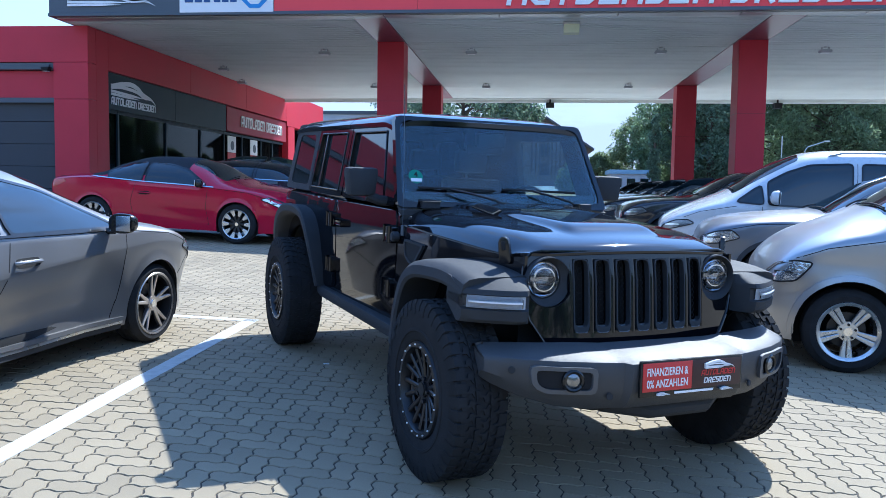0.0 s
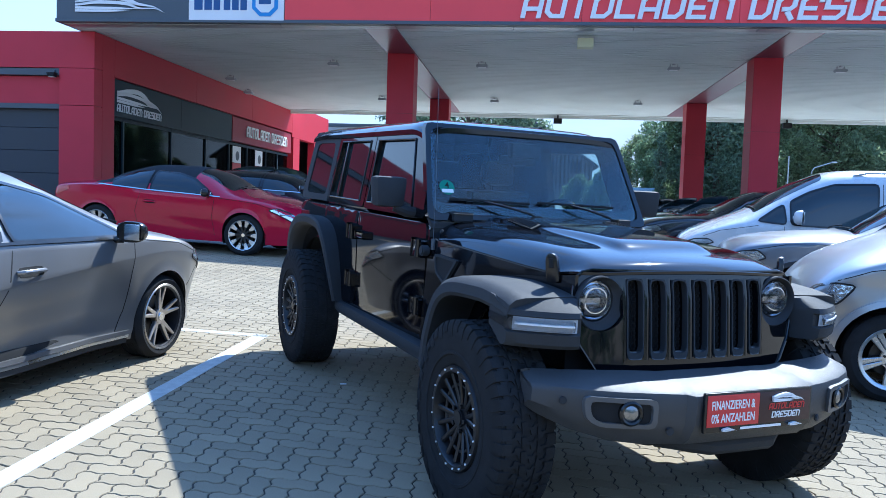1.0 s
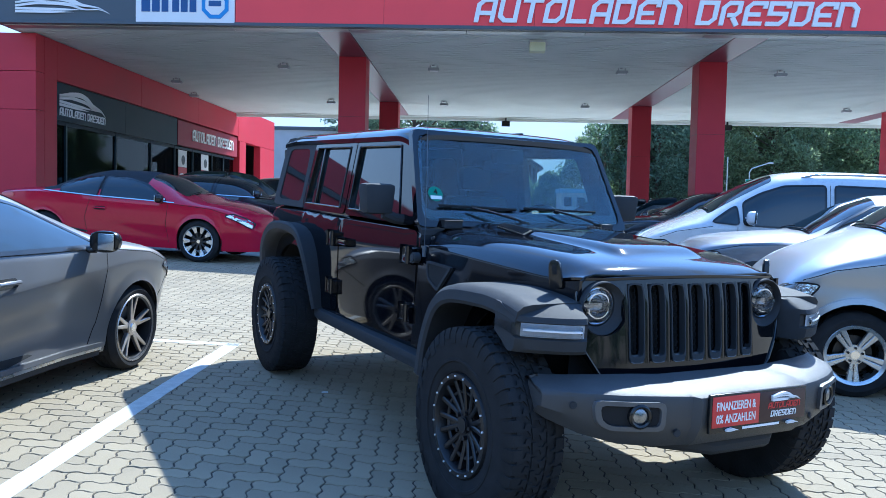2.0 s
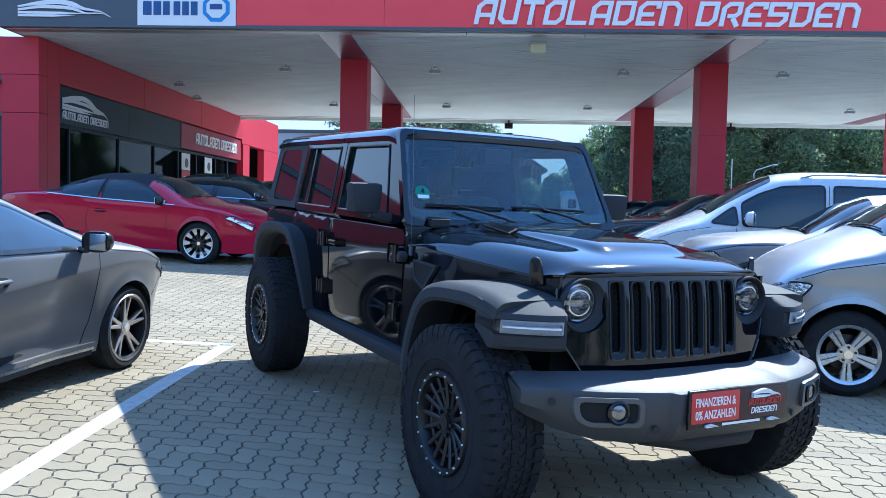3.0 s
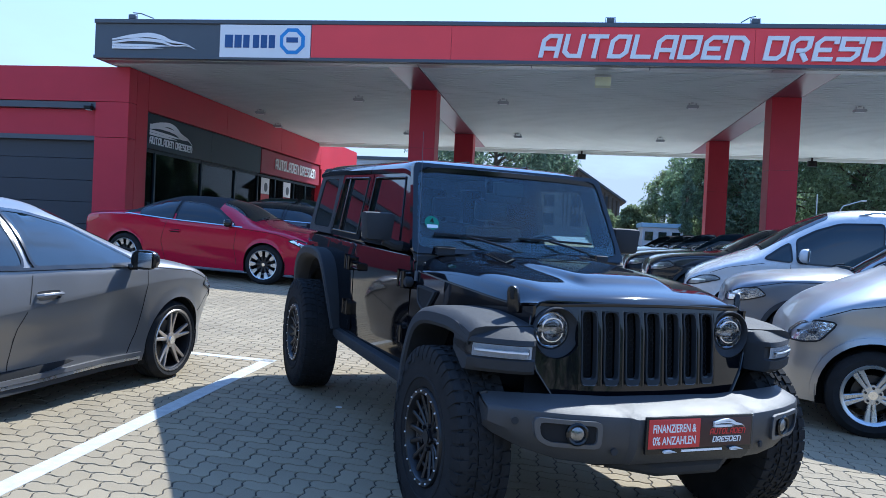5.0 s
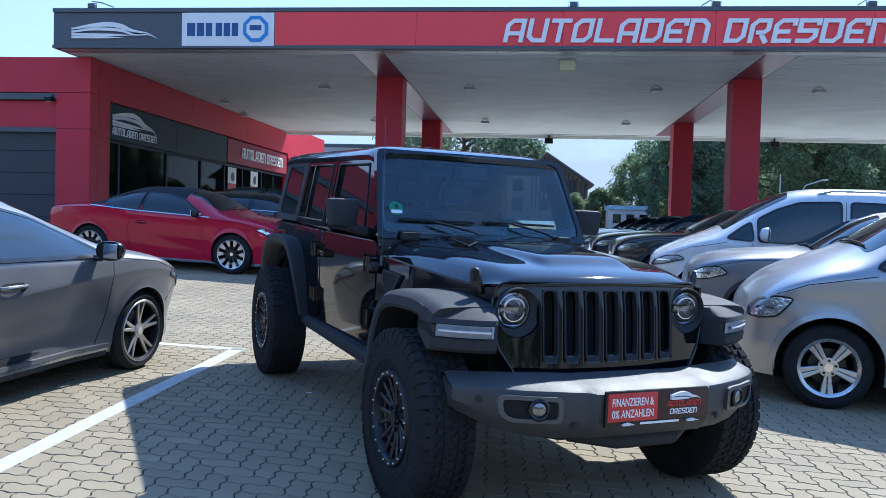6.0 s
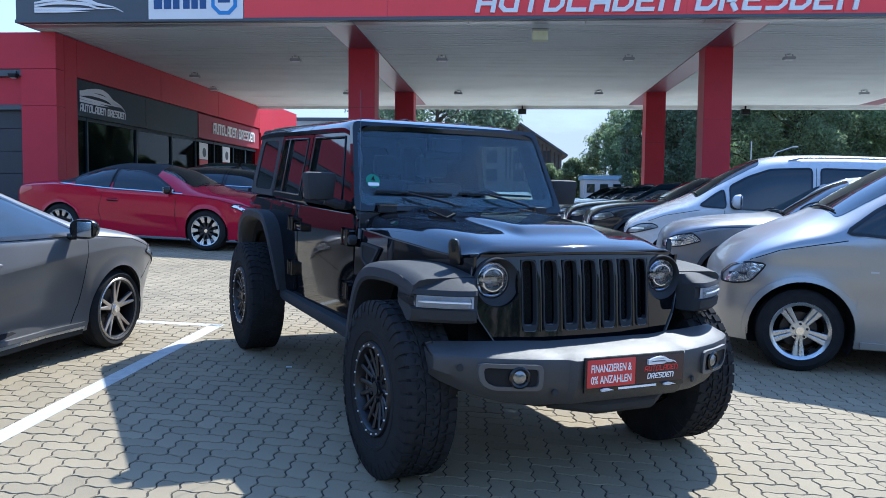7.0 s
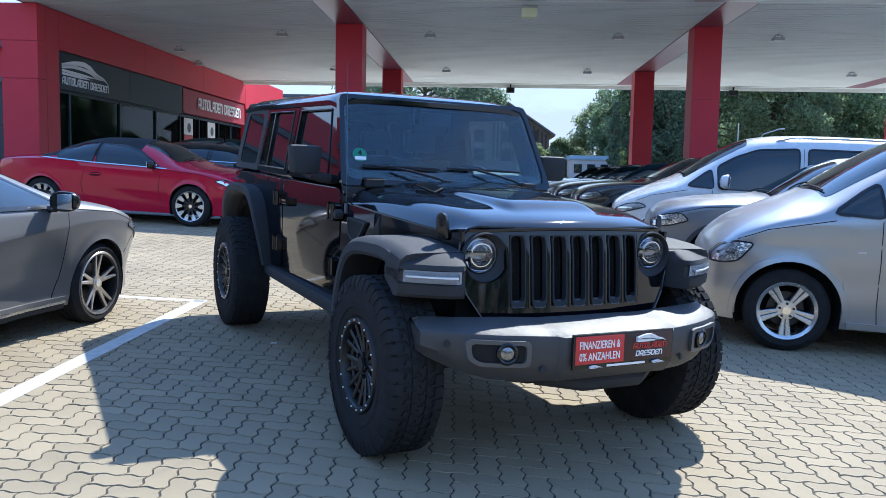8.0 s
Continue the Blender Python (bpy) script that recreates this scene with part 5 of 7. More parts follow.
# ---------------------------------------------------------------- the black off-roader
def sheet(loops, thick, place):
    """A flat piece with holes: loops of (u, v), the first one outside; place maps (u, v, w) to the car, w running into its thickness."""
    bm = bmesh.new()
    edges = []
    for loop in loops:
        vs = [bm.verts.new((u, v, 0)) for u, v in loop]
        edges += [bm.edges.new((vs[i], vs[(i + 1) % len(vs)])) for i in range(len(vs))]
    bmesh.ops.triangle_fill(bm, use_beauty=True, use_dissolve=False, edges=edges)
    for _ in range(2):
        long = [e for e in bm.edges if e.calc_length() > 0.12]
        if long:
            bmesh.ops.subdivide_edges(bm, edges=long, cuts=1)
            bmesh.ops.triangulate(bm, faces=[f for f in bm.faces if len(f.verts) > 3])
    r = bmesh.ops.extrude_face_region(bm, geom=bm.faces[:])
    bmesh.ops.translate(bm, verts=[v for v in r["geom"] if isinstance(v, bmesh.types.BMVert)], vec=(0, 0, thick))
    for v in bm.verts:
        v.co = place(*v.co)
    return bm


def circle(cu, cv, r, n=32):
    return [(cu + r * math.cos(2 * math.pi * i / n), cv + r * math.sin(2 * math.pi * i / n)) for i in range(n)]


def rounded(pts, r):
    return smooth_outline(pts, 0.45, r)


def sweep(path, section, flip=1, taper=None):
    """A cross-section of (y, depth) swept along (x, z) points; depth runs inwards from the path."""
    bm = bmesh.new()
    rows = []
    path = [Vector(p) for p in path]
    for i, p in enumerate(path):
        d = path[min(i + 1, len(path) - 1)] - path[max(i - 1, 0)]
        n = Vector((d.y, -d.x)).normalized()
        cut = taper(p.y) if taper else 0.0
        rows.append([bm.verts.new((p.x + n.x * w, (y - cut * max(0.0, (y - 0.6) / 0.3)) * flip, p.y + n.y * w)) for y, w in section])
    k = len(section)
    for a, b in zip(rows, rows[1:]):
        for i in range(k):
            j = (i + 1) % k
            bm.faces.new((a[i], a[j], b[j], b[i]))
    bm.faces.new(rows[0])
    bm.faces.new(rows[-1][::-1])
    return bm


def spline2(pts, step=0.03):
    """A rounded path through points (Catmull-Rom)."""
    P = [Vector(p) for p in pts]
    P = [P[0] * 2 - P[1]] + P + [P[-1] * 2 - P[-2]]
    out = []
    for i in range(1, len(P) - 2):
        n = max(2, int((P[i + 1] - P[i]).length / step))
        for k in range(n):
            t = k / n
            out.append(tuple(0.5 * (2 * P[i] + (P[i + 1] - P[i - 1]) * t + (2 * P[i - 1] - 5 * P[i] + 4 * P[i + 1] - P[i + 2]) * t * t + (3 * P[i] - P[i - 1] - 3 * P[i + 1] + P[i + 2]) * t ** 3)))
    out.append(tuple(P[-2]))
    return out


def terrain_wheel_meshes():
    R, rr, w = 0.440, 0.232, 0.268
    tyre = bmesh.new()
    lathe(tyre, [(rr - 0.006, -w + 0.03), (rr + 0.005, -w + 0.012), (rr + 0.07, -w - 0.004), (R - 0.075, -w - 0.003), (R - 0.034, -w + 0.001), (R - 0.016, -w + 0.010), (R - 0.013, -w + 0.026), (R - 0.011, -w + 0.05), (R - 0.009, -w / 2), (R - 0.011, -0.05), (R - 0.013, -0.026), (R - 0.016, -0.010), (R - 0.034, -0.001), (R - 0.075, 0.003), (rr + 0.07, 0.004), (rr + 0.012, -0.006), (rr + 0.005, -0.012), (rr - 0.006, -0.03)], 96)
    lathe(tyre, [(rr + 0.050, 0.002), (rr + 0.054, 0.0065), (rr + 0.066, 0.0065), (rr + 0.070, 0.002)], 96)
    # tread: interlocking S-shaped blocks in five rows, and shoulder lugs that run down the sidewall
    tread = bmesh.new()
    n = 46
    S = [(-0.030, -0.45), (-0.010, -0.47), (-0.004, -0.12), (0.018, -0.06), (0.030, -0.40), (0.033, 0.42), (0.012, 0.46), (0.005, 0.12), (-0.018, 0.06), (-0.031, 0.42)]

    def on_tread(u, v, h, a0):
        a = a0 + v * 2 * math.pi / n
        drop = 0.010 * (abs(u + w / 2) / (w / 2)) ** 4
        return Vector(((R - 0.016 + h - drop) * math.cos(a), (R - 0.016 + h - drop) * math.sin(a), u))
    for row, z in enumerate((-w / 2 - 0.072, -w / 2 - 0.0, -w / 2 + 0.072)):
        for i in range(n):
            a0 = 2 * math.pi * (i + 0.33 * row) / n
            s = 1 if row % 2 else -1
            pts = [(z + u * 1.06, v * 0.99 * s) for u, v in S]
            lo = [tread.verts.new(on_tread(u, v, 0.0, a0)) for u, v in pts]
            hi = [tread.verts.new(on_tread(z + (u - z) * 0.96, v * 0.96, 0.014, a0)) for u, v in pts]
            tread.faces.new(hi)
            for k in range(len(pts)):
                j = (k + 1) % len(pts)
                tread.faces.new((lo[k], lo[j], hi[j], hi[k]))
    for side in (0, 1):
        for i in range(n):
            a0 = 2 * math.pi * (i + 0.5 * side) / n
            long = i % 2
            prof = [(-0.053, 0.0), (-0.010, -0.002), (0.000, -0.022), (0.0060, -0.052 - 0.022 * long)]
            rows = []
            for du, dr in prof:
                u = du if side == 0 else -w - du
                ring = []
                for f, o in ((-0.43, -0.012), (-0.40, 0.0), (0.36, 0.0), (0.40, -0.012)):
                    a = a0 + f * 2 * math.pi / n
                    rad = R + dr + (o if dr > -0.01 else 0)
                    uu = u + (o * 0.6 if dr < -0.01 else 0) * (1 if side == 0 else -1)
                    ring.append(tread.verts.new((rad * math.cos(a), rad * math.sin(a), uu)))
                rows.append(ring)
            for p, q in zip(rows, rows[1:]):
                for k in range(3):
                    tread.faces.new((p[k], p[k + 1], q[k + 1], q[k]))
    rim, bolts, hub = bmesh.new(), bmesh.new(), bmesh.new()
    lathe(rim, [(rr + 0.004, -0.012), (rr - 0.002, 0.002), (rr - 0.024, 0.004), (rr - 0.030, -0.006), (rr - 0.036, -0.05), (rr - 0.05, -0.20), (rr - 0.02, -0.24), (rr - 0.01, -0.03)], 64, close=True)
    lathe(rim, [(0.0, -0.115), (rr - 0.05, -0.125), (rr - 0.05, -0.135), (0.0, -0.125)], 40)
    for i in range(8):
        a = 2 * math.pi * i / 8 + 0.2
        for d in (-1, 1):
            spoke(rim, 0.05, rr - 0.034, a + d * 0.10, 0.0115, 0.0125, -0.036, -0.014, 0.03, d * 0.018)
        spoke(rim, 0.06, 0.145, a, 0.020, 0.012, -0.048, -0.038, 0.02)
    lathe(rim, [(0.140, -0.038), (0.143, -0.032), (0.153, -0.030), (0.156, -0.038)], 48, close=True)
    cyl(rim, 0.075, 0.05, pose(0, 0, -0.062), 32, bevel=0.006)
    cyl(hub, 0.040, 0.03, pose(0, 0, -0.034), 24, bevel=0.006)
    for i in range(5):
        x, y = polar(0.058, 2 * math.pi * i / 5)
        cyl(hub, 0.011, 0.02, pose(x, y, -0.030), 6)
    cyl(bolts, 0.0045, 0.006, pose(rr - 0.012, 0, 0.006), 8)
    return (mesh_of("tyre", tyre, M["rubber"]), mesh_of("rim", rim, M["black_rim"]), mesh_of("rim_bolt", bolts, M["white"]), mesh_of("hub", hub, M["black_rim"]), mesh_of("tread_blocks", tread, M["rubber"]))


def build_offroader(m):
    car = thing("off_roader", m, "black four-door off-road car with textured grey bumper and mud tyres", "car")
    black, plastic, grey = M["black"], M["plastic"], M["bumper"]

    # ---- tub: flat-sided body behind the bonnet, open over the rear wheels
    tub = Shape(top=[(-3.74, 1.25), (-3.5, 1.275), (-1.2, 1.275), (-0.96, 1.27)], belt=[(-3.74, 1.18), (-0.96, 1.20)], half=[(-3.74, 0.70), (-3.68, 0.765), (-3.0, 0.783), (-2.3, 0.776), (-1.3, 0.752), (-0.96, 0.741)],
                lean=[(-3.74, 0.02), (-0.96, 0.02)], power=[(-3.74, 5), (-0.96, 5)], sill=[(-3.74, 0.66), (-3.4, 0.58), (-0.96, 0.56)], arches=[(-3.008, 0.52)], wheel_z=0.46, tuck=0.012, bulge=0.0)
    skin = tub.skin(60, 10, 8)
    bmesh.ops.delete(skin, geom=[f for f in skin.faces if f.calc_center_median().z > 1.262], context="FACES")
    part("tub", skin, black, car, "gloss black body")

    # ---- bonnet with raised middle and two vents
    wide, seam = curve((-0.97, 0.725), (-0.4, 0.69), (0.1, 0.645), (0.30, 0.615), (0.37, 0.585)), curve((-0.97, 1.165), (-0.3, 1.135), (0.2, 1.118), (0.37, 1.138))
    crest = curve((-0.97, 1.268), (-0.5, 1.258), (0.0, 1.234), (0.22, 1.207), (0.335, 1.178), (0.38, 1.148))

    def bonnet_z(x, y):
        u = min(1.0, abs(y) / wide(x))
        hump = 0.032 * (1 / (1 + math.exp((abs(y) - (0.37 - 0.10 * (x + 0.97))) / 0.014))) * (1 / (1 + math.exp((x - 0.12) / 0.024)))
        roll = (max(0.0, u - 0.72) / 0.28) ** 2.6
        return crest(x) - 0.022 * u * u + hump - (crest(x) - 0.022 - seam(x)) * roll
    bm = bmesh.new()
    xs = [-0.97 + 1.345 * (i / 60) for i in range(61)]
    vv = [-1 + 2 * j / 72 for j in range(73)]
    vv = [math.copysign(1 - (1 - abs(v)) ** 1.25, v) for v in vv]
    g = [[bm.verts.new((x, v * wide(x), bonnet_z(x, v * wide(x)))) for v in vv] for x in xs]
    for i in range(60):
        for j in range(72):
            bm.faces.new((g[i][j], g[i][j + 1], g[i + 1][j + 1], g[i + 1][j]))
    for v in bm.verts:
        v.co.x -= 0.20 * v.co.y ** 2 * min(1.0, max(0.0, v.co.x / 0.30)) ** 1.5
    thicken(bm, Vector((0, 0, -0.012)))
    bonnet = part("bonnet", bm, black, car, "gloss black bonnet with raised centre")
    for side in (1, -1):
        bm = bmesh.new()
        box(bm, -0.80, -0.50, side * 0.300, side * 0.350, -0.004, 0.003, 0.002)
        for v in bm.verts:
            v.co.y += side * 0.05 * (v.co.x + 0.65)
            v.co.z += bonnet_z(v.co.x, v.co.y) + 0.001
        vent = part("bonnet_vent", bm, M["dark"], bonnet)
        bm = bmesh.new()
        for i in range(10):
            x = -0.785 + i * 0.027
            t = bmesh.new()
            box(t, x, x + 0.010, side * 0.306, side * 0.344, 0.000, 0.009, 0.003)
            for v in t.verts:
                v.co.y += side * 0.05 * (v.co.x + 0.65)
                v.co.z += bonnet_z(v.co.x, v.co.y) + 0.001
            join(bm, t)
        part("vent_slats", bm, M["black_rim"], bonnet)

    # ---- sides of the engine bay below the bonnet seam
    for side in (1, -1):
        bm = bmesh.new()
        rows = []
        for i in range(40):
            x = -0.965 + 1.285 * i / 39
            low = 0.60
            if abs(x) < 0.52:
                low = max(low, 0.46 + math.sqrt(0.52 ** 2 - x * x))
            hi = seam(x) - 0.006
            low = min(low, hi - 0.02)
            rows.append([bm.verts.new((x, side * (wide(x) + 0.012 + 0.03 * (1 - k / 5) * (x < -0.5)), low + (hi - low) * k / 5)) for k in range(6)])
        for a, b in zip(rows, rows[1:]):
            for k in range(5):
                bm.faces.new((a[k], a[k + 1], b[k + 1], b[k]))
        thicken(bm, Vector((0, -side * 0.015, 0)))
        part("wing_panel", bm, black, car)
        for xc, y0, y1 in ((0.0, 0.60, 0.36), (-3.008, 0.76, 0.50)):
            bm = bmesh.new()
            aa = [math.radians(8 + 164 * i / 24) for i in range(25)]
            rows = [[bm.verts.new((xc + 0.53 * math.cos(a), side * y, 0.46 + 0.53 * math.sin(a))) for a in aa] for y in (y0, y1)]
            for i in range(24):
                bm.faces.new((rows[0][i], rows[0][i + 1], rows[1][i + 1], rows[1][i]))
            bm.faces.new(rows[1])
            if xc == 0:
                for v in bm.verts:
                    v.co.x = min(v.co.x, 0.255)
            part("wheel_house", bm, M["dark"], car)

    # ---- grille with seven slots and two round lamp openings
    def front(y, z, d=0.0):
        return Vector((0.380 + 0.115 * (1.14 - z) - 0.20 * y * y - 0.22 * max(0.0, z - 1.02) ** 1.3 - d, y, z))
    grille = part("grille", sheet([[(-0.40, 1.112), (0.40, 1.112), (0.40, 1.146), (-0.40, 1.146)]], 0.05, lambda u, v, w: front(u, v, w)), black, car, "gloss black grille with seven upright slots")
    part("grille_sill", sheet([[(-0.40, 0.690), (0.40, 0.690), (0.40, 0.776), (-0.40, 0.776)]], 0.05, lambda u, v, w: front(u, v, w)), black, car)
    for side in (1, -1):
        half = [(0.395, 0.690), (0.46, 0.692), (0.515, 0.722), (0.590, 0.83), (0.617, 0.92), (0.622, 1.0), (0.618, 1.06), (0.604, 1.105), (0.575, 1.132), (0.53, 1.144), (0.395, 1.146)]
        part("lamp_panel", sheet([[(side * u, v) for u, v in half], circle(side * 0.502, 1.006, 0.118, 40)], 0.05, lambda u, v, w: front(u, v, w)), black, car)
    for k in range(8):
        c = 0.1135 * (k - 3.5)
        w = 0.020 if 0 < k < 7 else 0.013
        c = max(-0.386, min(0.386, c))
        bm = bmesh.new()
        rows = [[bm.verts.new(front(c + w * s, z, 0.014 - 0.016 * math.sqrt(max(0.0, 1 - s * s)))) for s in (-1, -0.92, -0.7, -0.35, 0, 0.35, 0.7, 0.92, 1)] + [bm.verts.new(front(c + w * s, z, 0.05)) for s in (1, -1)] for z in [0.768 + 0.350 * i / 10 for i in range(11)]]
        for a, b in zip(rows, rows[1:]):
            for i in range(11):
                j = (i + 1) % 11
                bm.faces.new((a[i], a[j], b[j], b[i]))
        part("grille_bar", bm, black, grille)
    for c in [0.1135 * i for i in range(-3, 4)]:
        ring = rounded([(c - 0.040, 0.772), (c + 0.040, 0.772), (c + 0.041, 1.115), (c - 0.041, 1.115)], 0.026)
        inner = rounded([(c - 0.034, 0.797), (c + 0.034, 0.797), (c + 0.0355, 1.109), (c - 0.0355, 1.109)], 0.024)
        o = part("slot_surround", sheet([ring, inner], 0.035, lambda u, v, w: front(u, v, w - 0.005)), plastic, car, "charcoal slot surround")
        part("slot_lip", sheet([rounded([(c - 0.034, 0.770), (c + 0.034, 0.770), (c + 0.032, 0.800), (c - 0.032, 0.800)], 0.012)], 0.02, lambda u, v, w: front(u, v, w - 0.006 + 0.5 * (v - 0.770))), M["surround"], o)
        bm = bmesh.new()
        for k in range(11):
            for e in (-0.5, 0.5):
                z = 0.805 + k * 0.029 + (0.0145 if e > 0 else 0)
                tube(bm, [front(c + e * 0.027 + 0.012 * math.cos(a), z + 0.013 * math.sin(a), 0.034) for a in [math.pi * q / 3 for q in range(7)]], 0.0022, 4)
        part("mesh_insert", bm, M["dark"], o)
    # raised lip round the whole grille
    rim_line = [(0.0, 0.686), (0.30, 0.686), (0.465, 0.688), (0.520, 0.719), (0.595, 0.83), (0.622, 0.92), (0.627, 1.0), (0.623, 1.06), (0.609, 1.108), (0.578, 1.136), (0.53, 1.148), (0.30, 1.150), (0.0, 1.150)]
    for side in (1, -1):
        bm = bmesh.new()
        tube(bm, [front(side * u, v, -0.001) for u, v in dense(rim_line, 0.04)], 0.0075, 8)
        part("grille_lip", bm, black, grille)
    bm = bmesh.new()
    box(bm, 0.24, 0.29, -0.42, 0.42, 0.76, 1.12, 0.01)
    part("radiator", bm, M["dark"], car)
    for side in (1, -1):
        c = front(side * 0.516, 1.016)
        turn = Matrix.Translation(c) @ pose(0, 0, 0, 0, 90, 0)
        bm = bmesh.new()
        ringed = Matrix.Translation(front(side * 0.502, 1.006)) @ pose(0, 0, 0, 0, 90, 0)
        lathe(bm, [(0.119, 0.003), (0.114, 0.007), (0.108, -0.002), (0.092, -0.016), (0.085, -0.044), (0.09, -0.052), (0.120, -0.02)], 48, ringed, close=True)
        hub = front(side * 0.502, 1.006)
        for v in bm.verts:
            if math.hypot(v.co.y - hub.y, v.co.z - hub.z) < 0.100:
                v.co += c - hub
        bez = part("headlight_bezel", bm, plastic, car)
        bm = bmesh.new()
        lathe(bm, [(0.0, -0.052), (0.03, -0.050), (0.034, -0.040), (0.056, -0.048), (0.064, -0.030), (0.085, -0.022)], 40, turn)
        lamp = part("headlight", bm, M["smoked"], bez, "round headlight with chrome reflector")
        bm = bmesh.new()
        box(bm, c.x - 0.032, c.x - 0.016, c.y - 0.076, c.y + 0.076, c.z + 0.012, c.z + 0.020, 0.002)
        box(bm, c.x - 0.032, c.x - 0.016, c.y - 0.076, c.y + 0.076, c.z - 0.024, c.z - 0.016, 0.002)
        box(bm, c.x - 0.035, c.x - 0.018, c.y - 0.05, c.y + 0.05, c.z - 0.062, c.z - 0.030, 0.004)
        part("projector", bm, M["trim_black"], bez)
        bm = bmesh.new()
        lathe(bm, [(0.064, -0.034), (0.070, -0.024), (0.083, -0.018), (0.085, -0.026), (0.066, -0.040)], 40, turn, close=True)
        part("light_ring", bm, M["chrome"], bez)
        bm = bmesh.new()
        for s in (1, -1):
            tube(bm, [(c.x - 0.020, c.y + 0.050 * math.cos(a), c.z + s * (0.012 + 0.040 * math.sin(a))) for a in [math.pi * q / 8 for q in range(9)]], 0.005, 6)
        part("reflector_rib", bm, M["chrome"], bez)
        bm = bmesh.new()
        lathe(bm, [(0.0, 0.006), (0.05, 0.001), (0.078, -0.012), (0.086, -0.022)], 40, turn)
        part("lamp_lens", bm, M["lens"], bez).visible_shadow = False

    # ---- front bumper
    stations = ((0.0, 0.768, 0.495, 0.762, 0.50), (0.312, 0.766, 0.495, 0.762, 0.50), (0.336, 0.737, 0.49, 0.764, 0.50), (0.46, 0.712, 0.49, 0.768, 0.48), (0.60, 0.660, 0.500, 0.768, 0.45), (0.74, 0.585, 0.535, 0.768, 0.41), (0.84, 0.500, 0.580, 0.765, 0.36), (0.875, 0.452, 0.605, 0.758, 0.35))
    bm = bmesh.new()
    rows = []
    for s in (-1, 1):
        for y, xf, zb, zt, xb in (stations[::-1] if s < 0 else stations[1:]):
            k = 1.0 if y < 0.32 else 0.0
            zt -= 0.028
            prof = [(xb, zt - 0.03), (xb, zt + 0.010), (xf - 0.10 - 0.03 * (1 - k), zt + 0.002), (xf - 0.028, zt - 0.020), (xf - 0.008, zt - 0.030), (xf, zt - 0.048), (xf - 0.004, (zb + zt) / 2 - 0.03), (xf - 0.030, zb + 0.03), (xf - 0.06, zb), (xb + 0.05, zb + 0.01)]
            rows.append([bm.verts.new((x, s * y, z)) for x, z in prof])
    for a, b in zip(rows, rows[1:]):
        for i in range(len(a)):
            j = (i + 1) % len(a)
            bm.faces.new((a[i], a[j], b[j], b[i]))
    bm.faces.new(rows[0])
    bm.faces.new(rows[-1][::-1])
    bmesh.ops.subdivide_edges(bm, edges=[e for e in bm.edges if abs(e.verts[0].co.y - e.verts[1].co.y) > 0.05], cuts=2, smooth=0.0)
    bumper = part("front_bumper", bm, grey, car, "textured dark grey front bumper")
    face = curve((0.0, 0.765), (0.30, 0.762), (0.345, 0.738), (0.46, 0.712), (0.60, 0.660), (0.74, 0.585), (0.84, 0.500), (0.882, 0.452))
    for side in (1, -1):
        spot = lambda u, v, w: Vector((face(u) + 0.016 - w - 0.15 * max(0, 0.61 - v), side * u, v))
        outer = rounded([(0.465, 0.572), (0.675, 0.570), (0.722, 0.600), (0.733, 0.690), (0.465, 0.690)], 0.026)
        inner = rounded([(0.485, 0.590), (0.668, 0.589), (0.703, 0.611), (0.711, 0.672), (0.485, 0.671)], 0.020)
        o = part("fog_light_surround", sheet([outer, inner], 0.03, spot), M["surround"], bumper)
        part("fog_light_pocket", sheet([inner], 0.01, lambda u, v, w: Vector((face(u) + 0.003 - w - 0.15 * max(0, 0.61 - v), side * u, v))), M["dark"], o)
        c = Vector((face(0.565) + 0.016, side * 0.565, 0.632))
        bm = bmesh.new()
        turn = Matrix.Translation(c) @ pose(0, 0, 0, 0, 0, side * 16) @ pose(0, 0, 0, 0, 90, 0)
        lathe(bm, [(0.034, 0.002), (0.042, 0.006), (0.050, 0.0), (0.050, -0.02), (0.034, -0.02)], 28, turn, close=True)
        part("fog_bezel", bm, M["trim_black"], o)
        bm = bmesh.new()
        lathe(bm, [(0.0, 0.004), (0.020, 0.002), (0.035, -0.006), (0.035, -0.016), (0.0, -0.018)], 28, turn)
        part("fog_light", bm, M["smoked"], o, "round clear fog light")
        for y, z in ((0.40, 0.56), (0.79, 0.66)):
            bm = bmesh.new()
            cyl(bm, 0.016, 0.01, Matrix.Translation((face(y) - 0.001, side * y, z)) @ pose(0, 0, 0, 0, 90, side * 20), 16, bevel=0.003)
            part("parking_sensor", bm, plastic, bumper)
    bm = bmesh.new()
    prism(bm, [(-0.50, -0.10), (-0.38, 0.02), (0.38, 0.02), (0.50, -0.10), (0.40, -0.14), (-0.40, -0.14)], 0.45, 0.53, Matrix.Translation((0.56, 0, 0)) @ pose(0, 0, 0, 0, 0, -90), 0.012)
    part("air_dam", bm, M["dark"], car)
    bm = bmesh.new()
    tube(bm, [(0.52, -0.30, 0.47), (0.62, -0.10, 0.45), (0.62, 0.22, 0.45), (0.52, 0.36, 0.47)], 0.045, 10)
    part("skid_bar", bm, plastic, car)
    # plate with its holder
    t = bmesh.new()
    box(t, 0.0, 0.016, -0.287, 0.287, -0.080, 0.080, 0.005)
    holder = part("plate_holder", t, M["trim_black"], car, at=pose(0.768, 0, 0.640, 0, -2))
    t = bmesh.new()
    box(t, 0.014, 0.019, -0.276, -0.006, -0.056, 0.070, 0.001)
    part("plate", t, M["plate_red"], holder, "red dealer plate", at=None)
    t = bmesh.new()
    box(t, 0.014, 0.019, -0.0055, 0.276, -0.056, 0.070, 0.001)
    part("plate", t, M["plate_dark"], holder)
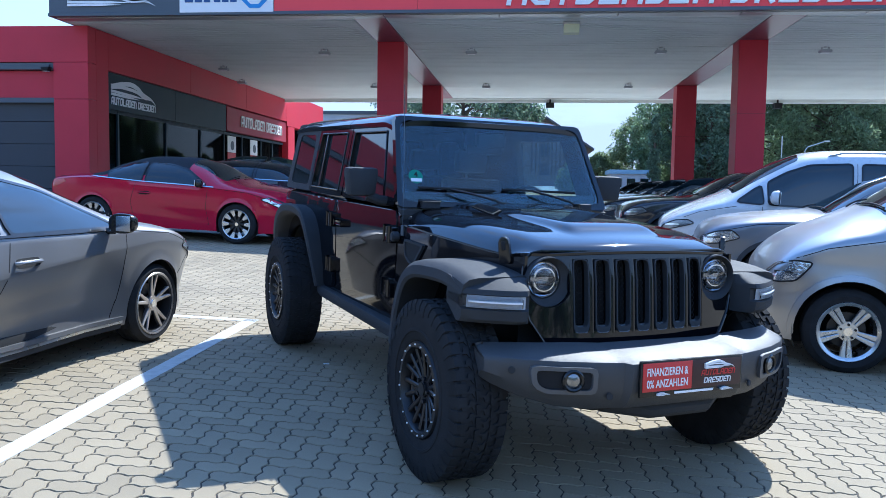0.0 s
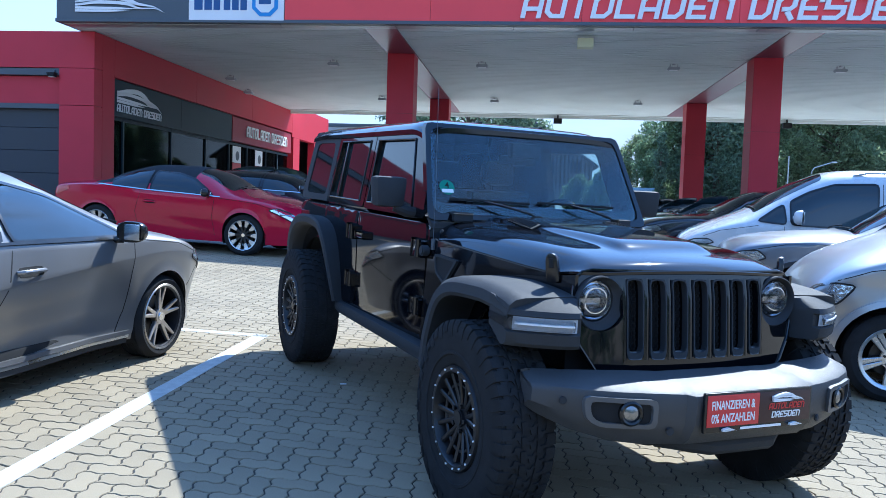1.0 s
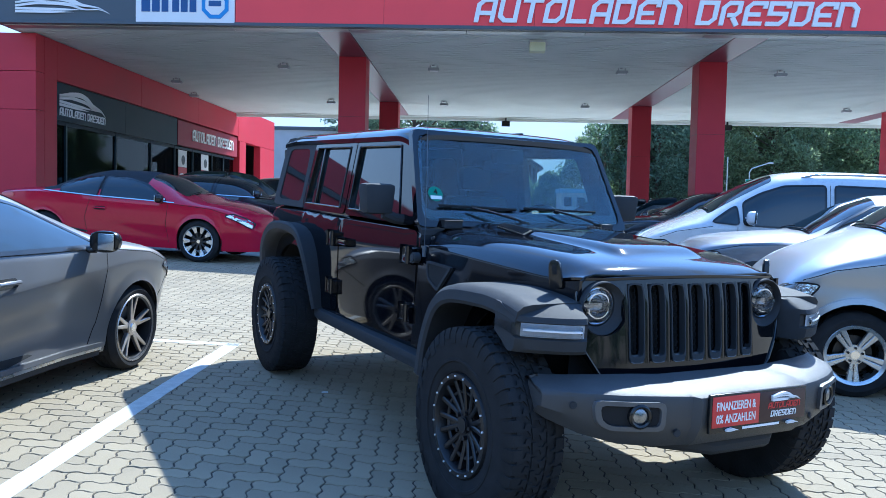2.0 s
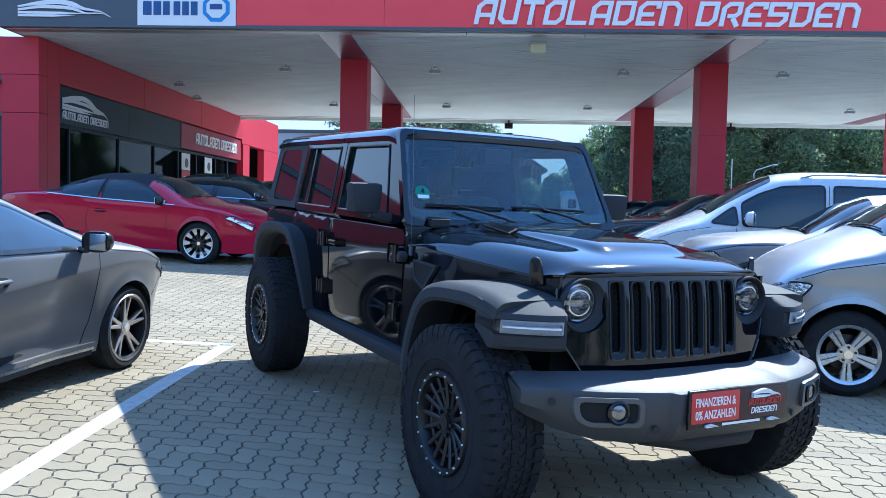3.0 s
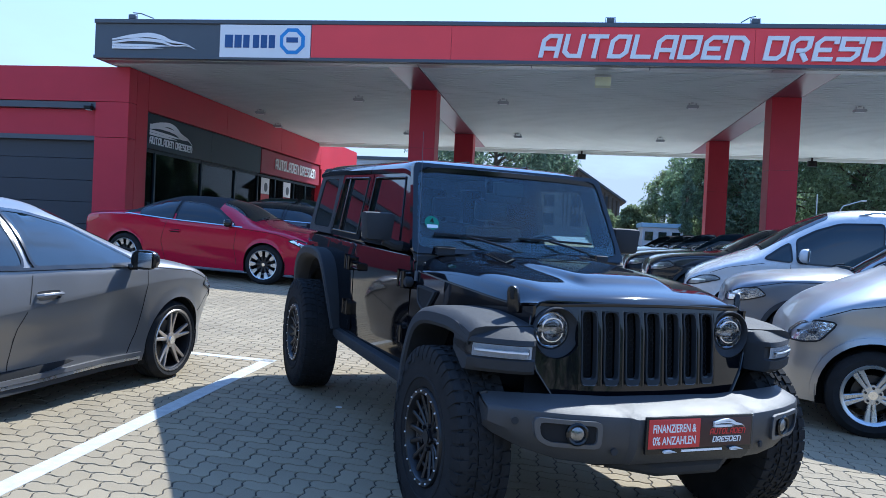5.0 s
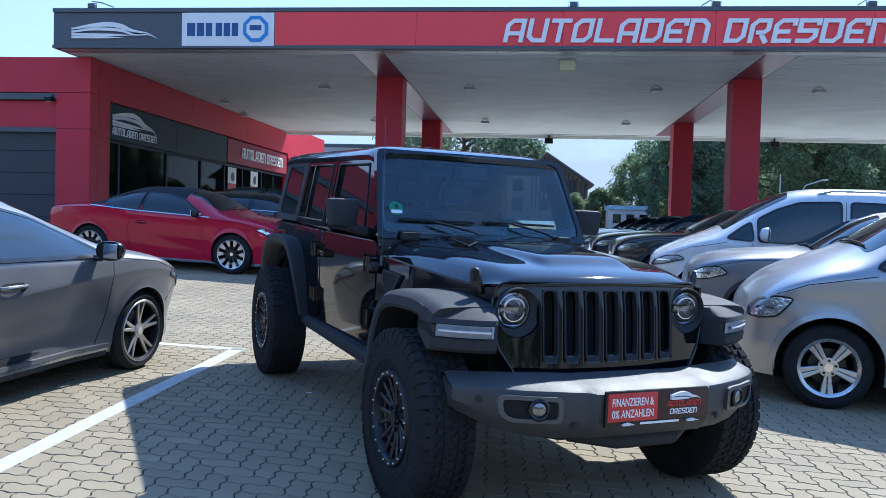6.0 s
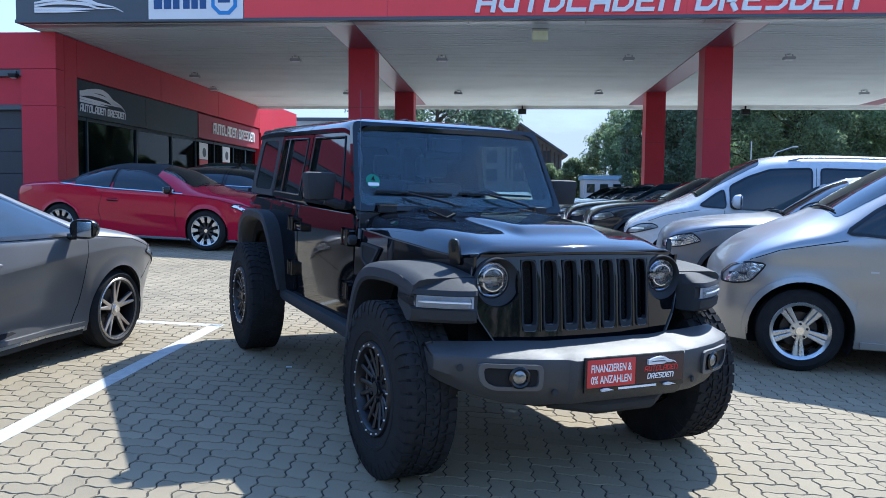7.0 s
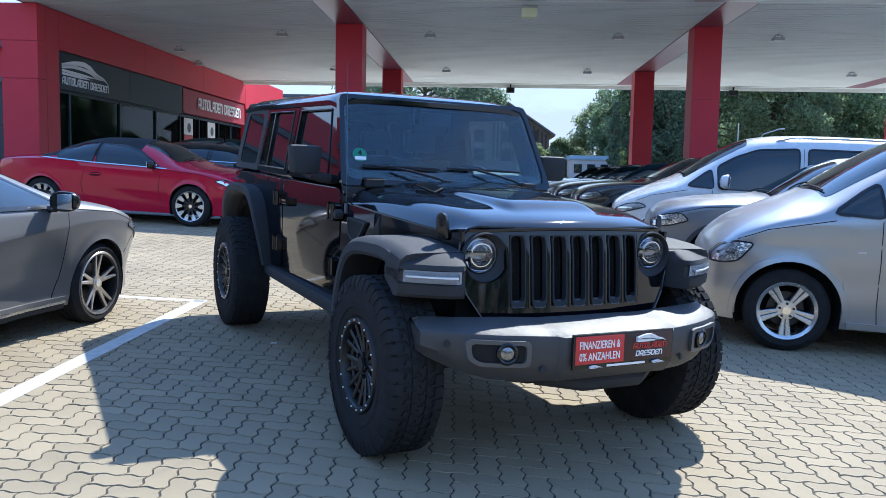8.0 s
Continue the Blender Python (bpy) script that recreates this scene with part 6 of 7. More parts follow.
    FACE = pose(0, 0, 0, 0, 0, 90)
    for text, y, z, w, h in (("FINANZIEREN &", -0.255, 0.012, 0.225, 0.036), ("0% ANZAHLEN", -0.255, -0.040, 0.225, 0.036)):
        part("lettering", lettering(text, w, h, 0.0015, 0.0, 0.012), M["white"], holder, smooth=False, at=Matrix.Translation((0.0195, y, z)) @ FACE)
    part("emblem", car_emblem(0.17, 0.034), M["white"], holder, smooth=False, at=Matrix.Translation((0.020, 0.06, 0.032)) @ FACE)
    part("lettering", square_lettering("AUTOLADEN", 0.20, 0.026, 0.0015, 0.17), M["plate_red"], holder, smooth=False, at=Matrix.Translation((0.0195, 0.045, -0.003)) @ FACE)
    part("lettering", square_lettering("DRESDEN", 0.16, 0.026, 0.0015, 0.17), M["white"], holder, smooth=False, at=Matrix.Translation((0.0195, 0.062, -0.038)) @ FACE)
    t = bmesh.new()
    box(t, 0.0165, 0.0180, -0.10, 0.12, -0.074, -0.064)
    part("bar", t, M["white"], holder, smooth=False)
    for y in (-0.20, 0.16):
        part("emblem", car_emblem(0.07, 0.012), M["white"], holder, smooth=False, at=Matrix.Translation((0.0175, y, -0.073)) @ FACE)

    # ---- wheel flares
    front_path = spline2([(-0.615, 0.55), (-0.575, 0.74), (-0.47, 0.94), (-0.30, 1.035), (0.0, 1.062), (0.14, 1.058), (0.24, 1.048), (0.33, 1.030)])
    rear_path = spline2([(-2.475, 0.555), (-2.51, 0.74), (-2.60, 0.945), (-2.74, 1.042), (-3.05, 1.062), (-3.34, 1.02), (-3.53, 0.88), (-3.60, 0.70)])
    section = [(0.60, -0.005), (0.86, 0.0), (0.905, 0.008), (0.930, 0.030), (0.936, 0.075), (0.925, 0.092), (0.90, 0.090), (0.62, 0.06)]
    for side in (1, -1):
        bm = sweep(front_path, section, side)
        rows = []
        for i in range(17):
            y = 0.615 + 0.319 * i / 16
            o = max(0.0, (y - 0.70) / 0.23)
            sink, edge = 0.022 * o ** 2, 0.012 * (i in (0, 16))
            prof = [(0.16, 0.90), (0.30, 0.868), (0.40, 0.832), (0.440, 0.834), (0.458, 0.850), (0.464, 0.894), (0.440, 0.902), (0.440, 0.956), (0.460, 0.963), (0.448, 0.985), (0.36, 1.024 - sink), (0.24, 1.048 - sink), (0.16, 1.050 - sink)]
            rows.append([bm.verts.new((x - (0.13 * o ** 1.4 * min(1, (x - 0.16) / 0.22) if x > 0.16 else 0) - edge * (x > 0.4), side * y, z)) for x, z in prof])
        for p, q in zip(rows, rows[1:]):
            for i in range(13):
                j = (i + 1) % 13
                bm.faces.new((p[i], p[j], q[j], q[i]))
        bm.faces.new(rows[0])
        bm.faces.new(rows[-1][::-1])
        for v in bm.verts:
            if v.co.x > 0.1:
                a = abs(v.co.y)
                if a < 0.615:
                    v.co.y = math.copysign(0.615, v.co.y)
                v.co.x = min(v.co.x, 0.345 + max(0.0, a - 0.615) / 0.05 * 0.115)
        flare = part("wheel_flare", bm, plastic, car, "matt charcoal wheel flare")
        bm = bmesh.new()
        lens = lambda y: 0.462 - 0.13 * max(0.0, (y - 0.70) / 0.23) ** 1.4
        rows = []
        for i in range(16):
            y = 0.700 + 0.220 * i / 15
            rows.append([bm.verts.new((lens(y) + o, side * y, z)) for o, z in ((-0.02, 0.908), (0.004, 0.908), (0.006, 0.930), (0.002, 0.950), (-0.03, 0.952))])
        for k in range(1, 6):
            y, x = 0.92 + 0.017 * (k > 0), lens(0.92) - 0.035 * k
            rows.append([bm.verts.new((x, side * (y + o), z)) for o, z in ((-0.02, 0.905 + 0.004 * k), (0.002, 0.905 + 0.004 * k), (0.003, 0.932), (0.002, 0.952), (-0.02, 0.954))])
        for a, b in zip(rows, rows[1:]):
            for i in range(5):
                j = (i + 1) % 5
                bm.faces.new((a[i], a[j], b[j], b[i]))
        bm.faces.new(rows[0])
        bm.faces.new(rows[-1][::-1])
        lamp = part("indicator_light", bm, M["lens"], flare, "clear wrap-around side lamp")
        bm = bmesh.new()
        rows = [[bm.verts.new((lens(y) + o, side * y, z)) for o, z in ((-0.008, 0.926), (0.008, 0.928), (0.008, 0.935), (-0.008, 0.937))] for y in [0.705 + 0.205 * i / 15 for i in range(16)]]
        for a, b in zip(rows, rows[1:]):
            for i in range(4):
                j = (i + 1) % 4
                bm.faces.new((a[i], a[j], b[j], b[i]))
        part("light_bar", bm, M["white"], lamp)
        bm = bmesh.new()
        rows = [[bm.verts.new((lens(y) + o, side * y, z)) for o, z in ((-0.05, 0.902), (-0.014, 0.902), (-0.012, 0.958), (-0.05, 0.958))] for y in [0.68 + 0.235 * i / 15 for i in range(16)]]
        for a, b in zip(rows, rows[1:]):
            for i in range(4):
                j = (i + 1) % 4
                bm.faces.new((a[i], a[j], b[j], b[i]))
        part("reflector", bm, M["milky"], lamp)
        part("wheel_flare", sweep(rear_path, [(y - 0.03, z) for y, z in section], side, lambda z: 0.07 * max(0.0, (1.0 - z) / 0.46) ** 1.3), plastic, car, "matt charcoal wheel flare")
        bm = bmesh.new()
        prism(bm, [(-0.58, 0.572), (-0.59, 0.510), (-0.66, 0.492), (-2.36, 0.492), (-2.46, 0.51), (-2.46, 0.572)], 0.66, 0.812, pose(0, 0, 0, 90, 0, 0), 0.022)
        for v in bm.verts:
            v.co.y *= -side
        part("side_step", bm, plastic, car)

    # ---- cabin: frames stand on a plane that leans inwards
    def lean(z):
        return 0.748 - 0.17 * (z - 1.26)
    for side in (1, -1):
        wall = lambda u, v, w: Vector((u, side * (lean(v) - w), v))
        # doors: lower panel on the tub, frame and glass above
        for outline, win, hole, hinge_x, handle in (
                ([(-0.985, 1.235), (-0.985, 0.62), (-1.10, 0.585), (-1.95, 0.585), (-2.085, 0.62), (-2.10, 1.235)], [(-1.03, 1.262), (-1.275, 1.795), (-2.10, 1.795), (-2.10, 1.262)], [(-1.24, 1.305), (-1.40, 1.722), (-2.045, 1.722), (-2.045, 1.305)], -1.05, -1.98),
                ([(-2.115, 1.235), (-2.115, 0.62), (-2.20, 0.585), (-2.43, 0.585), (-2.49, 0.68), (-2.56, 0.90), (-2.70, 1.04), (-2.86, 1.10), (-2.88, 1.235)], [(-2.115, 1.262), (-2.115, 1.795), (-2.93, 1.795), (-3.00, 1.262)], [(-2.21, 1.305), (-2.21, 1.722), (-2.86, 1.722), (-2.92, 1.305)], -2.17, -2.78)):
            door = part("door", tub.side_patch(outline, side, 0.007, 0.03, 3), black, car, "gloss black side door")
            frame = part("window_frame", sheet([rounded(win, 0.05), rounded(hole, 0.045)], 0.045, wall), black, door)
            part("window_pane", sheet([rounded([(u + (0.01 if u < sum(p[0] for p in hole) / 4 else -0.01) * -1, v) for u, v in hole], 0.045)], 0.005, lambda u, v, w: Vector((u, side * (lean(v) - 0.018 - w), v))), M["side_glass"] if side > 0 and hinge_x > -1.5 else M["tint"], door, "clear door window" if side > 0 and hinge_x > -1.5 else "dark reflecting window").visible_shadow = side < 0 or hinge_x < -1.5
            bm = bmesh.new()
            for a, b in ((0, 1), (1, 2), (2, 3), (3, 0)):
                p, q = hole[a], hole[b]
                tube(bm, [wall(*p, -0.002), wall(*[(p[i] + q[i]) / 2 for i in (0, 1)], -0.002), wall(*q, -0.002)], 0.006, 6)
            part("window_seal", bm, M["trim_black"], door)
            y = tub.Y(handle, 1.085)
            bm = bmesh.new()
            box(bm, handle - 0.085, handle + 0.085, side * (y + 0.018), side * (y + 0.036), 1.070, 1.100, 0.008)
            box(bm, handle + 0.050, handle + 0.088, side * (y - 0.005), side * (y + 0.030), 1.066, 1.106, 0.008)
            box(bm, handle - 0.088, handle - 0.055, side * (y - 0.005), side * (y + 0.030), 1.066, 1.106, 0.008)
            part("door_handle", bm, black, door)
            for z in (1.095, 0.765):
                y = tub.Y(hinge_x, z)
                bm = bmesh.new()
                box(bm, hinge_x - 0.085, hinge_x - 0.01, side * (y + 0.004), side * (y + 0.026), z - 0.045, z + 0.045, 0.010)
                cyl(bm, 0.020, 0.10, pose(hinge_x + 0.012, side * (y + 0.028), z), 14, bevel=0.004)
                box(bm, hinge_x + 0.02, hinge_x + 0.075, side * (y - 0.002), side * (y + 0.03), z - 0.04, z + 0.04, 0.010)
                part("door_hinge", bm, black, door)
        # hard-top quarter with its window
        part("hard_top_side", sheet([rounded([(-2.945, 1.262), (-2.945, 1.81), (-3.66, 1.81), (-3.74, 1.262)], 0.04), rounded([(-3.05, 1.31), (-3.05, 1.72), (-3.55, 1.72), (-3.62, 1.31)], 0.06)], 0.05, wall), plastic, car, "charcoal hard top")
        part("quarter_window", sheet([rounded([(-3.04, 1.30), (-3.04, 1.73), (-3.56, 1.73), (-3.63, 1.30)], 0.06)], 0.006, lambda u, v, w: Vector((u, side * (lean(v) - 0.006 - w), v))), M["tint"], car, "dark tinted quarter window")
        bm = bmesh.new()
        box(bm, -3.0, -2.05, side * 0.735, side * 0.70, 1.25, 1.285, 0.006)
        part("waist_rail", bm, black, car)
        # mirror
        bm = bmesh.new()
        t = bmesh.new()
        box(t, -0.050, 0.050, -0.094, 0.094, -0.086, 0.088, 0.030)
        for v in t.verts:
            v.co.y *= 1 + 0.12 * v.co.z / 0.1
        join(bm, t, pose(-1.21, side * 0.905, 1.400, 0, 0, side * -6))
        tube(bm, [(-1.20, side * 0.72, 1.285), (-1.20, side * 0.79, 1.290), (-1.21, side * 0.86, 1.318)], 0.032, 10)
        mirror = part("door_mirror", bm, plastic, car, "square charcoal door mirror")
        bm = bmesh.new()
        box(bm, -1.264, -1.259, side * 0.832, side * 0.985, 1.33, 1.475, 0.002)
        part("mirror_glass", bm, M["chrome"], mirror)
        # vent in the wing behind the front wheel: bright edge round a dark pocket
        def wing(u, v, w):
            return Vector((u, side * (wide(u) + 0.030 + 0.03 * (1.12 - v) / 0.5 - w), v))
        loop = rounded([(-0.60, 1.075), (-0.86, 1.085), (-0.83, 0.985), (-0.72, 0.93)], 0.02)
        hole = rounded([(-0.63, 1.064), (-0.845, 1.072), (-0.82, 0.993), (-0.725, 0.95)], 0.018)
        vent = part("wing_vent", sheet([loop, hole], 0.02, wing), plastic, car, "charcoal edged wing vent")
        part("vent_pocket", sheet([hole], 0.008, lambda u, v, w: wing(u, v, w + 0.006)), M["dark"], vent)
        bm = bmesh.new()
        box(bm, -2.745, -2.715, side * (lean(1.3) + 0.001), side * (lean(1.3) - 0.02), 1.30, 1.725, 0.004)
        for v in bm.verts:
            v.co.y -= side * 0.17 * (v.co.z - 1.30)
        part("window_divider", bm, M["trim_black"], car)
        # bonnet latch
        bm = bmesh.new()
        sheet_m = pose(0.205, side * (wide(0.205) + 0.030), 1.130, 0, -8, side * -38)
        t = bmesh.new()
        prism(t, rounded([(-0.032, -0.055), (0.032, -0.055), (0.026, 0.06), (0.010, 0.075), (-0.010, 0.075), (-0.026, 0.06)], 0.02), -0.012, 0.012, pose(0, 0, 0, 90, 0, 0), 0.004)
        join(bm, t, sheet_m)
        latch = part("bonnet_latch", bm, M["trim_black"], car)
        t = bmesh.new()
        box(t, -0.010, 0.010, -0.016, 0.016, 0.010, 0.052, 0.003)
        t.transform(sheet_m)
        part("latch_loop", t, M["dark"], latch)
        bm = bmesh.new()
        cyl(bm, 0.013, 0.012, Matrix.Translation((-0.88, side * (wide(-0.88) - 0.015), 1.205)) @ pose(0, 0, 0, 60 * -side, 0, 0), 14, bevel=0.003)
        part("body_bolt", bm, plastic, car)
        bm = bmesh.new()
        cyl(bm, 0.030, 0.05, pose(-0.945, side * 0.772, 1.09, 90), 14, bevel=0.008)
        part("antenna_base", bm, plastic, car)
    # roof: two lift-out panels in front of the rear shell
    for x0, x1 in ((-1.235, -2.165), (-2.175, -3.70)):
        bm = bmesh.new()
        rows = []
        n = 16
        for i in range(n + 1):
            x = x0 + (x1 - x0) * i / n
            zc = 1.856 - 0.055 * max(0.0, (x + 1.50) / 0.265) ** 2 - 0.02 * max(0, (-3.3 - x) / 0.4) ** 2
            row = []
            for k in range(25):
                a = -1 + 2 * k / 24
                u = math.copysign(1 - (1 - abs(a)) ** 1.6, a)
                row.append(bm.verts.new((x, u * 0.672, zc - 0.010 * u * u - 0.065 * abs(u) ** 14)))
            rows.append(row)
        for a, b in zip(rows, rows[1:]):
            for k in range(24):
                bm.faces.new((a[k], a[k + 1], b[k + 1], b[k]))
        thicken(bm, Vector((0, 0, -0.03)))
        part("roof_panel", bm, black, car, "black removable roof panel")
    bm = bmesh.new()
    for y in (-0.22, 0.22):
        box(bm, -2.10, -1.45, y - 0.012, y + 0.012, 1.850, 1.862, 0.004)
    part("roof_rib", bm, black, car)
    # windscreen frame and glass
    def screen(u, v, w):
        f = (v - 1.285) / 0.525
        return Vector((-0.985 - 0.27 * f - w, u, v))
    outer = [(-0.752, 1.262), (0.752, 1.262), (0.680, 1.818), (-0.680, 1.818)]
    inner = [(-0.715, 1.296), (0.715, 1.296), (0.652, 1.792), (-0.652, 1.792)]
    part("windscreen_frame", sheet([rounded(outer, 0.04), rounded(inner, 0.06)], 0.05, screen), black, car, "gloss black windscreen frame")
    part("windscreen", sheet([rounded([(u * 1.01, v) for u, v in inner], 0.06)], 0.005, lambda u, v, w: screen(u, v, w + 0.008)), M["screen"], car, "tall flat windscreen").visible_shadow = False
    bm = bmesh.new()
    join(bm, sheet([rounded([(-0.712, 1.299), (0.712, 1.299), (0.649, 1.789), (-0.649, 1.789)], 0.06), rounded([(-0.690, 1.350), (0.690, 1.350), (0.628, 1.760), (-0.628, 1.760)], 0.06)], 0.002, lambda u, v, w: screen(u, v, w + 0.014)))
    part("glass_border", bm, M["trim_black"], car)
    bm = bmesh.new()
    cyl(bm, 0.047, 0.001, Matrix.Translation(screen(-0.600, 1.445, 0.006)) @ pose(0, 0, 0, 0, 62, 0), 24)
    sticker = part("badge_sticker", bm, M["green"], car, "round green window sticker", at=None)
    part("lettering", lettering("4", 0.026, 0.036, 0.0006, 0, 0.02), M["dark"], sticker, smooth=False, at=Matrix.Translation(screen(-0.613, 1.442, 0.002)) @ pose(0, 0, 0, 0, -28, 0) @ FACE)
    bm = bmesh.new()
    box(bm, -0.0, 0.0015, -0.036, 0.036, -0.034, -0.012)
    bm.transform(Matrix.Translation(screen(-0.600, 1.445, 0.004)) @ pose(0, 0, 0, 0, -28, 0))
    part("bar", bm, M["white"], sticker, smooth=False)
    bm = bmesh.new()
    box(bm, -1.30, -1.235, -0.10, 0.10, 1.645, 1.735, 0.012)
    part("camera_pod", bm, M["dark"], car)
    # rear wall of the hard top, with its window
    back = lambda u, v, w: Vector((-3.735 + 0.14 * (v - 1.26) + w, u, v))
    part("rear_wall", sheet([rounded([(-0.74, 1.262), (0.74, 1.262), (0.655, 1.82), (-0.655, 1.82)], 0.04), rounded([(-0.58, 1.33), (0.58, 1.33), (0.53, 1.72), (-0.53, 1.72)], 0.05)], 0.04, back), plastic, car)
    part("rear_window", sheet([rounded([(-0.59, 1.32), (0.59, 1.32), (0.54, 1.73), (-0.54, 1.73)], 0.05)], 0.005, lambda u, v, w: back(u, v, w + 0.01)), M["tint"], car)
    # cowl, wipers, antenna
    bm = bmesh.new()
    rows = []
    for i in range(9):
        x = -0.955 - 0.07 * i / 8
        rows.append([bm.verts.new((x, -0.735 + 1.47 * k / 30, 1.252 + 0.055 * (i / 8) ** 1.5 + 0.006 * math.cos(k * 0.2 - 3))) for k in range(31)])
    for a, b in zip(rows, rows[1:]):
        for k in range(30):
            bm.faces.new((a[k], a[k + 1], b[k + 1], b[k]))
    thicken(bm, Vector((0, 0, -0.03)))
    part("cowl", bm, plastic, car)
    for y0, y1, pivot in ((-0.60, -0.08, -0.05), (-0.02, 0.52, 0.50)):
        bm = bmesh.new()
        p = Vector((-0.945, pivot, 1.285))
        tip = screen((y0 + y1) / 2 - 0.06, 1.375, -0.035)
        tube(bm, [p, p + Vector((0.0, -0.06, 0.03)), p * 0.4 + tip * 0.6 + Vector((0.012, 0, 0.01)), tip], 0.0075, 8)
        cyl(bm, 0.022, 0.04, Matrix.Translation(p), 12, bevel=0.005)
        arm = part("wiper", bm, M["trim_black"], car)
        bm = bmesh.new()
        tube(bm, [screen(y0 + (y1 - y0) * k / 8, 1.372 + 0.010 * (1 - k / 8), -0.012) for k in range(9)], 0.0075, 6)
        part("wiper_blade", bm, M["dark"], arm)
    for side in (1, -1):
        bm = bmesh.new()
        box(bm, -1.0, -0.93, side * 0.50, side * 0.60, 1.262, 1.302, 0.008)
        part("screen_bumper", bm, plastic, car)
    bm = bmesh.new()
    tube(bm, [(-0.90, -0.742, 1.10), (-0.905, -0.745, 1.50), (-0.93, -0.75, 1.98)], 0.0016, 5)
    cyl(bm, 0.012, 0.06, pose(-0.90, -0.742, 1.13), 10)
    part("antenna", bm, M["grey"], car)
    # interior
    bm = bmesh.new()
    box(bm, -3.65, -1.0, -0.68, 0.68, 0.60, 0.66, 0.01)
    box(bm, -1.25, -1.02, -0.70, 0.70, 1.02, 1.27, 0.05)
    part("dashboard", bm, M["seat"], car)
    for x, y, wd in ((-1.95, 0.36, 0.25), (-1.95, -0.36, 0.25), (-2.85, 0.0, 0.60)):
        bm = bmesh.new()
        box(bm, x - 0.25, x + 0.28, y - wd, y + wd, 0.80, 0.95, 0.05)
        box(bm, x - 0.36, x - 0.22, y - wd, y + wd, 0.92, 1.42, 0.05)
        for yy in ((y,) if wd < 0.4 else (-0.35, 0.35)):
            box(bm, x - 0.38, x - 0.27, yy - 0.13, yy + 0.13, 1.46, 1.64, 0.045)
            tube(bm, [(x - 0.32, yy - 0.05, 1.38), (x - 0.32, yy - 0.05, 1.48)], 0.008, 6)
        part("seat", bm, M["seat"], car)
    bm = bmesh.new()
    ring = [Vector((-1.42 + 0.06 * math.sin(a), 0.36 + 0.19 * math.cos(a), 1.21 + 0.18 * math.sin(a))) for a in [2 * math.pi * i / 28 for i in range(29)]]
    tube(bm, ring, 0.015, 8)
    tube(bm, [(-1.44, 0.19, 1.21), (-1.42, 0.36, 1.19), (-1.44, 0.53, 1.21)], 0.02, 6)
    part("steering_wheel", bm, M["dark"], car)
    bm = bmesh.new()
    box(bm, -1.36, -1.33, -0.13, 0.13, 1.60, 1.66, 0.012)
    part("rear_view_mirror", bm, M["dark"], car)
    # chassis
    bm = bmesh.new()
    for y in (-0.42, 0.42):
        box(bm, -3.6, 0.5, y - 0.05, y + 0.05, 0.48, 0.60, 0.01)
    tube(bm, [(0, -0.75, 0.44), (0, 0.75, 0.44)], 0.055, 10)
    tube(bm, [(-3.008, -0.75, 0.44), (-3.008, 0.75, 0.44)], 0.055, 10)
    box(bm, -0.5, 0.3, -0.35, 0.35, 0.42, 0.95, 0.03)
    box(bm, -3.0, -0.7, -0.60, 0.60, 0.52, 0.62, 0.02)
    part("chassis", bm, M["dark"], car)
    # wheels
    meshes = terrain_wheel_meshes()
    for x in (0.0, -3.008):
        for side in (1, -1):
            wheel = part("wheel", meshes[0], None, car, "mud-terrain tyre", at=pose(x, side * 0.995, 0.438, 90 if side < 0 else -90, 0, 0) @ pose(0, 0, 0, 0, 0, 17 * x))
            tagged(part("tread", meshes[4], None, wheel), "interlocking rubber tread blocks", kind="stuff")
            part("rim", meshes[1], None, wheel, "black paired-spoke rim")
            for i in range(20):
                part("rim_bolt", meshes[2], None, wheel, at=pose(0, 0, 0, 0, 0, 18 * i + 9))
            part("hub", meshes[3], None, wheel)
    return car


offroader = build_offroader(lot(0.297, 4.449, -55.1))


# ---------------------------------------------------------------- behind the yard
def leaf_cloud(clumps, per, size, rng):
    """Leaves in clumps: each leaf a small folded blade. clumps: rows of centre and radius."""
    at = np.repeat(np.array(clumps, float), per, axis=0)
    n = len(at)

    def unit():
        d = rng.normal(size=(n, 3))
        return d / np.linalg.norm(d, axis=1)[:, None]
    c = at[:, :3] + unit() * (at[:, 3] * rng.rand(n) ** 0.45)[:, None]
    a = unit()
    b = np.cross(a, unit())
    b /= np.linalg.norm(b, axis=1)[:, None] + 1e-9
    s = (size * (0.6 + 0.8 * rng.rand(n)))[:, None]
    up = np.cross(a, b) * s * 0.22
    V = np.stack([c - a * s, c + b * s * 0.45 + up, c + a * s, c - b * s * 0.45 + up], axis=1).reshape(-1, 3).tolist()
    F = [q for k in range(0, 4 * n, 4) for q in ((k, k + 1, k + 2), (k, k + 2, k + 3))]
    me = bpy.data.meshes.new("leaves")
    me.from_pydata(V, [], F)
    return me


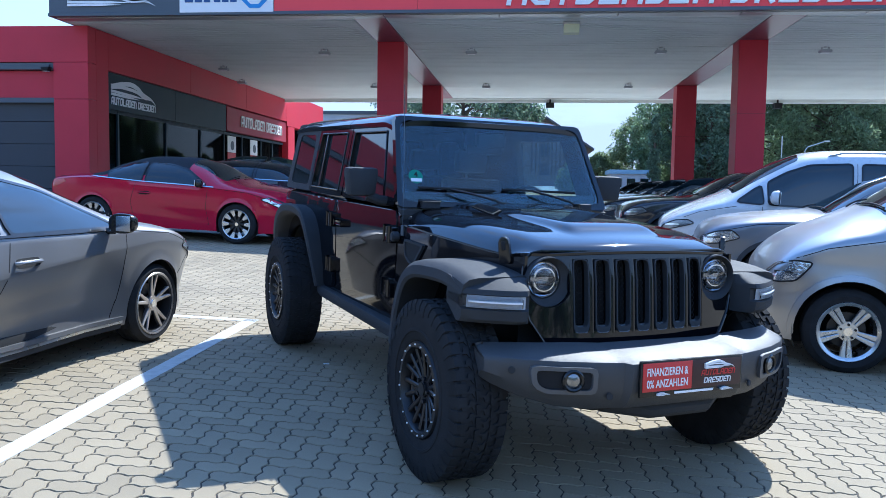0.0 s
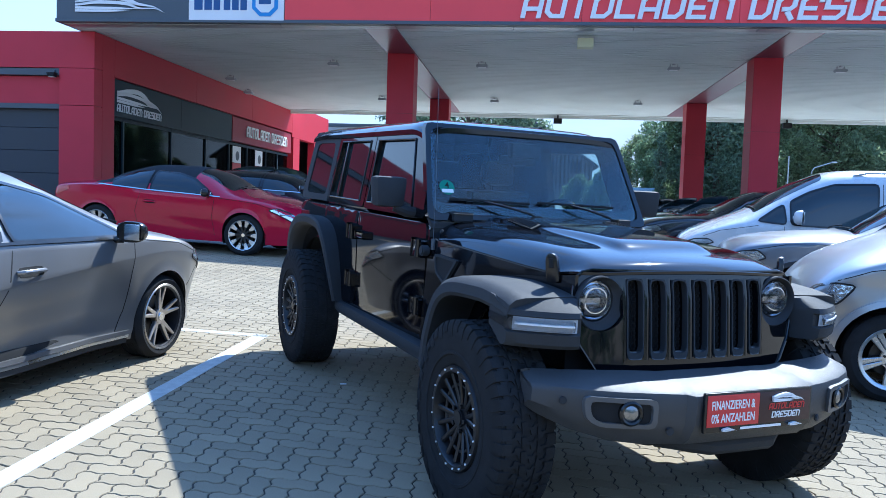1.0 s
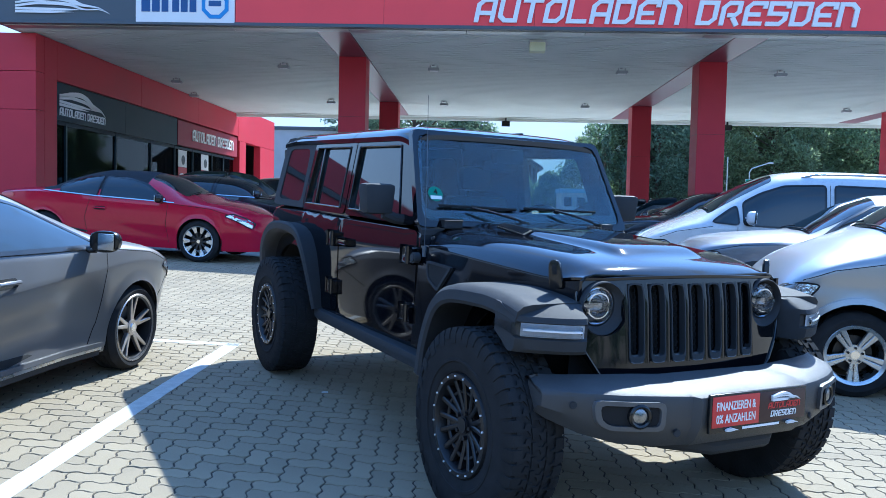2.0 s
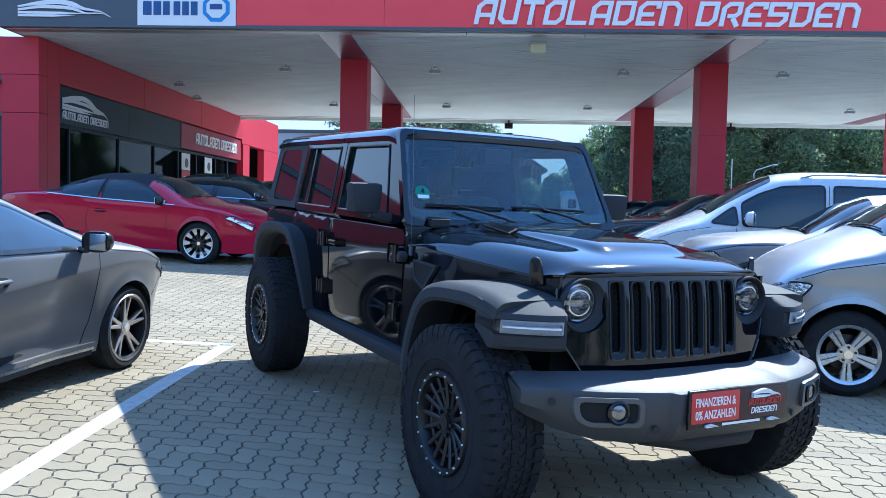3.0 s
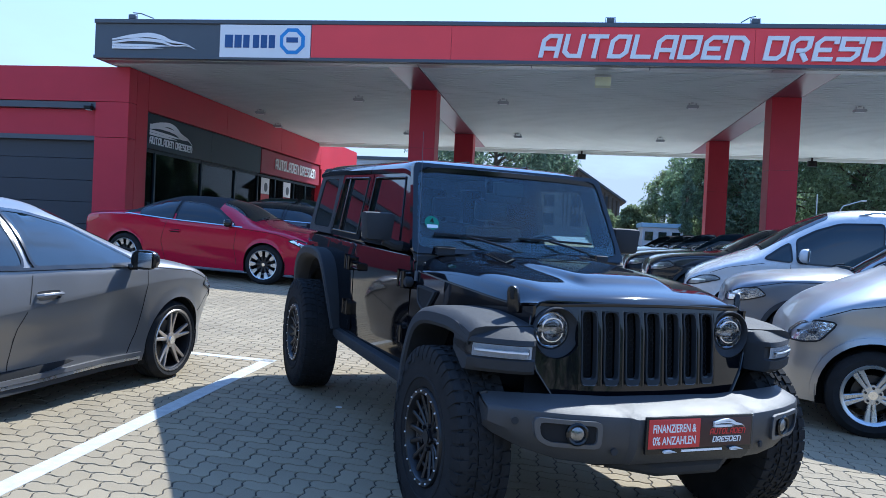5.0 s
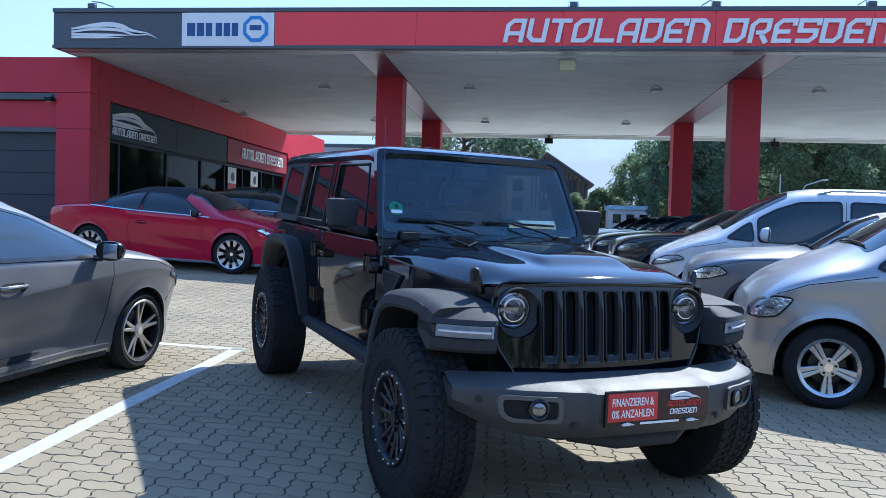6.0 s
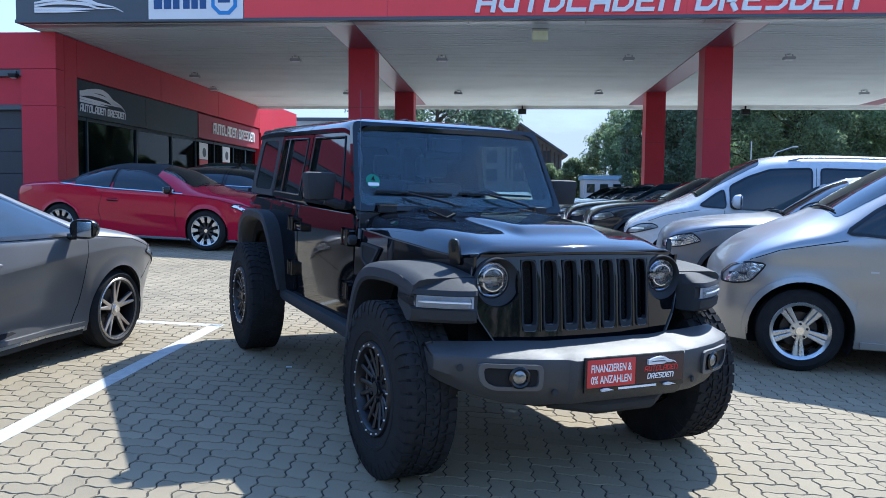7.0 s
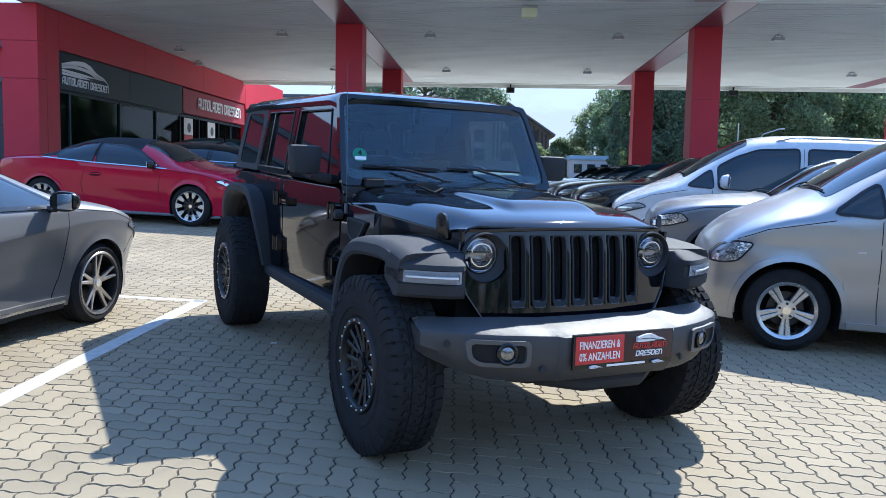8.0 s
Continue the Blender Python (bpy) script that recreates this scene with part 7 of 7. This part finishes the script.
def tree(x, y, h, spread, leaf="leaf", label="broad green tree behind the yard", low=0.22, seed=0, gaps=0.0, slim=False, count=70, per=60, size=0.24):
    rng = np.random.RandomState(seed)
    z0 = lot_level(x, y)
    t = thing("tree", pose(x, y, z0), label, "tree", "trees behind the yard")
    bm = bmesh.new()
    lean = rng.normal(0, 0.03, 2)
    trunk = [(lean[0] * h * f, lean[1] * h * f, h * f * 0.82) for f in (-0.02, 0.15, 0.35, 0.6, 0.85, 1.0)]
    rings = []
    for i, p in enumerate(trunk):
        r = 0.022 * h * (1 - 0.16 * i)
        rings.append([bm.verts.new((p[0] + r * math.cos(2 * math.pi * q / 8), p[1] + r * math.sin(2 * math.pi * q / 8), p[2])) for q in range(8)])
    for a, b in zip(rings, rings[1:]):
        for q in range(8):
            bm.faces.new((a[q], a[(q + 1) % 8], b[(q + 1) % 8], b[q]))
    clumps = []
    for i in range(count):
        f = low + (1 - low) * (i + rng.rand()) / count
        g = math.sin(math.pi * min(1, max(0.0, (f - low) / (1 - low)) ** 0.75 * 0.93 + 0.07)) ** 0.6 if not slim else (1 - (f - low) / (1 - low)) ** 0.5 + 0.1
        a = rng.rand() * 2 * math.pi
        rad = spread * g * (0.25 + 0.75 * rng.rand() ** 0.5)
        if rng.rand() < gaps:
            continue
        c = (rad * math.cos(a), rad * math.sin(a) * 0.8, f * h, spread * (0.20 + 0.16 * rng.rand()) if not slim else spread * 0.5)
        clumps.append(c)
        if i % 3 == 0:
            zb = h * (0.3 + 0.45 * f)
            tube(bm, [(lean[0] * zb, lean[1] * zb, zb * 0.8), (c[0] * 0.5, c[1] * 0.5, zb * 0.82 + (c[2] - zb * 0.8) * 0.35), (c[0] * 0.95, c[1] * 0.95, c[2])], 0.0045 * h, 5)
    part("trunk", bm, M["bark"], t)
    me = leaf_cloud(clumps, per, size, rng)
    me.materials.append(M[leaf])
    part("crown", me, None, t)
    return t


# a wooded edge closes the yard
rng = np.random.RandomState(11)
row = [(8.9, 52, 8.6, 2.4, "leaf"), (10.8, 50, 9.6, 2.9, "leaf_dark"), (13.8, 53, 10.5, 3.3, "leaf"), (17.5, 50, 9.4, 3.2, "leaf_light"), (20.5, 54, 11.0, 3.4, "leaf_dark"), (24.5, 51, 10.0, 3.5, "leaf"), (28.5, 54, 11.5, 3.6, "leaf_dark"), (33, 51, 10.5, 3.8, "leaf"), (38, 55, 11.5, 4.2, "leaf_dark")]
for i, (x, y, h, s, leaf) in enumerate(row):
    tree(x, y, h, s, leaf, low=0.12, seed=20 + i, count=120, per=260, size=0.105)
for i, (x, y, h, s) in enumerate(((4.7, 55, 2.6, 1.2), (6.9, 55, 5.0, 1.7), (3.2, 57, 2.2, 1.1))):
    tree(x, y, h, s, "leaf_light", "pale green bushy young tree", low=0.08, seed=50 + i, count=50, per=200, size=0.09)
tree(7.25, 47.5, 4.6, 0.38, "leaf_dark", "slim dark green columnar conifer", low=0.05, seed=60, slim=True, count=44, per=110, size=0.10)
tree(-4.2, 54, 10.2, 4.4, "leaf_dark", "broad dark tree with gaps in its crown", low=0.42, seed=61, gaps=0.25, count=80, per=130, size=0.16)
tree(-1.5, 57, 9.4, 2.5, "leaf_dark", "broad dark tree with gaps in its crown", low=0.45, seed=62, gaps=0.2, count=50, per=130, size=0.16)
tree(-8.5, 58, 9.6, 2.6, "leaf_dark", "broad dark tree with gaps in its crown", low=0.45, seed=63, gaps=0.2, count=50, per=130, size=0.16)
clumps = [(9.0 + 40 * rng.rand(), 58 + 3 * rng.rand(), 1.2 + 4.4 * rng.rand(), 0.9) for _ in range(210)]
clumps += [(4.6 + 4.6 * rng.rand(), 58 + 3 * rng.rand(), 1.6 + 1.2 * rng.rand(), 0.6) for _ in range(40)]
clumps += [(9.0 + 41 * rng.rand(), 60 + 4 * rng.rand(), 4.0 + 6.5 * rng.rand(), 1.1) for _ in range(330)]
me = leaf_cloud(clumps, 200, 0.125, rng)
me.materials.append(M["leaf_dark"])
# added leaf belt behind the camera, only seen as dark reflections in the cars
hedge = [(-45 + 90 * rng.rand(), -24 - 4 * rng.rand(), lot_level(0, -24) + 7.5 * rng.rand() ** 0.8, 1.5) for _ in range(420)]
more = leaf_cloud(hedge, 40, 0.42, rng)
more.materials.append(M["leaf_dark"])
tagged(new("tree_belt", more), "unseen green tree belt added behind the camera for dark reflections", "hedge", kind="stuff")
tagged(new("undergrowth", me), "dense dark green undergrowth below the trees", "hedge", kind="stuff")


def build_gabled_house():
    t = thing("brick_barn", pose(-1.0, 62, lot_level(0, 48) + 0.45), "old dark brick barn with a pitched roof", "building")
    bm = bmesh.new()
    prism(bm, [(-5.4, 0), (5.4, 0), (5.4, 2.9), (0, 6.5), (-5.4, 2.9)], 0, 0.4, pose(0, 0, 0, 90, 0, 0))
    box(bm, 5.1, 5.4, 0, 14, 0, 2.9)
    box(bm, -5.4, -5.1, 0, 14, 0, 2.9)
    part("wall", bm, M["brick"], t, smooth=False)
    for s in (1, -1):
        bm = bmesh.new()
        prism(bm, [(s * 5.8, 2.66), (0, 6.52), (0, 6.68), (s * 5.85, 2.80)], -14.2, 0.75, pose(0, 0, 0, 90, 0, 0))
        part("roof", bm, M["roof"], t, smooth=False)
    for i in range(5):
        for j in range(2):
            bm = bmesh.new()
            box(bm, -4.2 + i * 2.0, -3.4 + i * 2.0, -0.47, -0.39, 0.8 + j * 1.4, 1.7 + j * 1.4, 0.02)
            part("window", bm, M["door"], t, smooth=False)
    for i in range(14):
        bm = bmesh.new()
        x = 1.2 + i * 0.3
        box(bm, x, x + 0.12, -0.52, -0.40, 1.0, 6.2 - 0.667 * x, 0.01)
        part("batten", bm, M["bark"], t, smooth=False)


build_gabled_house()
for name, label, x0, x1, y, h, mt in (("flat_roofed_hall", "low hall with a dark flat roof edge", -17.0, -10.1, 60, 5.4, "grey"), ("site_cabin", "small pale blue and white site cabin", 5.0, 7.35, 49.6, 1.6, "far_wall")):
    z = lot_level((x0 + x1) / 2, 48)
    t = thing(name, pose(0, 0, z), label, "building")
    bm = bmesh.new()
    box(bm, x0, x1, y, y + 3, -0.3, h - 0.25, 0.02)
    part("wall", bm, M["far_wall"], t, smooth=False)
    bm = bmesh.new()
    box(bm, x0 - 0.1, x1 + 0.1, y - 0.1, y + 3.1, h - 0.25, h, 0.02)
    part("roof_edge", bm, M["cabin_blue"] if mt == "far_wall" else M["grey"], t, smooth=False)
    for i in range(3):
        bm = bmesh.new()
        w = (x1 - x0) / 3
        box(bm, x0 + w * (i + 0.2), x0 + w * (i + 0.8), y - 0.04, y + 0.02, h * 0.35, h * 0.68, 0.01)
        part("window", bm, M["tint"], t, smooth=False)
for x, y, h, arm in ((13.54, 45.5, 3.75, 0.0), (14.74, 45.5, 3.0, 1.0)):
    t = thing("street_lamp", pose(x, y, lot_level(x, y)), "slim grey street lamp post behind the yard", "street lamp")
    bm = bmesh.new()
    tube(bm, [(0, 0, -0.1), (0, 0, h * 0.5), (0, 0, h)] + ([(0.12, 0, h + 0.2), (arm, 0, h + 0.5)] if arm else []), 0.032, 8)
    part("post", bm, M["metal"], t)
    if arm:
        bm = bmesh.new()
        box(bm, arm - 0.05, arm + 0.25, -0.07, 0.07, h + 0.47, h + 0.55, 0.02)
        part("lantern", bm, M["metal"], t)
t = thing("yard_sign", pose(14.55, 44, lot_level(14.55, 44)), "small green and white board on two posts", "sign")
bm = bmesh.new()
box(bm, -0.5, 0.5, -0.02, 0.02, 2.12, 2.62, 0.006)
part("board", bm, M["white"], t, smooth=False)
bm = bmesh.new()
box(bm, -0.49, 0.49, -0.03, -0.018, 2.36, 2.61, 0.003)
part("green_field", bm, M["green"], t, smooth=False)
for x in (-0.3, -0.1, 0.1, 0.3):
    bm = bmesh.new()
    box(bm, x - 0.05, x + 0.05, -0.03, -0.018, 2.17, 2.31, 0.003)
    part("bar", bm, M["grey"], t, smooth=False)
for x in (-0.4, 0.4):
    bm = bmesh.new()
    cyl(bm, 0.025, 2.3, pose(x, 0.05, 1.1), 10)
    part("post", bm, M["surround"], t)


# ---------------------------------------------------------------- paving
# white bay lines, painted on the blocks
def painted_line(name, a, b, width, z=0.0022):
    a, b = Vector(a), Vector(b)
    d = (b - a).normalized()
    n = Vector((-d.y, d.x)) * width / 2
    bm = bmesh.new()
    rows = []
    k = max(2, int((b - a).length / 0.05))
    for i in range(k + 1):
        p = a + (b - a) * i / k
        e = 0.004 * noise.noise(Vector((p.x * 9, p.y * 9, 0))), 0.004 * noise.noise(Vector((p.x * 9, p.y * 9, 5)))
        rows.append([bm.verts.new((*(p + n * (1 + e[0] * 12)), z)), bm.verts.new((*(p - n * (1 + e[1] * 12)), z))])
    for p, q in zip(rows, rows[1:]):
        bm.faces.new((p[0], p[1], q[1], q[0]))
    thicken(bm, Vector((0, 0, -0.004)))
    return solo(name, bm, M["line"], "worn white parking line on the paving", "road marking", m=LOT, kind="structure")


painted_line("bay_line", (-2.80, 7.18), (-2.10, -3.0), 0.125)
painted_line("bay_line", (-2.74, 7.14), (-5.2, 6.93), 0.10)

# interlocking wavy concrete blocks in herringbone bond
UNIT = 0.1125
TURN = radians(7.0)


def wavy_outline(w, h, coarse=False):
    """The outline of a w by h block in units: each unit of its edge is bent alike for both neighbours."""
    A = 0.078
    bend = ((0.20, A), (0.32, A), (0.68, -A), (0.80, -A))
    if coarse:
        bend = ((0.28, A), (0.72, -A))
    pts = []
    for i in range(w):
        pts += [(i, 0.0)] + [(i + s, d) for s, d in bend]
    for j in range(h):
        pts += [(w, j)] + [(w + d, j + s) for s, d in bend]
    for i in range(w, 0, -1):
        pts += [(i, h)] + [(i - 1 + s, h + d) for s, d in reversed(bend)]
    for j in range(h, 0, -1):
        pts += [(0, j)] + [(d, j - 1 + s) for s, d in reversed(bend)]
    return [((x - w / 2) * UNIT, (y - h / 2) * UNIT) for x, y in pts]


def paver_mesh(w, h, coarse=False):
    out = wavy_outline(w, h, coarse)
    n = len(out)
    kx, ky = 1 - 0.0085 / (w * UNIT), 1 - 0.0085 / (h * UNIT)
    ix, iy = 1 - 0.0130 / (w * UNIT), 1 - 0.0130 / (h * UNIT)
    bm = bmesh.new()
    lo = [] if coarse else [bm.verts.new((x * kx, y * ky, -0.02)) for x, y in out]
    mid = [bm.verts.new((x * kx, y * ky, -0.016 if coarse else -0.0035)) for x, y in out]
    top = [bm.verts.new((x * ix, y * iy, 0.0)) for x, y in out]
    for a, b in (((mid, top),) if coarse else ((lo, mid), (mid, top))):
        for i in range(n):
            j = (i + 1) % n
            bm.faces.new((a[i], a[j], b[j], b[i]))
    bm.faces.new(top)
    return mesh_of("paver", bm, M["paver"], smooth=False)


def build_paving():
    kinds = []
    for w, h, ox, oy in ((2, 1, 1.0, 0.5), (1, 2, 2.5, 1.0)):
        both = []
        for coarse in (False, True):
            me = paver_mesh(w, h, coarse)
            both.append((me, np.array([v.co[:] for v in me.vertices]), [tuple(p.vertices) for p in me.polygons]))
        kinds.append((both, ox, oy))
    c, s = math.cos(TURN), math.sin(TURN)
    rng = np.random.RandomState(4)
    V, F = [], []
    count = near = 0
    for p in range(-112, 60):
        for q in range(-40, 90):
            for both, ox, oy in kinds:
                u, v = (p + 2 * q + ox) * UNIT, (-p + 2 * q + oy) * UNIT
                x, y = u * c - v * s, u * s + v * c
                if not (-9.5 < x < 6.5 and -3.5 < y < 14.5):
                    continue
                me, verts, faces = both[y < 1.6 or y > 11 or x < -2.2 - 0.62 * y or x > 1.0 + 0.55 * y]
                tilt = rng.normal(0, 0.0035, 2)
                dz = rng.normal(0, 0.0006)
                spin = TURN + rng.normal(0, 0.004)
                if near < 300 and -1.9 < x < 1.2 and 2.45 < y < 4.4 and not (x > -0.7 and y > 3.5):
                    ob = new("paver", me)
                    ob.parent = ground
                    ob.matrix_basis = LOT @ pose(x, y, dz, math.degrees(tilt[0]), math.degrees(tilt[1]), math.degrees(spin))
                    near += 1
                    continue
                ca, sa = math.cos(spin), math.sin(spin)
                w = np.empty_like(verts)
                w[:, 0] = x + verts[:, 0] * ca - verts[:, 1] * sa
                w[:, 1] = y + verts[:, 0] * sa + verts[:, 1] * ca
                w[:, 2] = verts[:, 2] + dz + tilt[0] * verts[:, 1] - tilt[1] * verts[:, 0]
                V.append(w)
                k = count
                F += [tuple(i + k for i in f) for f in faces]
                count += len(verts)
    big = bpy.data.meshes.new("paving_blocks")
    big.from_pydata(np.concatenate(V).tolist(), [], F)
    big.materials.append(M["paver"])
    ob = new("paving_blocks", big)
    ob.parent = ground
    ob.matrix_basis = LOT
    tagged(ob, "sandy grey interlocking wavy concrete blocks", kind="stuff")


build_paving()
bm = bmesh.new()
vs = [bm.verts.new((x, y, -0.0045)) for x, y in ((-9.6, -3.6), (6.6, -3.6), (6.6, 14.6), (-9.6, 14.6))]
bm.faces.new(vs)
bed = part("joint_bed", bm, M["sand"], ground, "dark sand in the joints", smooth=False, at=LOT)

# litter on the paving
for x, y, turn, size in ((-1.62, 5.82, 20, 1.0), (-2.3, 6.6, 75, 0.6)):
    bm = bmesh.new()
    tube(bm, [(-0.022 * size, 0, 0.006), (0.0, 0.001, 0.0065), (0.022 * size, 0, 0.006)], 0.005, 8)
    solo("cigarette_end", bm, M["white"], "small white cigarette end lying on the paving", "litter", m=lot(x, y, turn), group="litter on the paving", smooth=True)
